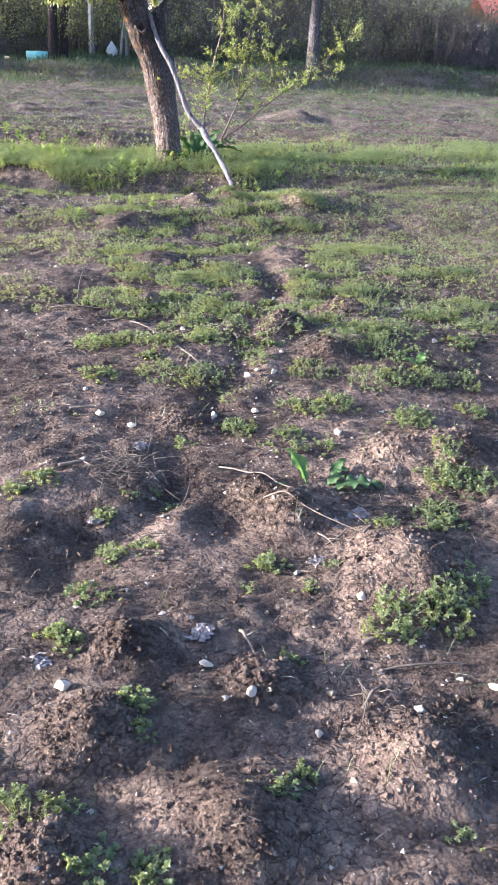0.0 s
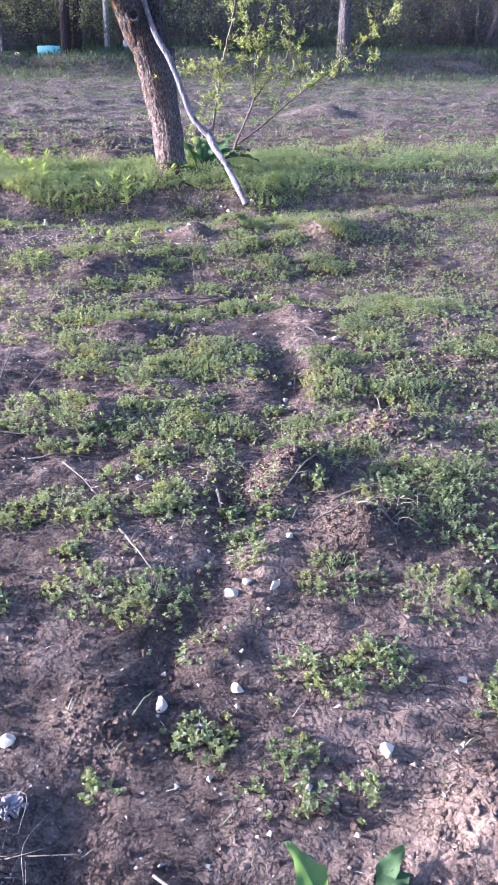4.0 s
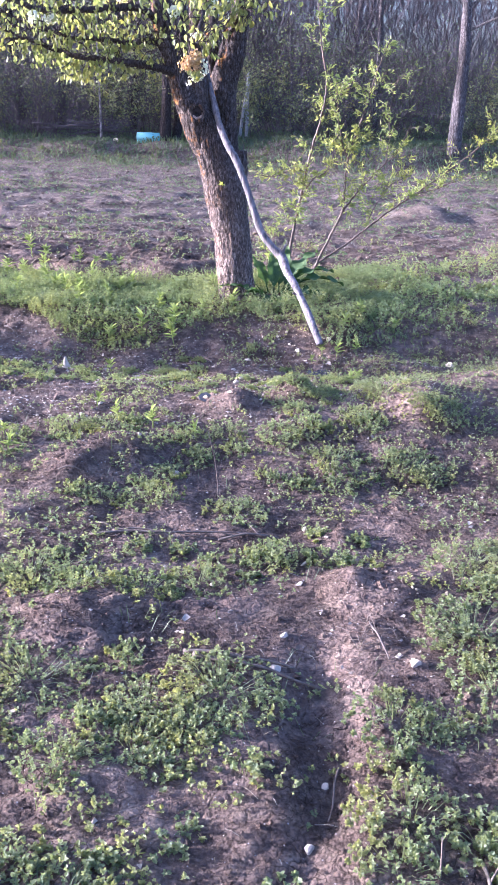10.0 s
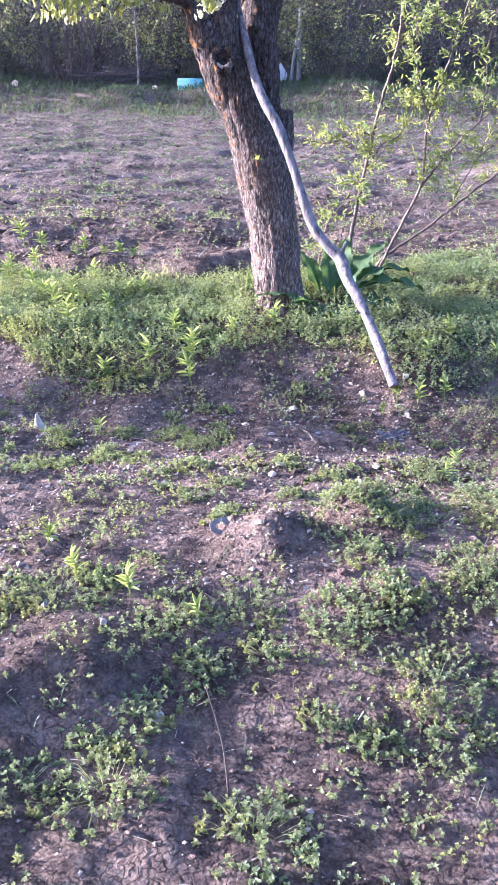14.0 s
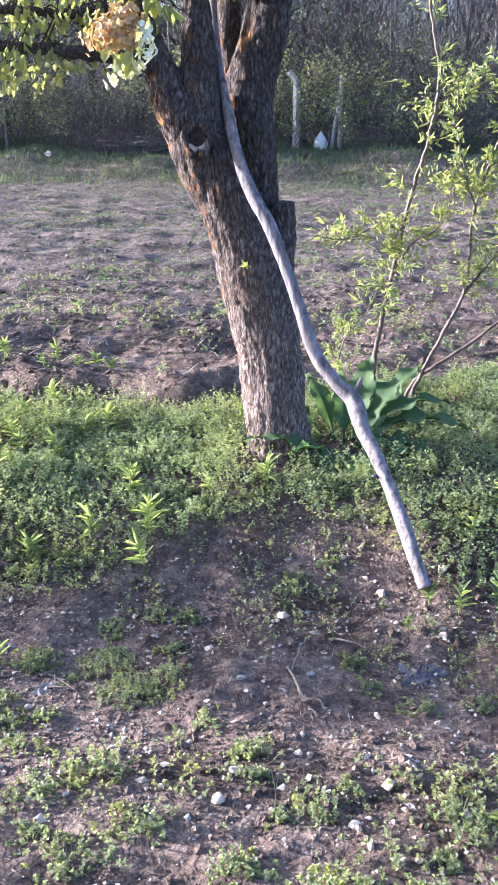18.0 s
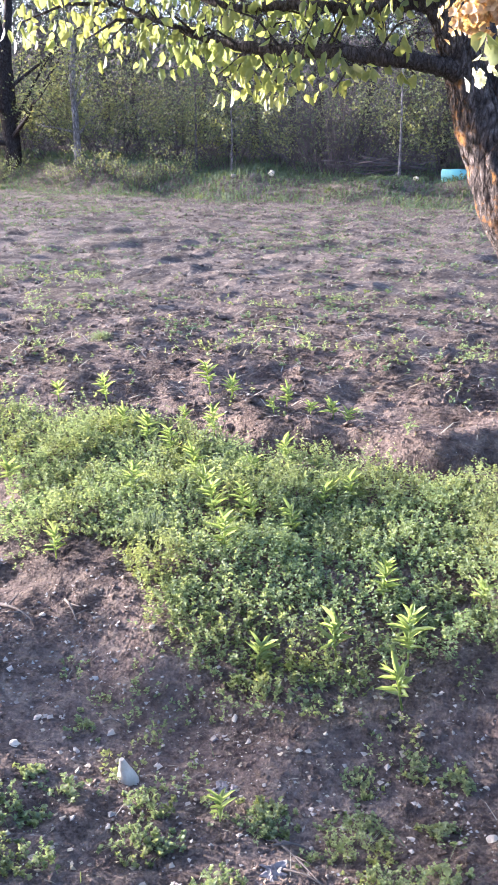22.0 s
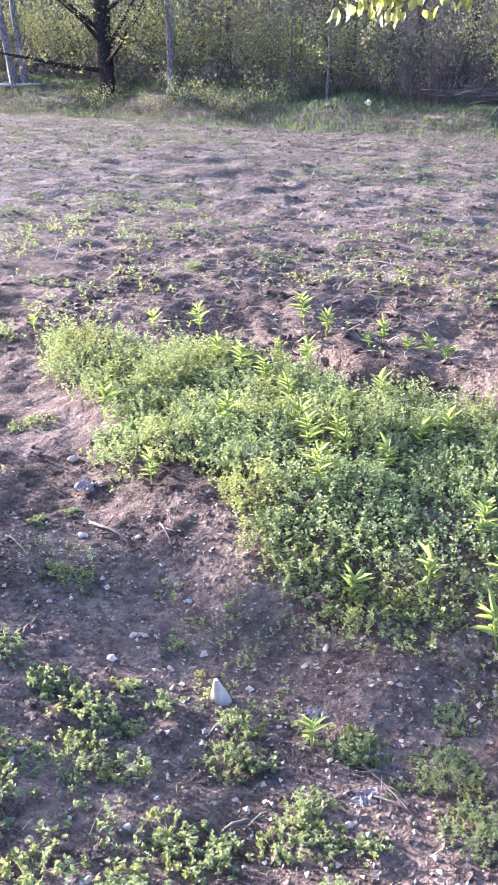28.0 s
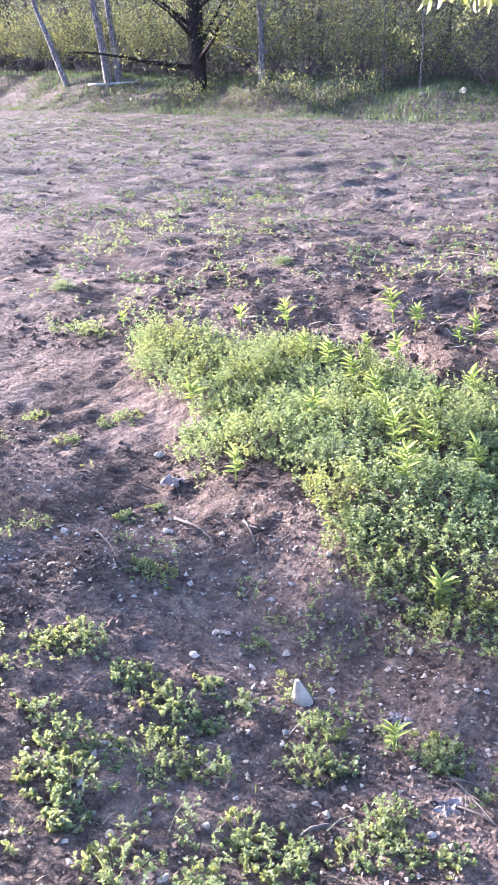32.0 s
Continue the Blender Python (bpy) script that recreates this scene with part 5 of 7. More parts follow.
x, y, z = scatter(-2.2, 5.5, 3.0, 10.3, 1250, meadow)
cover = put("low_weeds", to_mesh("low_weeds", *sprigs(x, y, z - .003, rng.uniform(.008, .03, len(x)) * (.6 + 1.2 * tuft(x, y, 7.5, 203)), .0112, 8, .9, True)), M_WEED)
tagged(cover, "scattered low green weeds over the dug plot", "weeds", kind="stuff")


def strip_cover(x, y):
    clear = smooth(.10, .30, np.hypot(x - 1.88, y - 10.6)) * smooth(.16, .24, np.hypot(x - 1.61, y - 10.6))
    return clear * strip(x, y) * (.48 + .52 * tuft(x, y, 8.5, 218)) * (.5 + .5 * smooth(.30, .5, vnoise(x * 3.3, y * 3.3, 0, 211))) * np.interp(y, [9.3, 9.8, 10.15], [.45, .75, 1]) * np.interp(x, [1.6, 3, 8], [1, .6, .55]) * (1 - smooth(2.9, 3.6, x) * smooth(.56, .40, vnoise(x * 1.6, y * 2.6, 0, 212)) * .85)


def mat_of(x0, x1, per_m2, size):
    x, y, z = scatter(x0, x1, 8.8, 14.2, per_m2, strip_cover)
    n = len(x)
    tall = .010 + (.03 + .19 * vnoise(x * 3.6, y * 3.6, 0, 214) * vnoise(x * 9, y * 9, 0, 215)) * (.35 + .9 * tuft(x, y, 8.5, 218)) + .02 * vnoise(x * 1.2, y * 1.2, 0, 217)
    return sprigs(x, y, z - .004, tall * rng.uniform(.6, 1.1, n), size, 13, 1.1, True)


cover = put("strip_weeds", to_mesh("strip_weeds", *join(mat_of(-2.2, 2.9, 4100, .0135), mat_of(2.9, 8, 1700, .020))), M_STRIP)
tagged(cover, "dense bright green weeds on the strip under the tree", "weeds", kind="stuff")


def strip_grass(x, y):
    return strip(x, y) * smooth(1.6, 3.0, x) * smooth(.35, .65, vnoise(x * 2, y * 2, 0, 216)) * .6 + strip(x, y) * .06


x, y, z = scatter(-2, 8, 8.6, 14.4, 620, strip_grass)
n = len(x)
tip = np.column_stack((x, y, z)) + np.column_stack((rng.normal(0, .035, n), rng.normal(0, .035, n), rng.uniform(.02, .06, n)))
grass = put("strip_grass", to_mesh("strip_grass", *blades(np.column_stack((x, y, z - .005)), tip, rng.uniform(.003, .006, n))), M_STRIP)
tagged(grass, "tufts of fresh green grass on the strip", "grass", kind="stuff")


def thin_grass(x, y):
    return smooth(.60, .72, vnoise(x * 3.7, y * 3.7, 0, 221)) * .35 + .03


x, y, z = scatter(-2, 5, 1.2, 9.6, 260, thin_grass)
n = len(x)
tip = np.column_stack((x, y, z)) + np.column_stack((rng.normal(0, .03, n), rng.normal(0, .03, n), rng.uniform(.02, .07, n)))
grass = put("thin_grass", to_mesh("thin_grass", *blades(np.column_stack((x, y, z - .005)), tip, rng.uniform(.0015, .003, n))), M_GRASS)
tagged(grass, "thin scattered grass blades and dry stalks", "grass", kind="stuff")


def far_field(x, y):
    on = smooth(0, .5, y - np.interp(x, STRIP_X, STRIP_BACK)) * smooth(.3, -.3, y - field_end(x))
    n = vnoise(x * .9, y * 1.2, 0, 231) * .5 + vnoise(x * 3, y * 3.6, 0, 232) * .5
    lush = .10 * smooth(0, 4, x) + .03 * smooth(18, 26, y)
    return on * (smooth(.55, .70, n + lush) * .7 + .02 + .12 * smooth(14, 20, y))


x, y, z = scatter(-17, 13, 12.5, 30, 90, far_field)
cover = put("field_weeds", to_mesh("field_weeds", *sprigs(x, y, z - .004, rng.uniform(.015, .05, len(x)), .030, 6, .9, True)), M_GRASS)
tagged(cover, "sparse green weeds over the tilled field", "weeds", kind="stuff")
x, y, z = scatter(-3.8, 5, 11.3, 16.5, 330, lambda x, y: smooth(0, .5, y - np.interp(x, STRIP_X, STRIP_BACK)) * (.015 + .62 * smooth(.58, .74, vnoise(x * 4.2, y * 5, 0, 238) * .6 + vnoise(x * 1.1, y * 1.3, 0, 239) * .4)))
cover = put("field_weeds", to_mesh("field_weeds", *sprigs(x, y, z - .004, rng.uniform(.015, .085, len(x)), .018, 8, .8, True)), M_STRIP)
tagged(cover, "small green weeds among lit clods of the tilled field", "weeds", kind="stuff")


def straw_at(x, y):
    return smooth(0, .5, y - np.interp(x, STRIP_X, STRIP_BACK)) * smooth(.3, -.3, y - field_end(x)) * (.3 + .7 * vnoise(x * 1.5, y * 1.8, 0, 236))


x, y, z = scatter(-16, 11, 11.3, 29, 55, straw_at)
n = len(x)
tip = np.column_stack((x, y, z)) + np.column_stack((rng.normal(0, .09, n), rng.normal(0, .09, n), rng.uniform(.0, .05, n)))
M_STRAW = leaf_material("dry_stalk", (.20, .165, .13), (.36, .31, .25), (.46, .42, .36), .1, .9)
ob = put("dry_stalks", to_mesh("dry_stalks", *blades(np.column_stack((x, y, z + .01)), tip, rng.uniform(.004, .010, n), .15)), M_STRAW)
tagged(ob, "dry stalks and straw strewn over the tilled field", "straw", kind="stuff")
x, y, z = scatter(-1, 3.4, 1.1, 10, 60, lambda x, y: .25 + .6 * vnoise(x * 2, y * 2, 0, 237))
n = len(x)
tip = np.column_stack((x, y, z)) + np.column_stack((rng.normal(0, .028, n), rng.normal(0, .028, n), rng.uniform(.0, .014, n)))
ob = put("dry_stalks", to_mesh("dry_stalks", *blades(np.column_stack((x, y, z + .004)), tip, rng.uniform(.0012, .003, n), .2)), M_STRAW)
tagged(ob, "bits of dry stalk strewn over the soil", "straw", kind="stuff")


def bank_grass(x, y):
    s = y - field_end(x)
    return smooth(-.5, .2, s + .8 * (vnoise(x * 1.3, y * 1.3, 0, 241) - .5)) * smooth(9, 4, s) * (.45 + .55 * vnoise(x * 1.1, y * 1.1, 0, 242))


x, y, z = scatter(-22, 17, 24.4, 34, 260, bank_grass)
n = len(x)
tall = rng.uniform(.03, .13, n) * (.4 + 1.2 * vnoise(x * .8, y * .8, 0, 243))
tip = np.column_stack((x + rng.normal(0, .10, n), y + rng.normal(0, .10, n), z + tall))
grass = put("bank_grass", to_mesh("bank_grass", *blades(np.column_stack((x, y, z - .02)), tip, rng.uniform(.012, .03, n))), M_BANK)
tagged(grass, "rough green grass on the bank before the wood", "grass", kind="stuff")
x, y, z = scatter(-22, 16, 24.4, 33, 30, bank_grass)
n = len(x)
ob = put("bank_weeds", to_mesh("bank_weeds", *sprigs(x, y, z - .01, rng.uniform(.03, .22, n) * (.3 + vnoise(x * 1.4, y * 1.4, 0, 244)), .045, 8, .9, True)), M_GRASS)
tagged(ob, "leafy tufts and low weeds on the bank", "weeds", kind="stuff")


# ---- stones and grit ----
def stone_mesh(seed, sub=2, sharp=.35):
    bm = bmesh.new()
    bmesh.ops.create_icosphere(bm, subdivisions=sub, radius=1)
    r = random.Random(seed)
    cuts = [(Vector((r.uniform(-1, 1), r.uniform(-1, 1), r.uniform(-1, 1))).normalized(), r.uniform(.42, .78)) for _ in range(10)]
    sc = (r.uniform(.8, 1.2), r.uniform(.6, .95), r.uniform(.45, .75))
    for v in bm.verts:
        for d, o in cuts:
            k = v.co.dot(d)
            if k > o:
                v.co -= d * (k - o) * .97
        v.co *= 1 + sharp * .3 * (noise.noise(v.co * 1.7 + Vector((seed, 0, 0))))
        v.co = Vector((v.co.x * sc[0], v.co.y * sc[1], v.co.z * sc[2]))
    me = bpy.data.meshes.new("stone")
    bm.to_mesh(me)
    bm.free()
    me.materials.append(M_STONE)
    return me


STONES = [stone_mesh(i) for i in range(9)]
STONE_A = [(0.59, 1.5, 0.018), (0.85, 1.51, 0.025), (1.08, 1.56, 0.019), (0.46, 1.64, 0.022), (-0, 1.73, 0.029), (0.37, 1.77, 0.023), (0.87, 1.98, 0.02), (0.61, 2.68, 0.017), (1.16, 2.69, 0.017), (1.16, 3.07, 0.028), (0.34, 3.25, 0.024), (0.69, 3.29, 0.025), (0.87, 3.31, 0.021), (0.22, 3.35, 0.025), (0.18, 3.59, 0.022), (0.92, 3.65, 0.028), (1.04, 3.65, 0.023), (0.97, 3.68, 0.019), (0.89, 3.86, 0.01), (1.13, 3.86, 0.013), (1.42, 3.89, 0.014), (1.98, 3.97, 0.022), (0.73, 4.36, 0.02), (1.1, 4.62, 0.019), (1.4, 5.02, 0.019), (1.56, 5.12, 0.02), (1.47, 5.22, 0.014), (1.8, 5.64, 0.028), (1.39, 5.65, 0.027)]
STONE_B = [(1.44, 5.82, 0.019), (1.23, 6.17, 0.018), (1.07, 6.31, 0.016), (1.58, 6.36, 0.019), (0.8, 6.62, 0.012), (1.62, 6.64, 0.021), (1.11, 7.12, 0.021), (0.94, 7.42, 0.019), (1.39, 7.84, 0.019), (1.55, 7.86, 0.011), (1.27, 7.97, 0.027), (2, 8, 0.014), (1.58, 8.02, 0.018), (1.22, 8.16, 0.011), (1.79, 8.34, 0.014), (1.46, 8.45, 0.02), (1.89, 8.56, 0.022), (1.5, 8.65, 0.03), (1.97, 8.71, 0.015), (1.67, 8.77, 0.015), (0.53, 8.82, 0.008), (0.74, 8.95, 0.011), (1.9, 9.04, 0.016), (0.58, 8.94, 0.011), (0.8, 9.08, 0.011), (1.48, 9.26, 0.018), (-0.02, 9.39, 0.015), (0.15, 9.46, 0.012)]
STONE_C = [(1.99, 9.65, 0.027), (1.62, 9.56, 0.027), (1.5, 8.56, 0.023), (1.88, 8.5, 0.022), (1.95, 8.57, 0.015), (1.9, 8.92, 0.014), (1.98, 8.8, 0.012), (2.01, 8.8, 0.011), (1.66, 8.68, 0.015), (1.69, 8.68, 0.014), (1.78, 8.36, 0.018), (1.85, 8.67, 0.01), (1.91, 8.24, 0.016), (2.22, 9.71, 0.03), (1.93, 9.85, 0.018), (1.86, 9.81, 0.018), (1.94, 9.71, 0.02), (2.03, 9.5, 0.012), (2.18, 9.41, 0.026), (1.37, 9.32, 0.018), (1.49, 9.09, 0.019), (1.32, 8.49, 0.012), (1.47, 8.53, 0.008), (1.81, 8.28, 0.013), (3.03, 9.34, 0.048)]
STONE_D = [(-0.74, 10.39, 0.026), (-0.4, 9.87, 0.02), (-0.19, 9.91, 0.015), (0.03, 9.3, 0.018), (0.19, 9.37, 0.014), (0.02, 9.45, 0.015), (0.6, 9.64, 0.017), (0.67, 9.53, 0.01), (0.61, 8.91, 0.014), (0.78, 8.87, 0.012), (0.85, 8.96, 0.012), (0.65, 9.05, 0.009), (0.9, 9.34, 0.013), (0.36, 9.13, 0.007), (0.83, 9.51, 0.01)]
STONE_E = [(-1.45, 11.1, 0.017), (-0.74, 10.39, 0.028), (-0.68, 9.63, 0.019), (-0.49, 9.93, 0.018), (-0.19, 9.91, 0.014), (-0.39, 9.88, 0.015), (0.04, 9.3, 0.018), (-0.22, 9.5, 0.013), (0.02, 9.46, 0.015), (0.67, 9.54, 0.01), (0.61, 8.91, 0.013), (0.4, 8.71, 0.013), (0.85, 8.96, 0.017), (1.02, 9.07, 0.01), (0.28, 8.67, 0.011), (0.25, 8.56, 0.014), (0.42, 8.51, 0.016), (0.23, 9.9, 0.018), (-0.74, 9.79, 0.013)]
for i, (x, y, r) in enumerate(STONE_A + [q for q in STONE_B if q[1] < 8.5] + STONE_C + STONE_D + STONE_E):
    ob = put("stone", STONES[i % 9], None)
    s = r * rng.uniform(.8, 1.1)
    ob.matrix_basis = Matrix.LocRotScale((x, y, gz(x, y) + s * .25), Euler((rng.uniform(-.4, .4), rng.uniform(-.4, .4), rng.uniform(0, 6.28))), (s, s, s))
    tagged(ob, "pale grey limestone pebble lying on the soil" if r < .02 else "fist-sized pale angular stone half sunk in soil", "stone", "field stones")
# an upright pointed stone
bm = bmesh.new()
bmesh.ops.create_cone(bm, segments=14, radius1=.034, radius2=.006, depth=.10, cap_ends=True)
bmesh.ops.subdivide_edges(bm, edges=bm.edges[:], cuts=2, use_grid_fill=True)
for v in bm.verts:
    v.co *= 1 + .14 * noise.noise(v.co * 30)
me = bpy.data.meshes.new("pointed_stone")
bm.to_mesh(me), bm.free()
ob = put("pointed_stone", me, M_STONE)
ob.matrix_basis = pose(.38, 9.29, gz(.38, 9.29) + .035, 10, -8, 30)
tagged(ob, "pointed pale stone standing on end in the soil", "stone", "field stones")


def grit(count, x0, x1, y0, y1, smin, smax, seed, round_=True):
    """Small chips, each a squashed uneven lump."""
    x, y = rng.uniform(x0, x1, count), rng.uniform(y0, y1, count)
    keep = vnoise(x * 2.2, y * 2.2, 0, seed) > .38
    x, y = x[keep], y[keep]
    z, m = height(x, y), len(x)
    s = smin + (smax - smin) * rng.random(m) ** 3
    if not round_:
        base = np.array([(1, 0, 0), (0, 1, 0), (-1, 0, 0), (0, -1, 0), (.2, .1, .48), (0, 0, -.5)], float)
        jit = base[None] * rng.uniform(.6, 1.2, (m, 6, 1)) + rng.normal(0, .22, (m, 6, 3))
        v = np.column_stack((x, y, z + s * .35))[:, None, :] + jit * s[:, None, None]
        tri = np.array([(0, 1, 4), (1, 2, 4), (2, 3, 4), (3, 0, 4), (1, 0, 5), (2, 1, 5), (3, 2, 5), (0, 3, 5)])
        return v.reshape(-1, 3), (np.arange(m)[:, None, None] * 6 + tri[None]).reshape(-1, 3)
    p = (1 + 5 ** .5) / 2
    base = np.array([(-1, p, 0), (1, p, 0), (-1, -p, 0), (1, -p, 0), (0, -1, p), (0, 1, p), (0, -1, -p), (0, 1, -p), (p, 0, -1), (p, 0, 1), (-p, 0, -1), (-p, 0, 1)]) / 1.9
    jit = base[None] * rng.uniform(.7, 1.2, (m, 12, 1)) * rng.uniform(.55, 1.25, (m, 1, 3)) * np.array([1, 1, .75])
    v = np.column_stack((x, y, z + s * .2))[:, None, :] + jit * s[:, None, None]
    tri = np.array([(0, 11, 5), (0, 5, 1), (0, 1, 7), (0, 7, 10), (0, 10, 11), (1, 5, 9), (5, 11, 4), (11, 10, 2), (10, 7, 6), (7, 1, 8), (3, 9, 4), (3, 4, 2), (3, 2, 6), (3, 6, 8), (3, 8, 9), (4, 9, 5), (2, 4, 11), (6, 2, 10), (8, 6, 7), (9, 8, 1)])
    f = (np.arange(m)[:, None, None] * 12 + tri[None]).reshape(-1, 3)
    return v.reshape(-1, 3), f


def mound_clods():
    """Broken lumps of tan crust heaped on the mounds of the near plot."""
    bits = []
    for cx, cy, r, h in MOUNDS[:15]:
        bits.append(grit(int(800 * r), cx - r, cx + r, cy - r, cy + r, .004, .016, 265))
        bits.append(grit(int(2200 * r), cx - 1.1 * r, cx + 1.1 * r, cy - 1.1 * r, cy + 1.1 * r, .003, .011, 266, False))
    return join(*bits)


def crumbs():
    """Broken crust lying thick on the mounds."""
    bits = []
    for cx, cy, r, h in MOUNDS + MOUNDS_FAR[:4]:
        bits.append(grit(int(2300 * r), cx - 1.4 * r, cx + 1.2 * r, cy - 1.3 * r, cy + 1.3 * r, .003, .011, 260, False))
    return join(*bits)


M_GRIT = leaf_material("stone_chip", (.18, .14, .115), (.36, .31, .265), (.52, .47, .41), 0.0, .9)
ob = put("grit", to_mesh("grit", *join(grit(9000, -2.0, 3.4, 1.0, 10.2, .0022, .008, 251, False), grit(12000, -2.2, 3.0, 7.6, 10.4, .0025, .010, 256, False), grit(2600, -1.6, 2.2, 7.4, 10.0, .005, .014, 264, False), grit(1600, -.8, 2.6, 1.2, 7.0, .004, .014, 257, False))), M_GRIT)
tagged(ob, "pale stone chips strewn over the soil", "gravel", kind="stuff")
ob = put("clods", to_mesh("clods", *join(grit(9000, -1.0, 3.0, 1.0, 9.8, .004, .014, 252, False), grit(9000, -1.4, 2.8, 1.0, 10.1, .002, .008, 259, False), grit(20000, -2.0, 2.6, 8.3, 10.6, .003, .011, 261, False), grit(1500, -2.0, 2.6, 8.3, 10.6, .008, .022, 263, False), crumbs(), mound_clods(), grit(1800, -1.0, 3.0, 1.0, 9.8, .006, .022, 255))), SOIL)
tagged(ob, "crumbled brown soil clods", "soil", kind="stuff")
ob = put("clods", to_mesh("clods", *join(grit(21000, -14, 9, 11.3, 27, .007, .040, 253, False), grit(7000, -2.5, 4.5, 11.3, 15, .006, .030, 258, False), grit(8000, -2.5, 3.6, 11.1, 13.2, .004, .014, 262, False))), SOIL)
tagged(ob, "turned clods of the tilled field", "soil", kind="stuff")
ob = put("grit", to_mesh("grit", *grit(7000, -7, 8, 11.3, 25, .005, .018, 254, False)), M_GRIT)
tagged(ob, "pale stones and dry bits over the tilled field", "gravel", kind="stuff")


# ---- sticks ----
def stick(x0, y0, x1, y1, r, label="dry grey-brown twig lying on the soil", rise=.012):
    k = 6
    t = np.linspace(0, 1, k)
    sway = rng.normal(0, .07, (k, 2)) * math.hypot(x1 - x0, y1 - y0) * .11
    x, y = x0 + (x1 - x0) * t + sway[:, 0], y0 + (y1 - y0) * t + sway[:, 1]
    z = np.maximum(height(x, y) + r * .8, np.interp(t, [0, 1], [gz(x0, y0), gz(x1, y1)]) + r) + rise * np.sin(np.pi * t)
    o = np.array((x[0], y[0], z[0]))
    pts = spline(np.column_stack((x, y, z)) - o, 4)
    bits = [tube(pts, np.linspace(r, r * .5, len(pts)), 7, True, .2, 9)]
    for _ in range(int(rng.integers(0, 3))):
        q = pts[int(rng.integers(4, len(pts) - 4))]
        d = rand_dirs(1, 0, .5)[0] * rng.uniform(.03, .09)
        bits.append(tube([q, q + d * .6, q + d], [r * .5, r * .4, r * .2], 5))
    ob = put("twig", to_mesh("twig", *join(*bits), True), M_TWIG, None, "", tuple(o))
    return tagged(ob, label, "twig", "twigs on the ground")


STICK_A = [(0.65, 2.95, 0.72, 2.77), (0.73, 2.6, 0.99, 2.28), (0.89, 2.25, 1.08, 2.39), (0.87, 2.28, 1.03, 2.35), (0.82, 1.69, 1.07, 1.66), (0.49, 1.91, 0.5, 1.79), (0.81, 1.8, 0.92, 1.8), (0.07, 4.86, 0.49, 4.75), (0.34, 2.15, 0.31, 2.09), (0.72, 1.55, 0.79, 1.62), (0.04, 2.9, 0.21, 2.92), (0.36, 4.6, 0.58, 4.59), (0.48, 4.53, 0.59, 4.22), (0.64, 3.98, 0.72, 3.76), (0.97, 4.19, 0.96, 4.05), (1.16, 4.09, 1.36, 4.26), (1.23, 3.94, 1.37, 3.97), (1.37, 3.97, 1.46, 3.82), (1.15, 5.7, 1.52, 5.58), (0.81, 4.27, 0.71, 4.26), (0.86, 4.21, 0.94, 4.24), (0.79, 6.56, 1.46, 6.57), (1.13, 5.71, 1.45, 5.66), (1.71, 5.88, 1.73, 5.67)]
STICK_B = [(1.51, 5.27, 1.46, 5.1), (1.76, 4.92, 1.75, 4.8), (0.66, 4.83, 0.74, 4.87), (0.81, 6.64, 0.87, 6.6), (0.87, 6.6, 1.27, 6.54), (1.27, 6.53, 1.51, 6.56), (1.1, 6.57, 1.1, 6.48), (0.73, 6.24, 0.79, 6.29), (0.61, 7.06, 0.71, 7.06), (1.65, 9.13, 1.71, 9.41), (1.69, 8.96, 1.64, 9.16), (1.8, 9.43, 1.93, 9.34), (0.86, 9.09, 0.99, 9.06), (-0.14, 9.99, -0.05, 9.9), (0.63, 8.88, 0.58, 8.81), (0.2, 9.53, 0.27, 9.54), (0.81, 9.21, 0.97, 9.07), (0.83, 9.17, 0.91, 9.2), (-0.42, 9.97, -0.21, 9.87), (-0.61, 9.71, -0.38, 9.55), (-1.16, 15.85, -0.86, 15.46), (0.75, 12.79, 0.92, 13), (-0.49, 14.41, -0, 14.11)]
STICK_C = [(.72, 2.56, .97, 2.25, .003), (.86, 2.29, 1.09, 2.39, .003), (.96, 2.24, 1.08, 2.36, .005), (.85, 2.35, .88, 2.22, .003), (1.04, 2.45, .96, 2.29, .003), (.81, 2.51, .93, 2.56, .003), (.96, 2.52, 1.11, 2.37, .003), (.62, 2.87, .82, 2.52, .0036), (.51, 2.8, .43, 2.56, .003), (.27, 2.47, .36, 2.46, .003), (.10, 3.38, .25, 3.36, .006), (1.31, 4.04, 1.55, 4.10, .004)]
for q in STICK_C:
    stick(*q)
STICK_A = [q for q in STICK_A if not (.6 < q[0] < 1.1 and 2.1 < q[1] < 3.0)]
for i, q in enumerate(STICK_A + STICK_B):
    stick(*q, (.0035, .005, .007, .004)[i % 4] if math.hypot(q[2] - q[0], q[3] - q[1]) < .5 else .0055)
# a thin dead stalk standing upright, and two leaning ones
for a, b, r in [((1.29, 6.89), (-.05, .0, .32), .003), ((.22, 4.95), (.09, .1, .26), .004), ((.30, 4.9), (.16, .16, .20), .003), ((1.66, 4.9), (.0, .02, .09), .003)]:
    z0 = gz(*a)
    ob = put("dead_stalk", to_mesh("dead_stalk", *tube(spline([(0, 0, -.01), (b[0] * .3, b[1] * .4, b[2] * .5), b], 4), np.linspace(r, r * .5, 9), 6), True), M_TWIG, None, "", (*a, z0))
    tagged(ob, "thin pale dead stalk standing in the soil", "twig", "twigs on the ground")


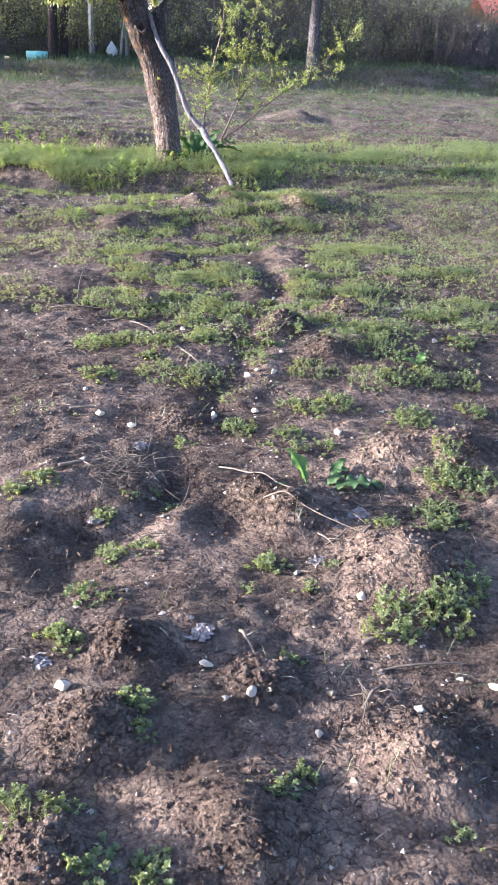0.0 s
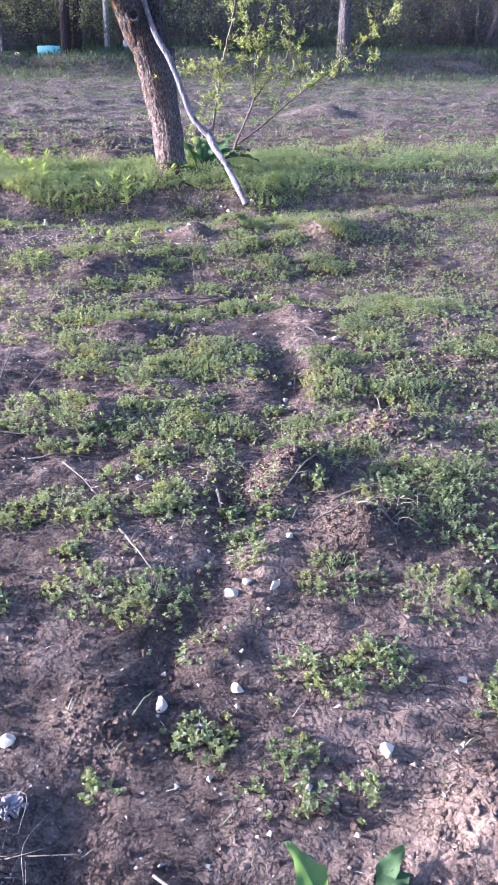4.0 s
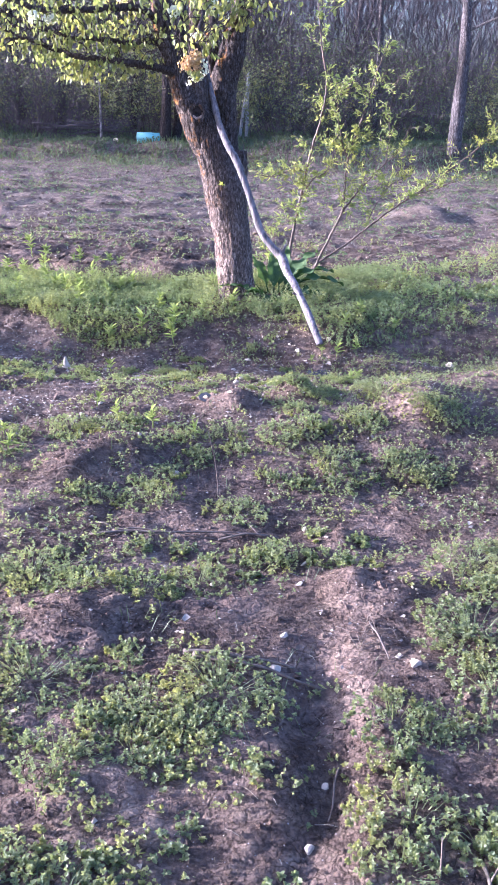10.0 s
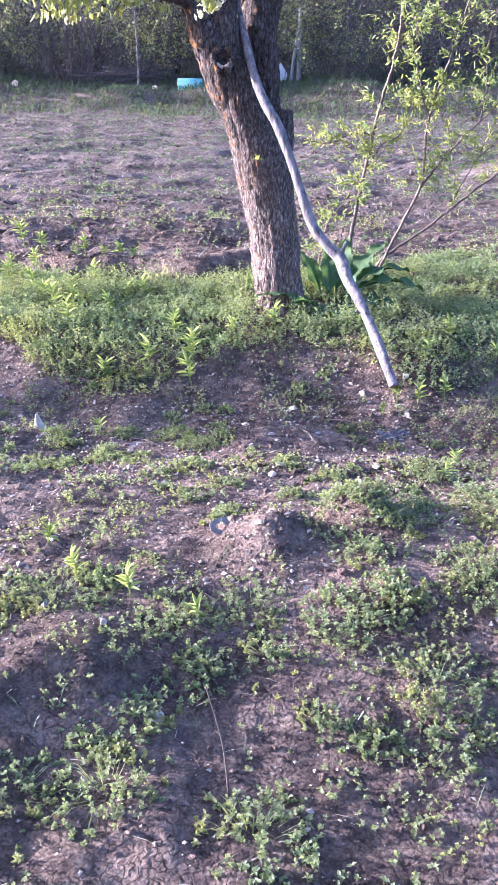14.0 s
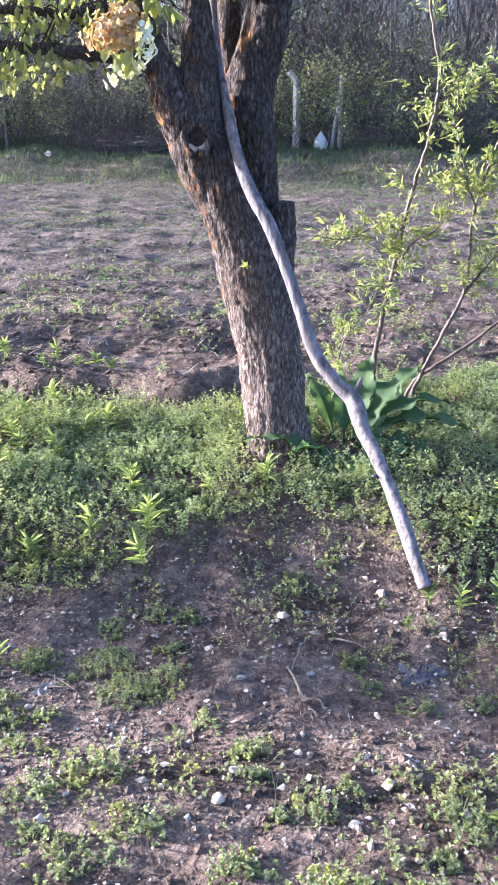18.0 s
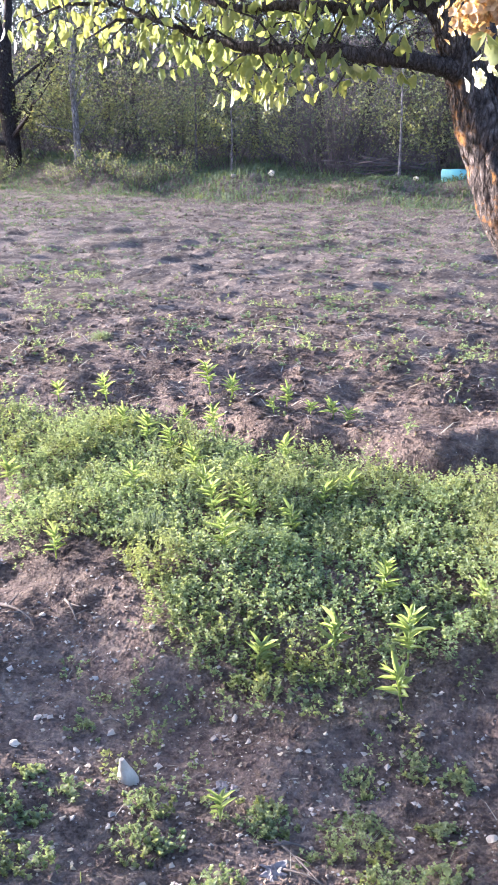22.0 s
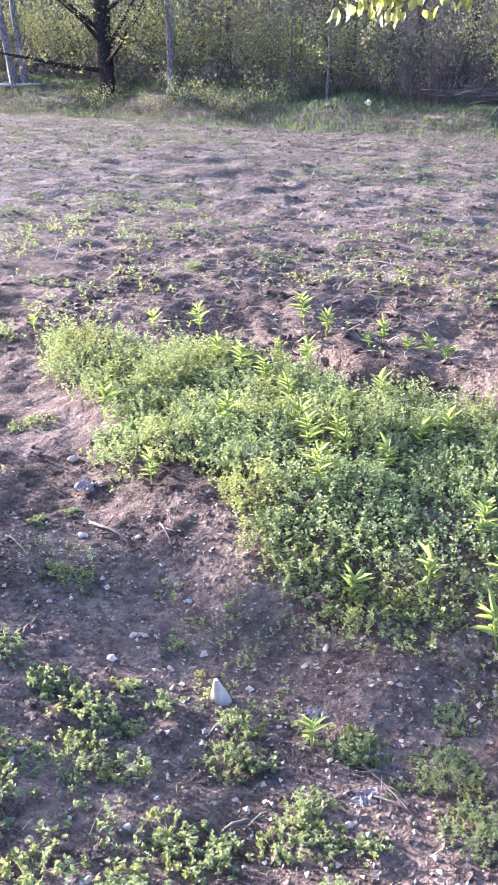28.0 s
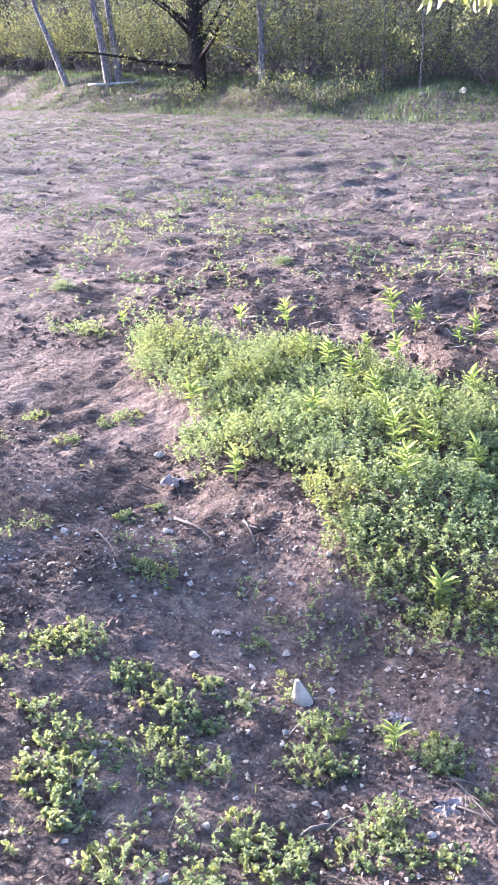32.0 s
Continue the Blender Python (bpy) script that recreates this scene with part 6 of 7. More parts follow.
def root_tangle(x, y, r, count, label):
    bits = []
    for _ in range(count):
        d = rand_dirs(1, .0, .5)[0] * r * rng.uniform(.5, 1)
        q = np.array([rng.normal(0, r * .4), rng.normal(0, r * .4), .01])
        bits.append(tube(spline([q, q + d * .5 + rng.normal(0, r * .12, 3), q + d * np.array([1, 1, .3])], 4), np.linspace(.0017, .0007, 9), 4))
    ob = put("root_tangle", to_mesh("root_tangle", *join(*bits), True), M_TWIG, None, "", (x, y, gz(x, y)))
    return tagged(ob, label, "roots", kind="stuff")


root_tangle(.26, 2.88, .17, 90, "tangle of dry pulled-up roots and stalks on soil")
root_tangle(.78, 1.55, .07, 22, "small tuft of dry roots in crumbly soil")
root_tangle(1.45, 3.95, .13, 34, "dry grass roots lying over a mound")
root_tangle(1.69, 8.95, .08, 40, "reddish dry root tuft on the soil")
root_tangle(-.45, 9.55, .12, 24, "tangle of dry stalks on bare soil")
root_tangle(1.72, 5.8, .10, 18, "dry bent stalks on the soil")
root_tangle(.12, 4.05, .10, 18, "dry bent stalks on the soil")
root_tangle(-.05, 9.85, .08, 14, "dry stalks in a hollow")


# ---- litter ----
def crumpled(x, y, r, mat, label, seed, tall=.45):
    bm = bmesh.new()
    bmesh.ops.create_grid(bm, x_segments=16, y_segments=16, size=1)
    for v in bm.verts:
        p = v.co * 1.25 + Vector((seed * 3.7, 0, 0))
        n1, n2 = noise.noise(p), noise.noise(p * 1.9)
        crease = 1 - abs(noise.noise(p * 2.6 + Vector((0, 5, 0)))) * 2.2
        v.co = Vector((v.co.x * (.75 + .6 * n1), v.co.y * (.6 + .6 * n2), (abs(n1 + .6 * n2) * .6 + crease * .45) * tall + .04)) * r
    me = bpy.data.meshes.new("plastic_scrap")
    bm.to_mesh(me), bm.free()
    ob = put("plastic_scrap", me, mat)
    ob.matrix_basis = pose(x, y, gz(x, y) - .002, 0, 0, seed * 61)
    md = ob.modifiers.new("thick", "SOLIDIFY")
    md.thickness = .0015
    return tagged(ob, label, "litter")


crumpled(.38, 1.90, .042, M_GREYPLASTIC, "crumpled greyish plastic film on bare soil", 1, .28)
crumpled(-.06, 1.84, .048, M_GREYPLASTIC, "crumpled pale plastic film beside a stone", 12, .28)
crumpled(2.07, 9.18, .08, M_DARKPLASTIC, "crumpled dark grey plastic film half buried in soil", 3, .35)
crumpled(.65, 9.36, .045, M_GREYPLASTIC, "small torn scrap of pale plastic", 4)
crumpled(.86, 9.07, .04, M_GREYPLASTIC, "small torn scrap of pale plastic", 5)
crumpled(-.55, 10.17, .06, M_GREYPLASTIC, "torn scraps of grey plastic in a hollow", 6)
crumpled(1.04, 2.48, .05, M_GREYPLASTIC, "torn pale film caught under twigs", 12, .2)
M_RING = plain_material("clouded_plastic", (.12, .105, .095), (.20, .178, .162), 30.0, .85)
oct_v, oct_f = [], []
for zz in (0, .004):
    for rad, wob in ((.038, .10), (.018, .15)):
        for i in range(8):
            a = (i + .5) * math.pi / 4
            rr = rad * (1 + wob * math.sin(i * 2.1))
            oct_v.append((rr * math.cos(a), rr * math.sin(a), zz + .002 * math.sin(2 * a)))
for i in range(8):
    k = (i + 1) % 8
    oct_f += [(i, k, 8 + k, 8 + i)[::-1], (16 + i, 16 + k, 24 + k, 24 + i), (i, k, 16 + k, 16 + i), (8 + i, 24 + i, 24 + k, 8 + k)]
ring = put("plastic_plate", to_mesh("plastic_plate", np.array(oct_v), np.array(oct_f)), M_RING)
ring.matrix_basis = pose(1.265, 7.90, gz(1.265, 7.90) + .008, 26, 4, 20)
tagged(ring, "eight-sided grey plastic plate with a hole, propped in weeds", "litter")
crumpled(.80, 2.19, .035, M_GREYPLASTIC, "torn scrap of pale film on cracked soil", 9)
crumpled(.15, 2.60, .035, M_GREYPLASTIC, "small pale paper scrap beside roots", 10)
crumpled(.35, 3.07, .04, M_GREYPLASTIC, "small pale paper scrap on the soil", 8)


# ---- beyond the field: the wood ----
def crooked(p0, p1, k, wander):
    t = np.linspace(0, 1, k)[:, None]
    p = np.asarray(p0) + (np.asarray(p1) - np.asarray(p0)) * t
    w = np.cumsum(rng.normal(0, wander, (k, 3)), 0)
    return p + w * t


def bare_shrub(h, spread, stems, leafy, name="hedge_shrub", label="dense shrub of thin upright grey-brown shoots", leaf=.066):
    ob = empty(name, 0, 0, 0, label, "shrub", "hedge shrubs")
    bits, tips = [], []
    for _ in range(stems):
        a, q = rng.uniform(0, 6.28), math.sqrt(rng.random()) * spread * .35
        foot = np.array([math.cos(a) * q, math.sin(a) * q, -.1])
        top = foot + np.array([math.cos(a) * spread * rng.uniform(.2, 1.25), math.sin(a) * spread * rng.uniform(.2, 1.25), h * rng.uniform(.55, 1)])
        p = crooked(foot, top, 6, .08 * h / 2)
        r = rng.uniform(.005, .011)
        bits.append(tube(p, np.linspace(r, r * .3, 6), 3, False))
        for _ in range(5):
            i = int(rng.integers(2, 5))
            d = (unit(p[i] - p[i - 1]) + rand_dirs(1, -.2, .8)[0] * .8) * rng.uniform(.2, .6) * h * .35
            s = crooked(p[i], p[i] + d, 3, .03)
            bits.append(tube(s, np.linspace(r * .45, r * .15, 3), 3, False))
            tips.append(s)
    tagged(part("brushwood", join(*bits), M_HEDGETWIG, ob), kind="stuff")
    if leafy:
        t = np.concatenate(tips)
        pos = t[rng.integers(0, len(t), leafy)] + rng.normal(0, .07, (leafy, 3))
        s = rng.uniform(.6, 1.3, leafy) * leaf
        part("foliage", leaves(pos, rand_dirs(leafy, -.6, .8), rand_dirs(leafy, -.2, 1), s, s * .62, .3, .15, True), M_WOODLEAF, ob)
    return ob


def wood_tree(name, h, r, label, bark, leafy=0, leaf_mat=None, crown_low=.35, spread=.35, lean=0.0, limbs=14, twin=False, leaf=.07, sway=.03):
    ob = empty(name, 0, 0, 0, label, "tree", "trees of the wood")
    p = crooked((0, 0, -.2), (lean * h, 0, h), 10, sway * h / 4)
    part("trunk", tube(spline(p, 3), np.linspace(r, r * .18, 28), 12, True, .15, 4), bark, ob)
    if twin:
        p2 = crooked((r * 2.2, .1, -.2), (r * 5 + lean * h, .2, h * .9), 10, sway * h / 4)
        part("trunk", tube(spline(p2, 3), np.linspace(r * .9, r * .15, 28), 12, True, .15, 5), bark, ob)
    bits, tips = [], []
    for i in range(limbs):
        t = rng.uniform(crown_low, .97)
        q = np.array([np.interp(t, np.linspace(0, 1, 10), p[:, c]) for c in range(3)])
        d = unit(rand_dirs(1, .1, .9)[0]) * h * spread * (1.15 - t) * rng.uniform(.7, 1.3)
        b = crooked(q, q + d, 6, .03 * h / 5)
        br = r * .35 * (1.1 - t)
        bits.append(tube(b, np.linspace(br, br * .2, 6), 5, False))
        for _ in range(6):
            j = int(rng.integers(1, 6))
            e = unit(rand_dirs(1, -.3, .9)[0] + unit(d) * .7) * rng.uniform(.2, .6) * h * spread * .45
            s = crooked(b[j], b[j] + e, 5, .02)
            bits.append(tube(s, np.linspace(br * .3, br * .08 + .002, 5), 3, False))
            tips.append(s)
            for _ in range(1):
                e2 = unit(e + rand_dirs(1)[0] * np.linalg.norm(e) * .8) * np.linalg.norm(e) * .5
                s2 = crooked(s[3], s[3] + e2, 3, .02)
                bits.append(tube(s2, np.linspace(br * .14 + .002, .002, 3), 3, False))
                tips.append(s2)
    tagged(part("bough", join(*bits), bark, ob), kind="stuff")
    if leafy:
        t = np.concatenate(tips)
        pos = t[rng.integers(0, len(t), leafy)] + rng.normal(0, .10, (leafy, 3))
        s = rng.uniform(.6, 1.3, leafy) * leaf
        part("crown", leaves(pos, rand_dirs(leafy, -.8, .6), rand_dirs(leafy, -.2, 1), s, s * .65, .3, .15, True), leaf_mat or M_WOODLEAF, ob)
    return ob


def stand(ob, x, y, turn=0, size=1.0, sink=.05):
    m = pose(x, y, gz(x, y) - sink, 0, 0, turn) @ Matrix.Scale(size, 4)
    ob.matrix_basis = m
    return ob


def again(ob, x, y, turn=0, size=1.0, sink=.05):
    m = pose(x, y, gz(x, y) - sink, 0, 0, turn) @ Matrix.Scale(size, 4)
    c = copy_thing(ob, m)
    c.matrix_basis = m
    return c


# single trees at the field's edge
stand(wood_tree("wood_tree", 7.5, .15, "dark twin-trunked tree at the wood's edge", M_DARKBARK, 500, None, .35, .3, .02, 14, True), .86, 28.0, 20)
stand(wood_tree("thin_tree", 4.2, .035, "thin pale young tree at the wood's edge", M_PALEBARK, 120, None, .4, .22, .0, 9), -.80, 28.0)
stand(wood_tree("grey_tree", 7.0, .185, "smooth grey-barked bare tree with spreading boughs", M_GREYBARK, 0, None, .36, .42, .02, 18), 8.1, 26.3, 60)
stand(wood_tree("grey_tree", 6.0, .12, "slender grey bare tree", M_GREYBARK, 60, None, .4, .3, .0, 12), 6.7, 29.5, 140)
stand(wood_tree("pale_tree", 6.5, .15, "pale-barked twin-trunked tree with few leaves", M_PALEBARK, 250, None, .3, .3, .0, 14, True), 14.7, 27.0, 0)
stand(wood_tree("blossom_tree", 3.6, .11, "small fruit tree white with blossom", M_DARKBARK, 1500, M_BLOSSOM, .28, .5, -.02, 20, False, .045), 12.7, 17.6, 30)
stand(wood_tree("pale_tree", 7.0, .10, "slim white-barked tree with pale new leaves", M_PALEBARK, 1300, M_WILLOW, .12, .20, .0, 20, False, .07), -9.5, 30.0, 10)
stand(wood_tree("wood_tree", 8.0, .22, "dark forked trunk with hanging yellow-green foliage", M_DARKBARK, 4200, M_WILLOW, .10, .34, -.03, 26, True, .075, .05), -11.75, 30.6, 100)
stand(wood_tree("pale_tree", 7.0, .13, "leaning pale tree at the field's corner", M_PALEBARK, 900, M_WILLOW, .3, .3, -.12, 14, True, .07), -15.0, 31.0, 0)
stand(wood_tree("pale_tree", 6.5, .10, "slanting pale tree trunk before the stone heap", M_PALEBARK, 300, M_WILLOW, .45, .25, -.38, 12, False, .07), -16.8, 31.4, 0)
stand(wood_tree("thin_tree", 3.6, .04, "thin forked young tree with few leaves", M_GREYBARK, 160, None, .35, .25, .0, 9), -6.05, 29.6, 30)
stand(wood_tree("thin_tree", 3.2, .03, "thin pale sapling before the hedge", M_PALEBARK, 120, None, .35, .25, .0, 8), -5.05, 29.3, 80)
stand(wood_tree("thin_tree", 4.6, .05, "thin grey tree by the concrete posts", M_GREYBARK, 160, None, .35, .25, .03, 9), 4.4, 29.4, 200)

# rows of shrubs
kinds = [bare_shrub(2.6, 1.3, 44, 160), bare_shrub(2.2, 1.4, 18, 1350, "leafy_shrub", "leafy dark green shrub of the hedge"),
         bare_shrub(3.2, 1.2, 28, 800, "leafy_shrub", "tall half-leafed hedge shrub"), bare_shrub(1.4, 1.3, 28, 800, "low_shrub", "low bramble with dark leaves"),
         bare_shrub(2.9, 1.6, 20, 1750, "leafy_shrub", "broad leafy green shrub of the hedge")]
for i in (1, 4):
    for o in kinds[i].children:
        if o.name.startswith("foliage"):
            o.data.materials[0] = M_WILLOW
stand(kinds[0], -2.7, 29.4, 0, 1.15)
stand(kinds[1], -5.6, 31.0)
stand(kinds[2], -7.2, 31.4)
stand(kinds[3], 5.4, 28.9, 0, 1.0)
stand(kinds[4], 1.6, 31.4)
for row, (back, step, low) in enumerate([(3.2, 1.25, 0), (4.8, 1.6, 0)]):
    x = -30.0
    while x < 22:
        x += step * rng.uniform(.7, 1.3)
        y = float(field_end(x)) + back + rng.uniform(-.7, .7)
        if row == 0 and x > 5:
            pick = int(rng.choice([0, 3, 3, 0]))
        elif row == 0:
            pick = int(rng.choice([1, 1, 4, 4, 0]))
        else:
            pick = int(rng.choice([0, 1, 2, 4, 2]))
        big = (1.0 + .12 * row) * rng.uniform(.8, 1.2) * (.85 if x > 5 else 1.0) * (.55 if 13.8 < x < 19.5 else 1.0)
        again(kinds[pick], x, y, rng.uniform(0, 360), big)
# taller trees behind
tall = [stand(wood_tree("wood_tree", 9.5, .16, "tall bare tree of the wood", M_DARKBARK, 0, None, .22, .36, .06, 26, False, .07, .09), -3.0, 37.0),
        stand(wood_tree("wood_tree", 8.5, .14, "tall tree of the wood in thin new leaf", M_DARKBARK, 2200, M_WILLOW, .12, .36, -.05, 24, False, .08, .07), -7.5, 38.0),
        stand(wood_tree("wood_tree", 9.0, .13, "tall grey bare tree of the wood", M_GREYBARK, 0, None, .2, .36, .07, 26, True, .07, .09), 4.0, 39.0)]
for i in range(30):
    x = -33 + i * 1.7 + rng.uniform(-.6, .6)
    if x > 1 and i % 2 or 11 < x < 22:
        continue
    pick = int(rng.choice([0, 1, 1, 2])) if x < 0 else int(rng.choice([0, 2, 2, 0, 1]))
    again(tall[pick], x, float(field_end(x)) + rng.uniform(7, 22), rng.uniform(0, 360), rng.uniform(.75, 1.25), .1)


def thicket(x, y):
    return smooth(2.2, 4.0, y - field_end(x)) * smooth(24, 14, y - field_end(x))


x, y, z = scatter(-24, 14, 27, 40, 170, thicket)
n = len(x)
hh = rng.random(n) ** 1.6 * np.interp(x, [-34, -4, 0, 6, 10, 12.5], [5.5, 5.0, 4.2, 3.0, 2.2, 1.0])
sz = rng.uniform(.03, .08, n)
ob = put("undergrowth", to_mesh("undergrowth", *leaves(np.column_stack((x, y, z + hh)), rand_dirs(n, -.6, .7), rand_dirs(n, -.2, 1), sz, sz * .6, .3, .15, True)), M_WOODLEAF)
tagged(ob, "dark leafy undergrowth of the wood", "undergrowth", kind="stuff")
x, y, z = scatter(-24, 20, 27, 40, 135, thicket)
n = len(x)
d = rand_dirs(n, -.35, .9) * rng.uniform(.4, 1.5, (n, 1))
p0 = np.column_stack((x, y, z + rng.random(n) ** 1.05 * np.interp(x, [-30, 0, 4, 9, 10.8, 12.2, 18], [5.0, 5.5, 6.6, 6.2, 5.6, 1.6, 1.0])))
ob = put("thicket_twigs", to_mesh("thicket_twigs", *blades(p0, p0 + d, rng.uniform(.007, .015, n), .25)), M_HEDGETWIG)
tagged(ob, "tangled bare twigs of the wood", "undergrowth", kind="stuff")

# the wood goes on behind
x, y = rng.uniform(-44, 5.5, 62000), rng.uniform(42, 56, 62000)
z, n = height(x, y), len(x)
sz = rng.uniform(.12, .26, n)
ob = put("far_foliage", to_mesh("far_foliage", *leaves(np.column_stack((x, y, z + rng.random(n) * 7.0)), rand_dirs(n, -.8, .5), rand_dirs(n, -.2, 1), sz, sz * .6, .3, .15, True)), M_DEEP)
tagged(ob, "deep foliage of the wood behind the hedge", "foliage", kind="stuff")
x, y = rng.uniform(-2, 20.5, 26000), rng.uniform(40, 56, 26000)
keep = x < -1 + y * .4
x, y = x[keep], y[keep]
z, n = height(x, y), len(x)
p0 = np.column_stack((x, y, z + rng.random(n) * 6.5))
ob = put("far_twigs", to_mesh("far_twigs", *blades(p0, p0 + rand_dirs(n, -.3, .9) * rng.uniform(.6, 2.2, (n, 1)), rng.uniform(.02, .05, n), .25)), M_HEDGETWIG)
tagged(ob, "deep tangle of bare mauve-brown branches", "undergrowth", kind="stuff")

# low yellow-green bushes on the bank
bush = bare_shrub(1.1, .7, 16, 420, "low_bush", "low yellow-green bush on the grassy bank")
for o in bush.children:
    if o.name.startswith("foliage"):
        o.data.materials[0] = M_WILLOW
stand(bush, -8.6, 29.2, 0, 1.0)
for x, y, s in [(-7.3, 28.6, .8), (-9.6, 29.3, .7), (-6.4, 28.9, .9), (-11.5, 29.9, .8), (6.6, 27.6, .7)]:
    again(bush, x, y, x * 50, s)

# brush pile of cut sticks
pile = empty("brush_pile", -1.3, 28.8, gz(-1.3, 28.8), "heap of long cut sticks and brush before the hedge", "brush pile")
for _ in range(38):
    a = rng.normal(0, .45) + (math.pi if rng.random() < .5 else 0)
    ln = rng.uniform(.6, 1.5)
    c = np.array([rng.normal(0, .55), rng.normal(0, .4), abs(rng.normal(.2, .18))])
    d = np.array([math.cos(a), math.sin(a) * .6, rng.normal(0, .12)]) * ln * .5
    part("stick", tube(crooked(c - d, c + d, 5, .02), np.linspace(.013, .006, 5), 5), M_HEDGETWIG, pile)


# concrete posts, a white bag, a turquoise drum
def post(x, y, h, lean, bent, label, wide=.17):
    ob = empty("fence_post", x, y, gz(x, y), label, "post", "fence posts")
    tilt = math.tan(radians(lean))
    part("shaft", tube([(0, 0, -.2), (tilt * h * .5, 0, h * .5), (tilt * h, 0, h)], [.5 * wide, .47 * wide, .44 * wide], 4), M_CONCRETE, ob, shade=False)
    if bent:
        part("arm", tube([(tilt * h, 0, h - .02), (tilt * h - .10, 0, h + .14), (tilt * h - .20, 0, h + .24)], [.075, .07, .06], 4), M_CONCRETE, ob, shade=False)
    return ob


post(2.03, 29.0, 1.5, 0, True, "grey concrete fence post with a bent top")
post(3.08, 29.1, 1.65, 0, False, "straight grey fence post", .10)
post(2.86, 29.0, 1.15, 9, False, "leaning grey fence post", .09)
bag = empty("white_bag", 2.62, 28.9, gz(2.62, 28.9), "white plastic sack leaning against a fence post", "bag")
bm = bmesh.new()
bmesh.ops.create_uvsphere(bm, u_segments=20, v_segments=14, radius=1)
for v in bm.verts:
    t = (v.co.z + 1) / 2
    w = (.17 if t < .45 else .17 - .13 * (t - .45) / .55) * (1 + .18 * noise.noise(v.co * 3))
    v.co = Vector((v.co.x * w, v.co.y * w * .7, t * .46))
me = bpy.data.meshes.new("sack")
bm.to_mesh(me), bm.free()
put("sack", me, M_WHITE, bag)
drum = empty("plastic_drum", .42, 28.0, gz(.42, 28.0), "turquoise plastic drum lying on the bank", "drum")
part("body", tube([(-.30, 0, .13), (-.29, 0, .13), (-.1, 0, .13), (-.09, 0, .13), (.1, 0, .13), (.11, 0, .13), (.29, 0, .13), (.30, 0, .13)], [.10, .135, .135, .142, .142, .135, .135, .10], 22), M_TURQ, drum)
part("cap", tube([(.30, 0, .19), (.335, 0, .19)], [.03, .03], 12), M_TURQ, drum)
for x, y, r in [(-3.85, 28.5, .16), (-4.7, 28.2, .09), (-.4, 27.9, .1)]:
    ob = put("boulder", STONES[2], None)
    ob.matrix_basis = Matrix.LocRotScale((x, y, gz(x, y) + r * .4), Euler((0, 0, x)), (r, r, r))
    tagged(ob, "pale boulder on the grassy bank", "stone")
HEAP = [STONES[k].copy() for k in (1, 4, 7)]
for me in HEAP:
    me.materials[0] = M_GREYBARK
for i in range(26):
    x, y, r = rng.uniform(-22, -14), rng.uniform(33, 36), rng.uniform(.10, .28)
    ob = put("boulder", HEAP[i % 3], None)
    ob.matrix_basis = Matrix.LocRotScale((x, y, gz(x, y) + r * .4 + rng.uniform(0, .5)), Euler((0, rng.uniform(-.3, .3), x)), (r * 1.3, r, r))
    tagged(ob, "grey boulder of a tumbled stone heap", "stone", "stone heap")
log = put("log", to_mesh("log", *tube(crooked((-.8, 0, .05), (.9, .1, .05), 6, .02), [.04, .045, .045, .04, .04, .03], 14), True), M_CONCRETE, None, "", (-14.9, 30.9, gz(-14.9, 30.9)))
tagged(log, "pale barkless log lying on the bank", "log")


# red-roofed house far behind the trees
house = empty("house", 31.3, 57.0, 1.35, "small plastered house with a red tiled roof", "house")


def box(x0, x1, y0, y1, z0, z1):
    v = np.array([(x, y, z) for z in (z0, z1) for x, y in ((x0, y0), (x1, y0), (x1, y1), (x0, y1))], float)
    f = np.array([(0, 3, 2, 1), (4, 5, 6, 7), (0, 1, 5, 4), (1, 2, 6, 5), (2, 3, 7, 6), (3, 0, 4, 7)])
    return v, f


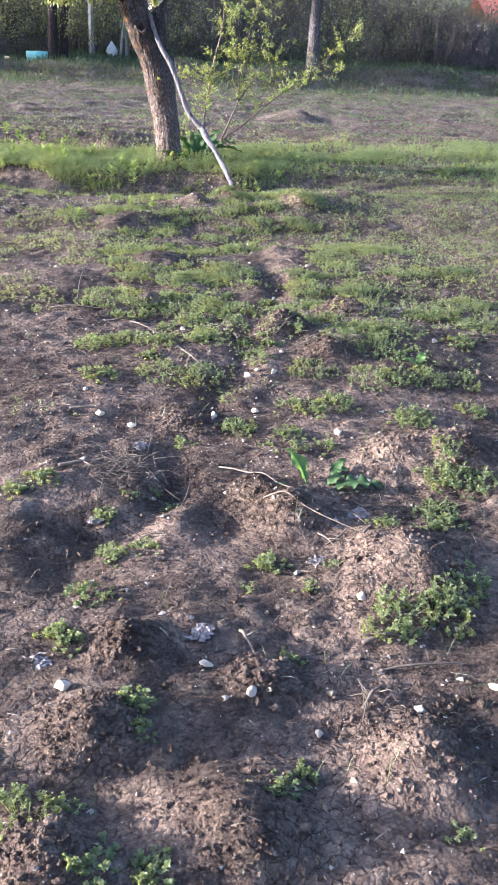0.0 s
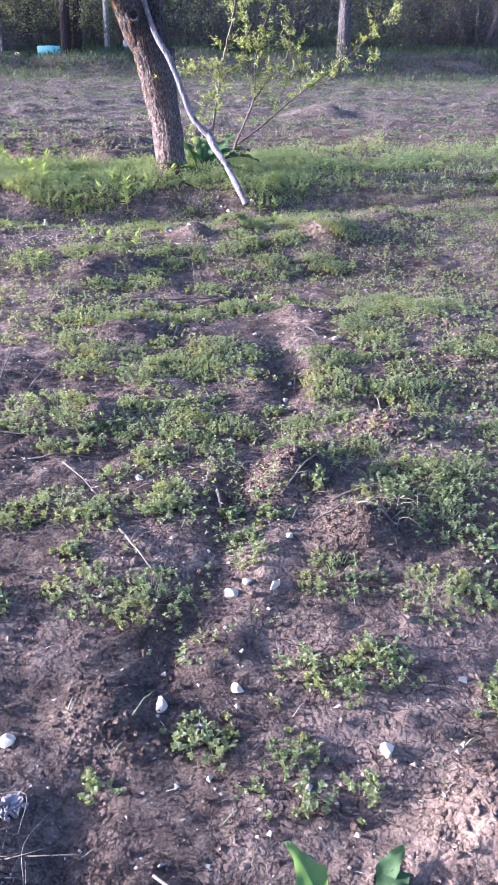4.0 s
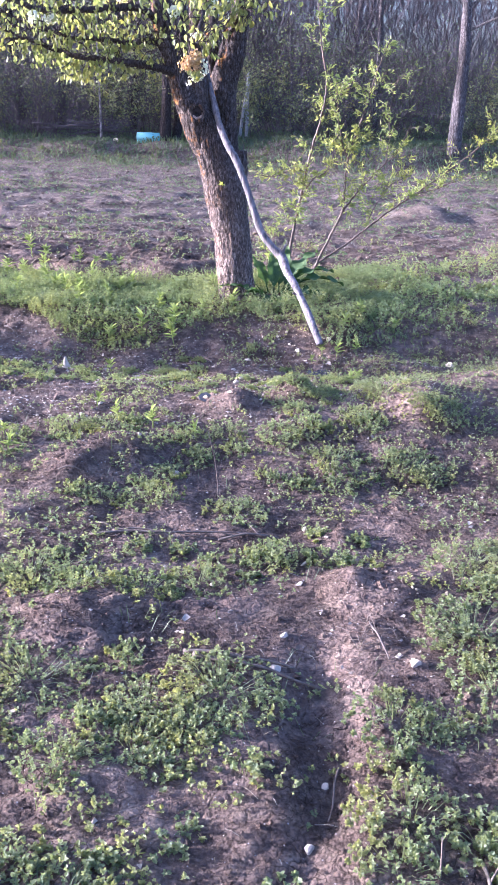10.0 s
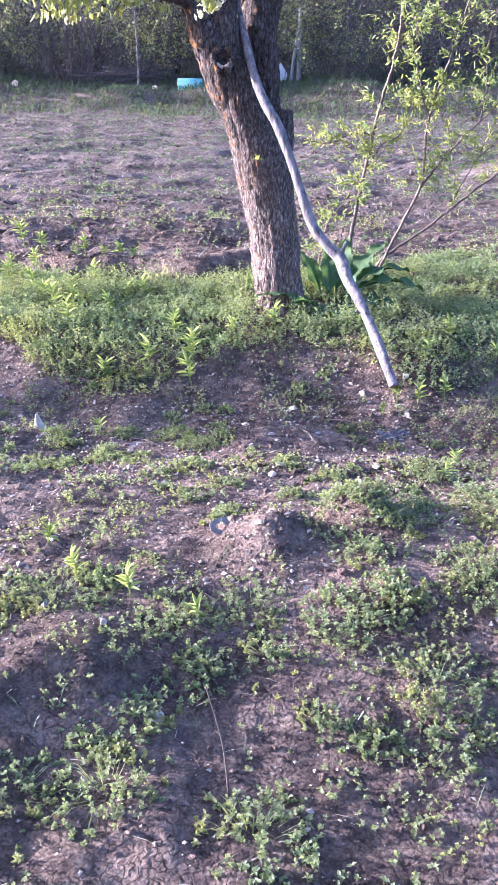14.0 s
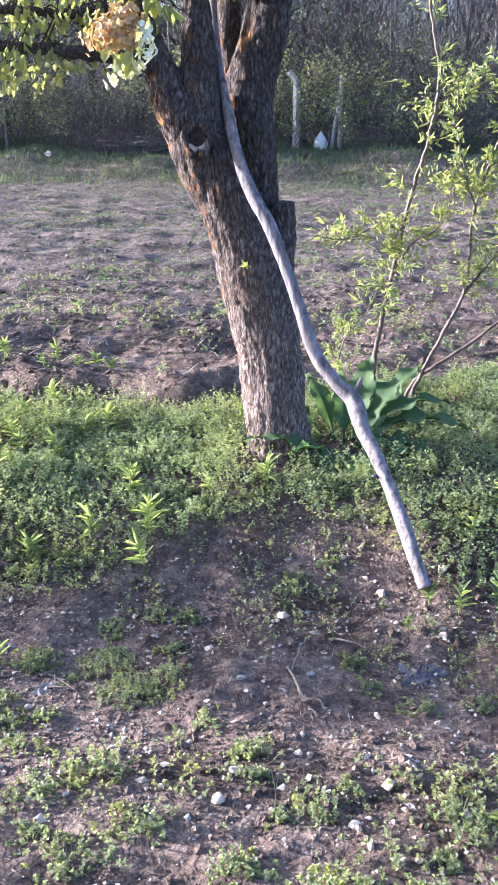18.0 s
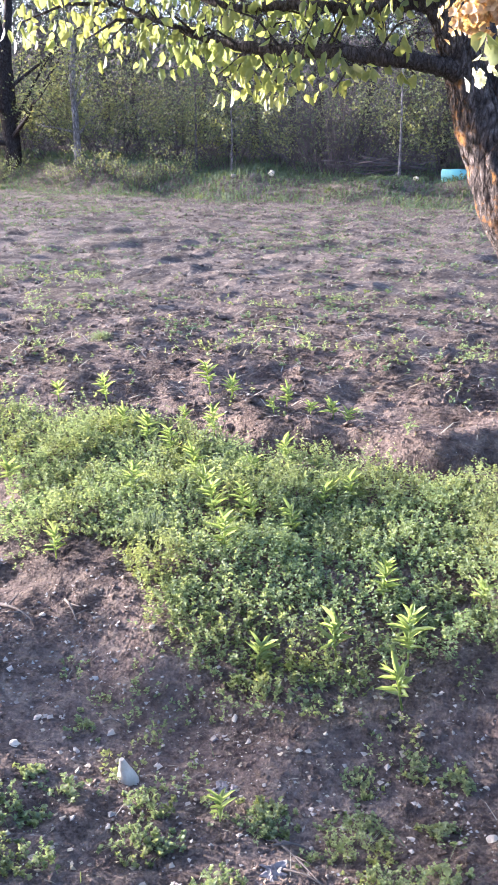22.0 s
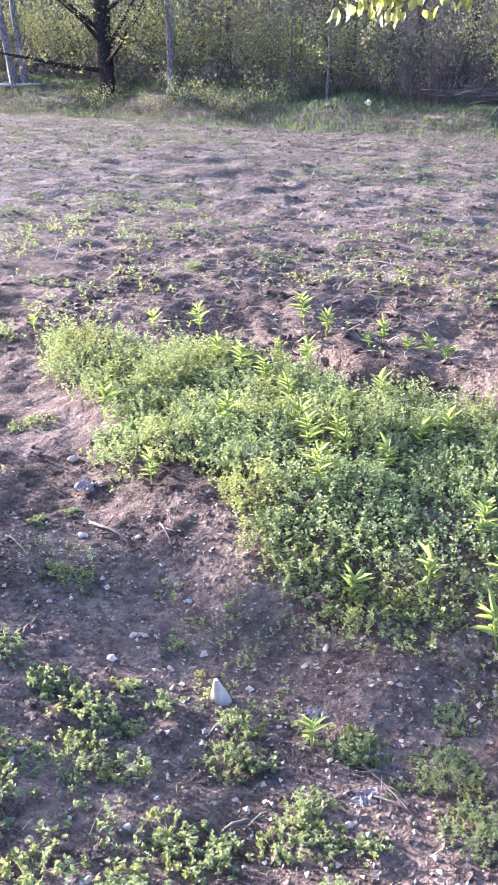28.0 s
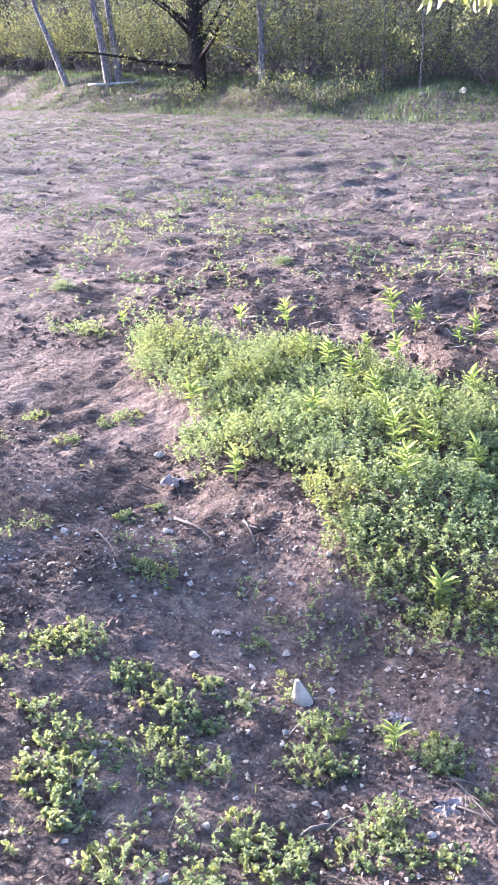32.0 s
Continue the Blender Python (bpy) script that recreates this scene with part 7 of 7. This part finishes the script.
part("wall", box(-3, 3, -2, 2, -2, 1.1), M_PLASTER, house, shade=False)
rv, rf = [], []
for sgn in (-1, 1):
    for i in range(12):
        y0, y1 = sgn * (2.5 - i * .21), sgn * (2.5 - (i + 1) * .21 - .04)
        z0, z1 = 1.0 + i * .13 + .04, 1.0 + (i + 1) * .13 + .06
        m = len(rv)
        rv += [(-3.3, y0, z0), (3.3, y0, z0), (3.3, y1, z1), (-3.3, y1, z1), (-3.3, y0, z0 - .05), (3.3, y0, z0 - .05)]
        rf += [(m, m + 1, m + 2, m + 3), (m + 4, m + 5, m + 1, m)]
part("roof", (np.array(rv), np.array(rf)), M_TILE, house, "red tiled roof", shade=False)
for wx in (-1.6, 1.4):
    w = part("window", box(wx - .4, wx + .4, -2.05, -1.98, -.3, .6), M_FRAME, house, shade=False)
    part("pane", box(wx - .32, wx + .32, -2.06, -2.04, -.22, .52), M_WINDOW, w, shade=False)

# bramble mounds that hide the house's walls
for x, y, sz_ in [(20.5, 47.0, 1.35), (22.0, 48.0, 1.3), (23.6, 49.0, 1.2), (25.2, 50.0, 1.15), (26.8, 51.0, 1.15), (28.4, 51.5, 1.2), (21.5, 45.0, 1.2), (24.2, 47.0, 1.1), (26.0, 48.6, 1.05)]:
    again(kinds[4], x + 2.5, y, x * 77, sz_ * .80)
    again(kinds[3], x + 3.3, y - 1.2, x * 31, sz_ * 1.45)
for x, y, sz_ in [(12.3, 29.4, 1.1), (13.2, 30.4, 1.2), (12.8, 31.6, 1.2), (11.4, 30.2, 1.15)]:
    again(kinds[0], x, y, x * 53, sz_)
for x, y, k, sz_ in [(12.2, 32.2, 2, 1.0), (13.5, 32.6, 2, 1.0), (14.7, 33.4, 4, 1.0), (13.0, 34.0, 4, 1.15), (15.6, 34.6, 4, .95)]:
    again(kinds[k], x, y, x * 91, sz_)

# unseen tree added beside the plot; crown breaks low sun on dug soil
shade = wood_tree("wood_tree", 8.6, .15, "unseen tree in young leaf, added beside the plot as a sun break", M_DARKBARK, 2300, M_WILLOW, .22, .08, .01, 34, False, .15, .03)
stand(shade, -22.2, 13.55, 0, .95)
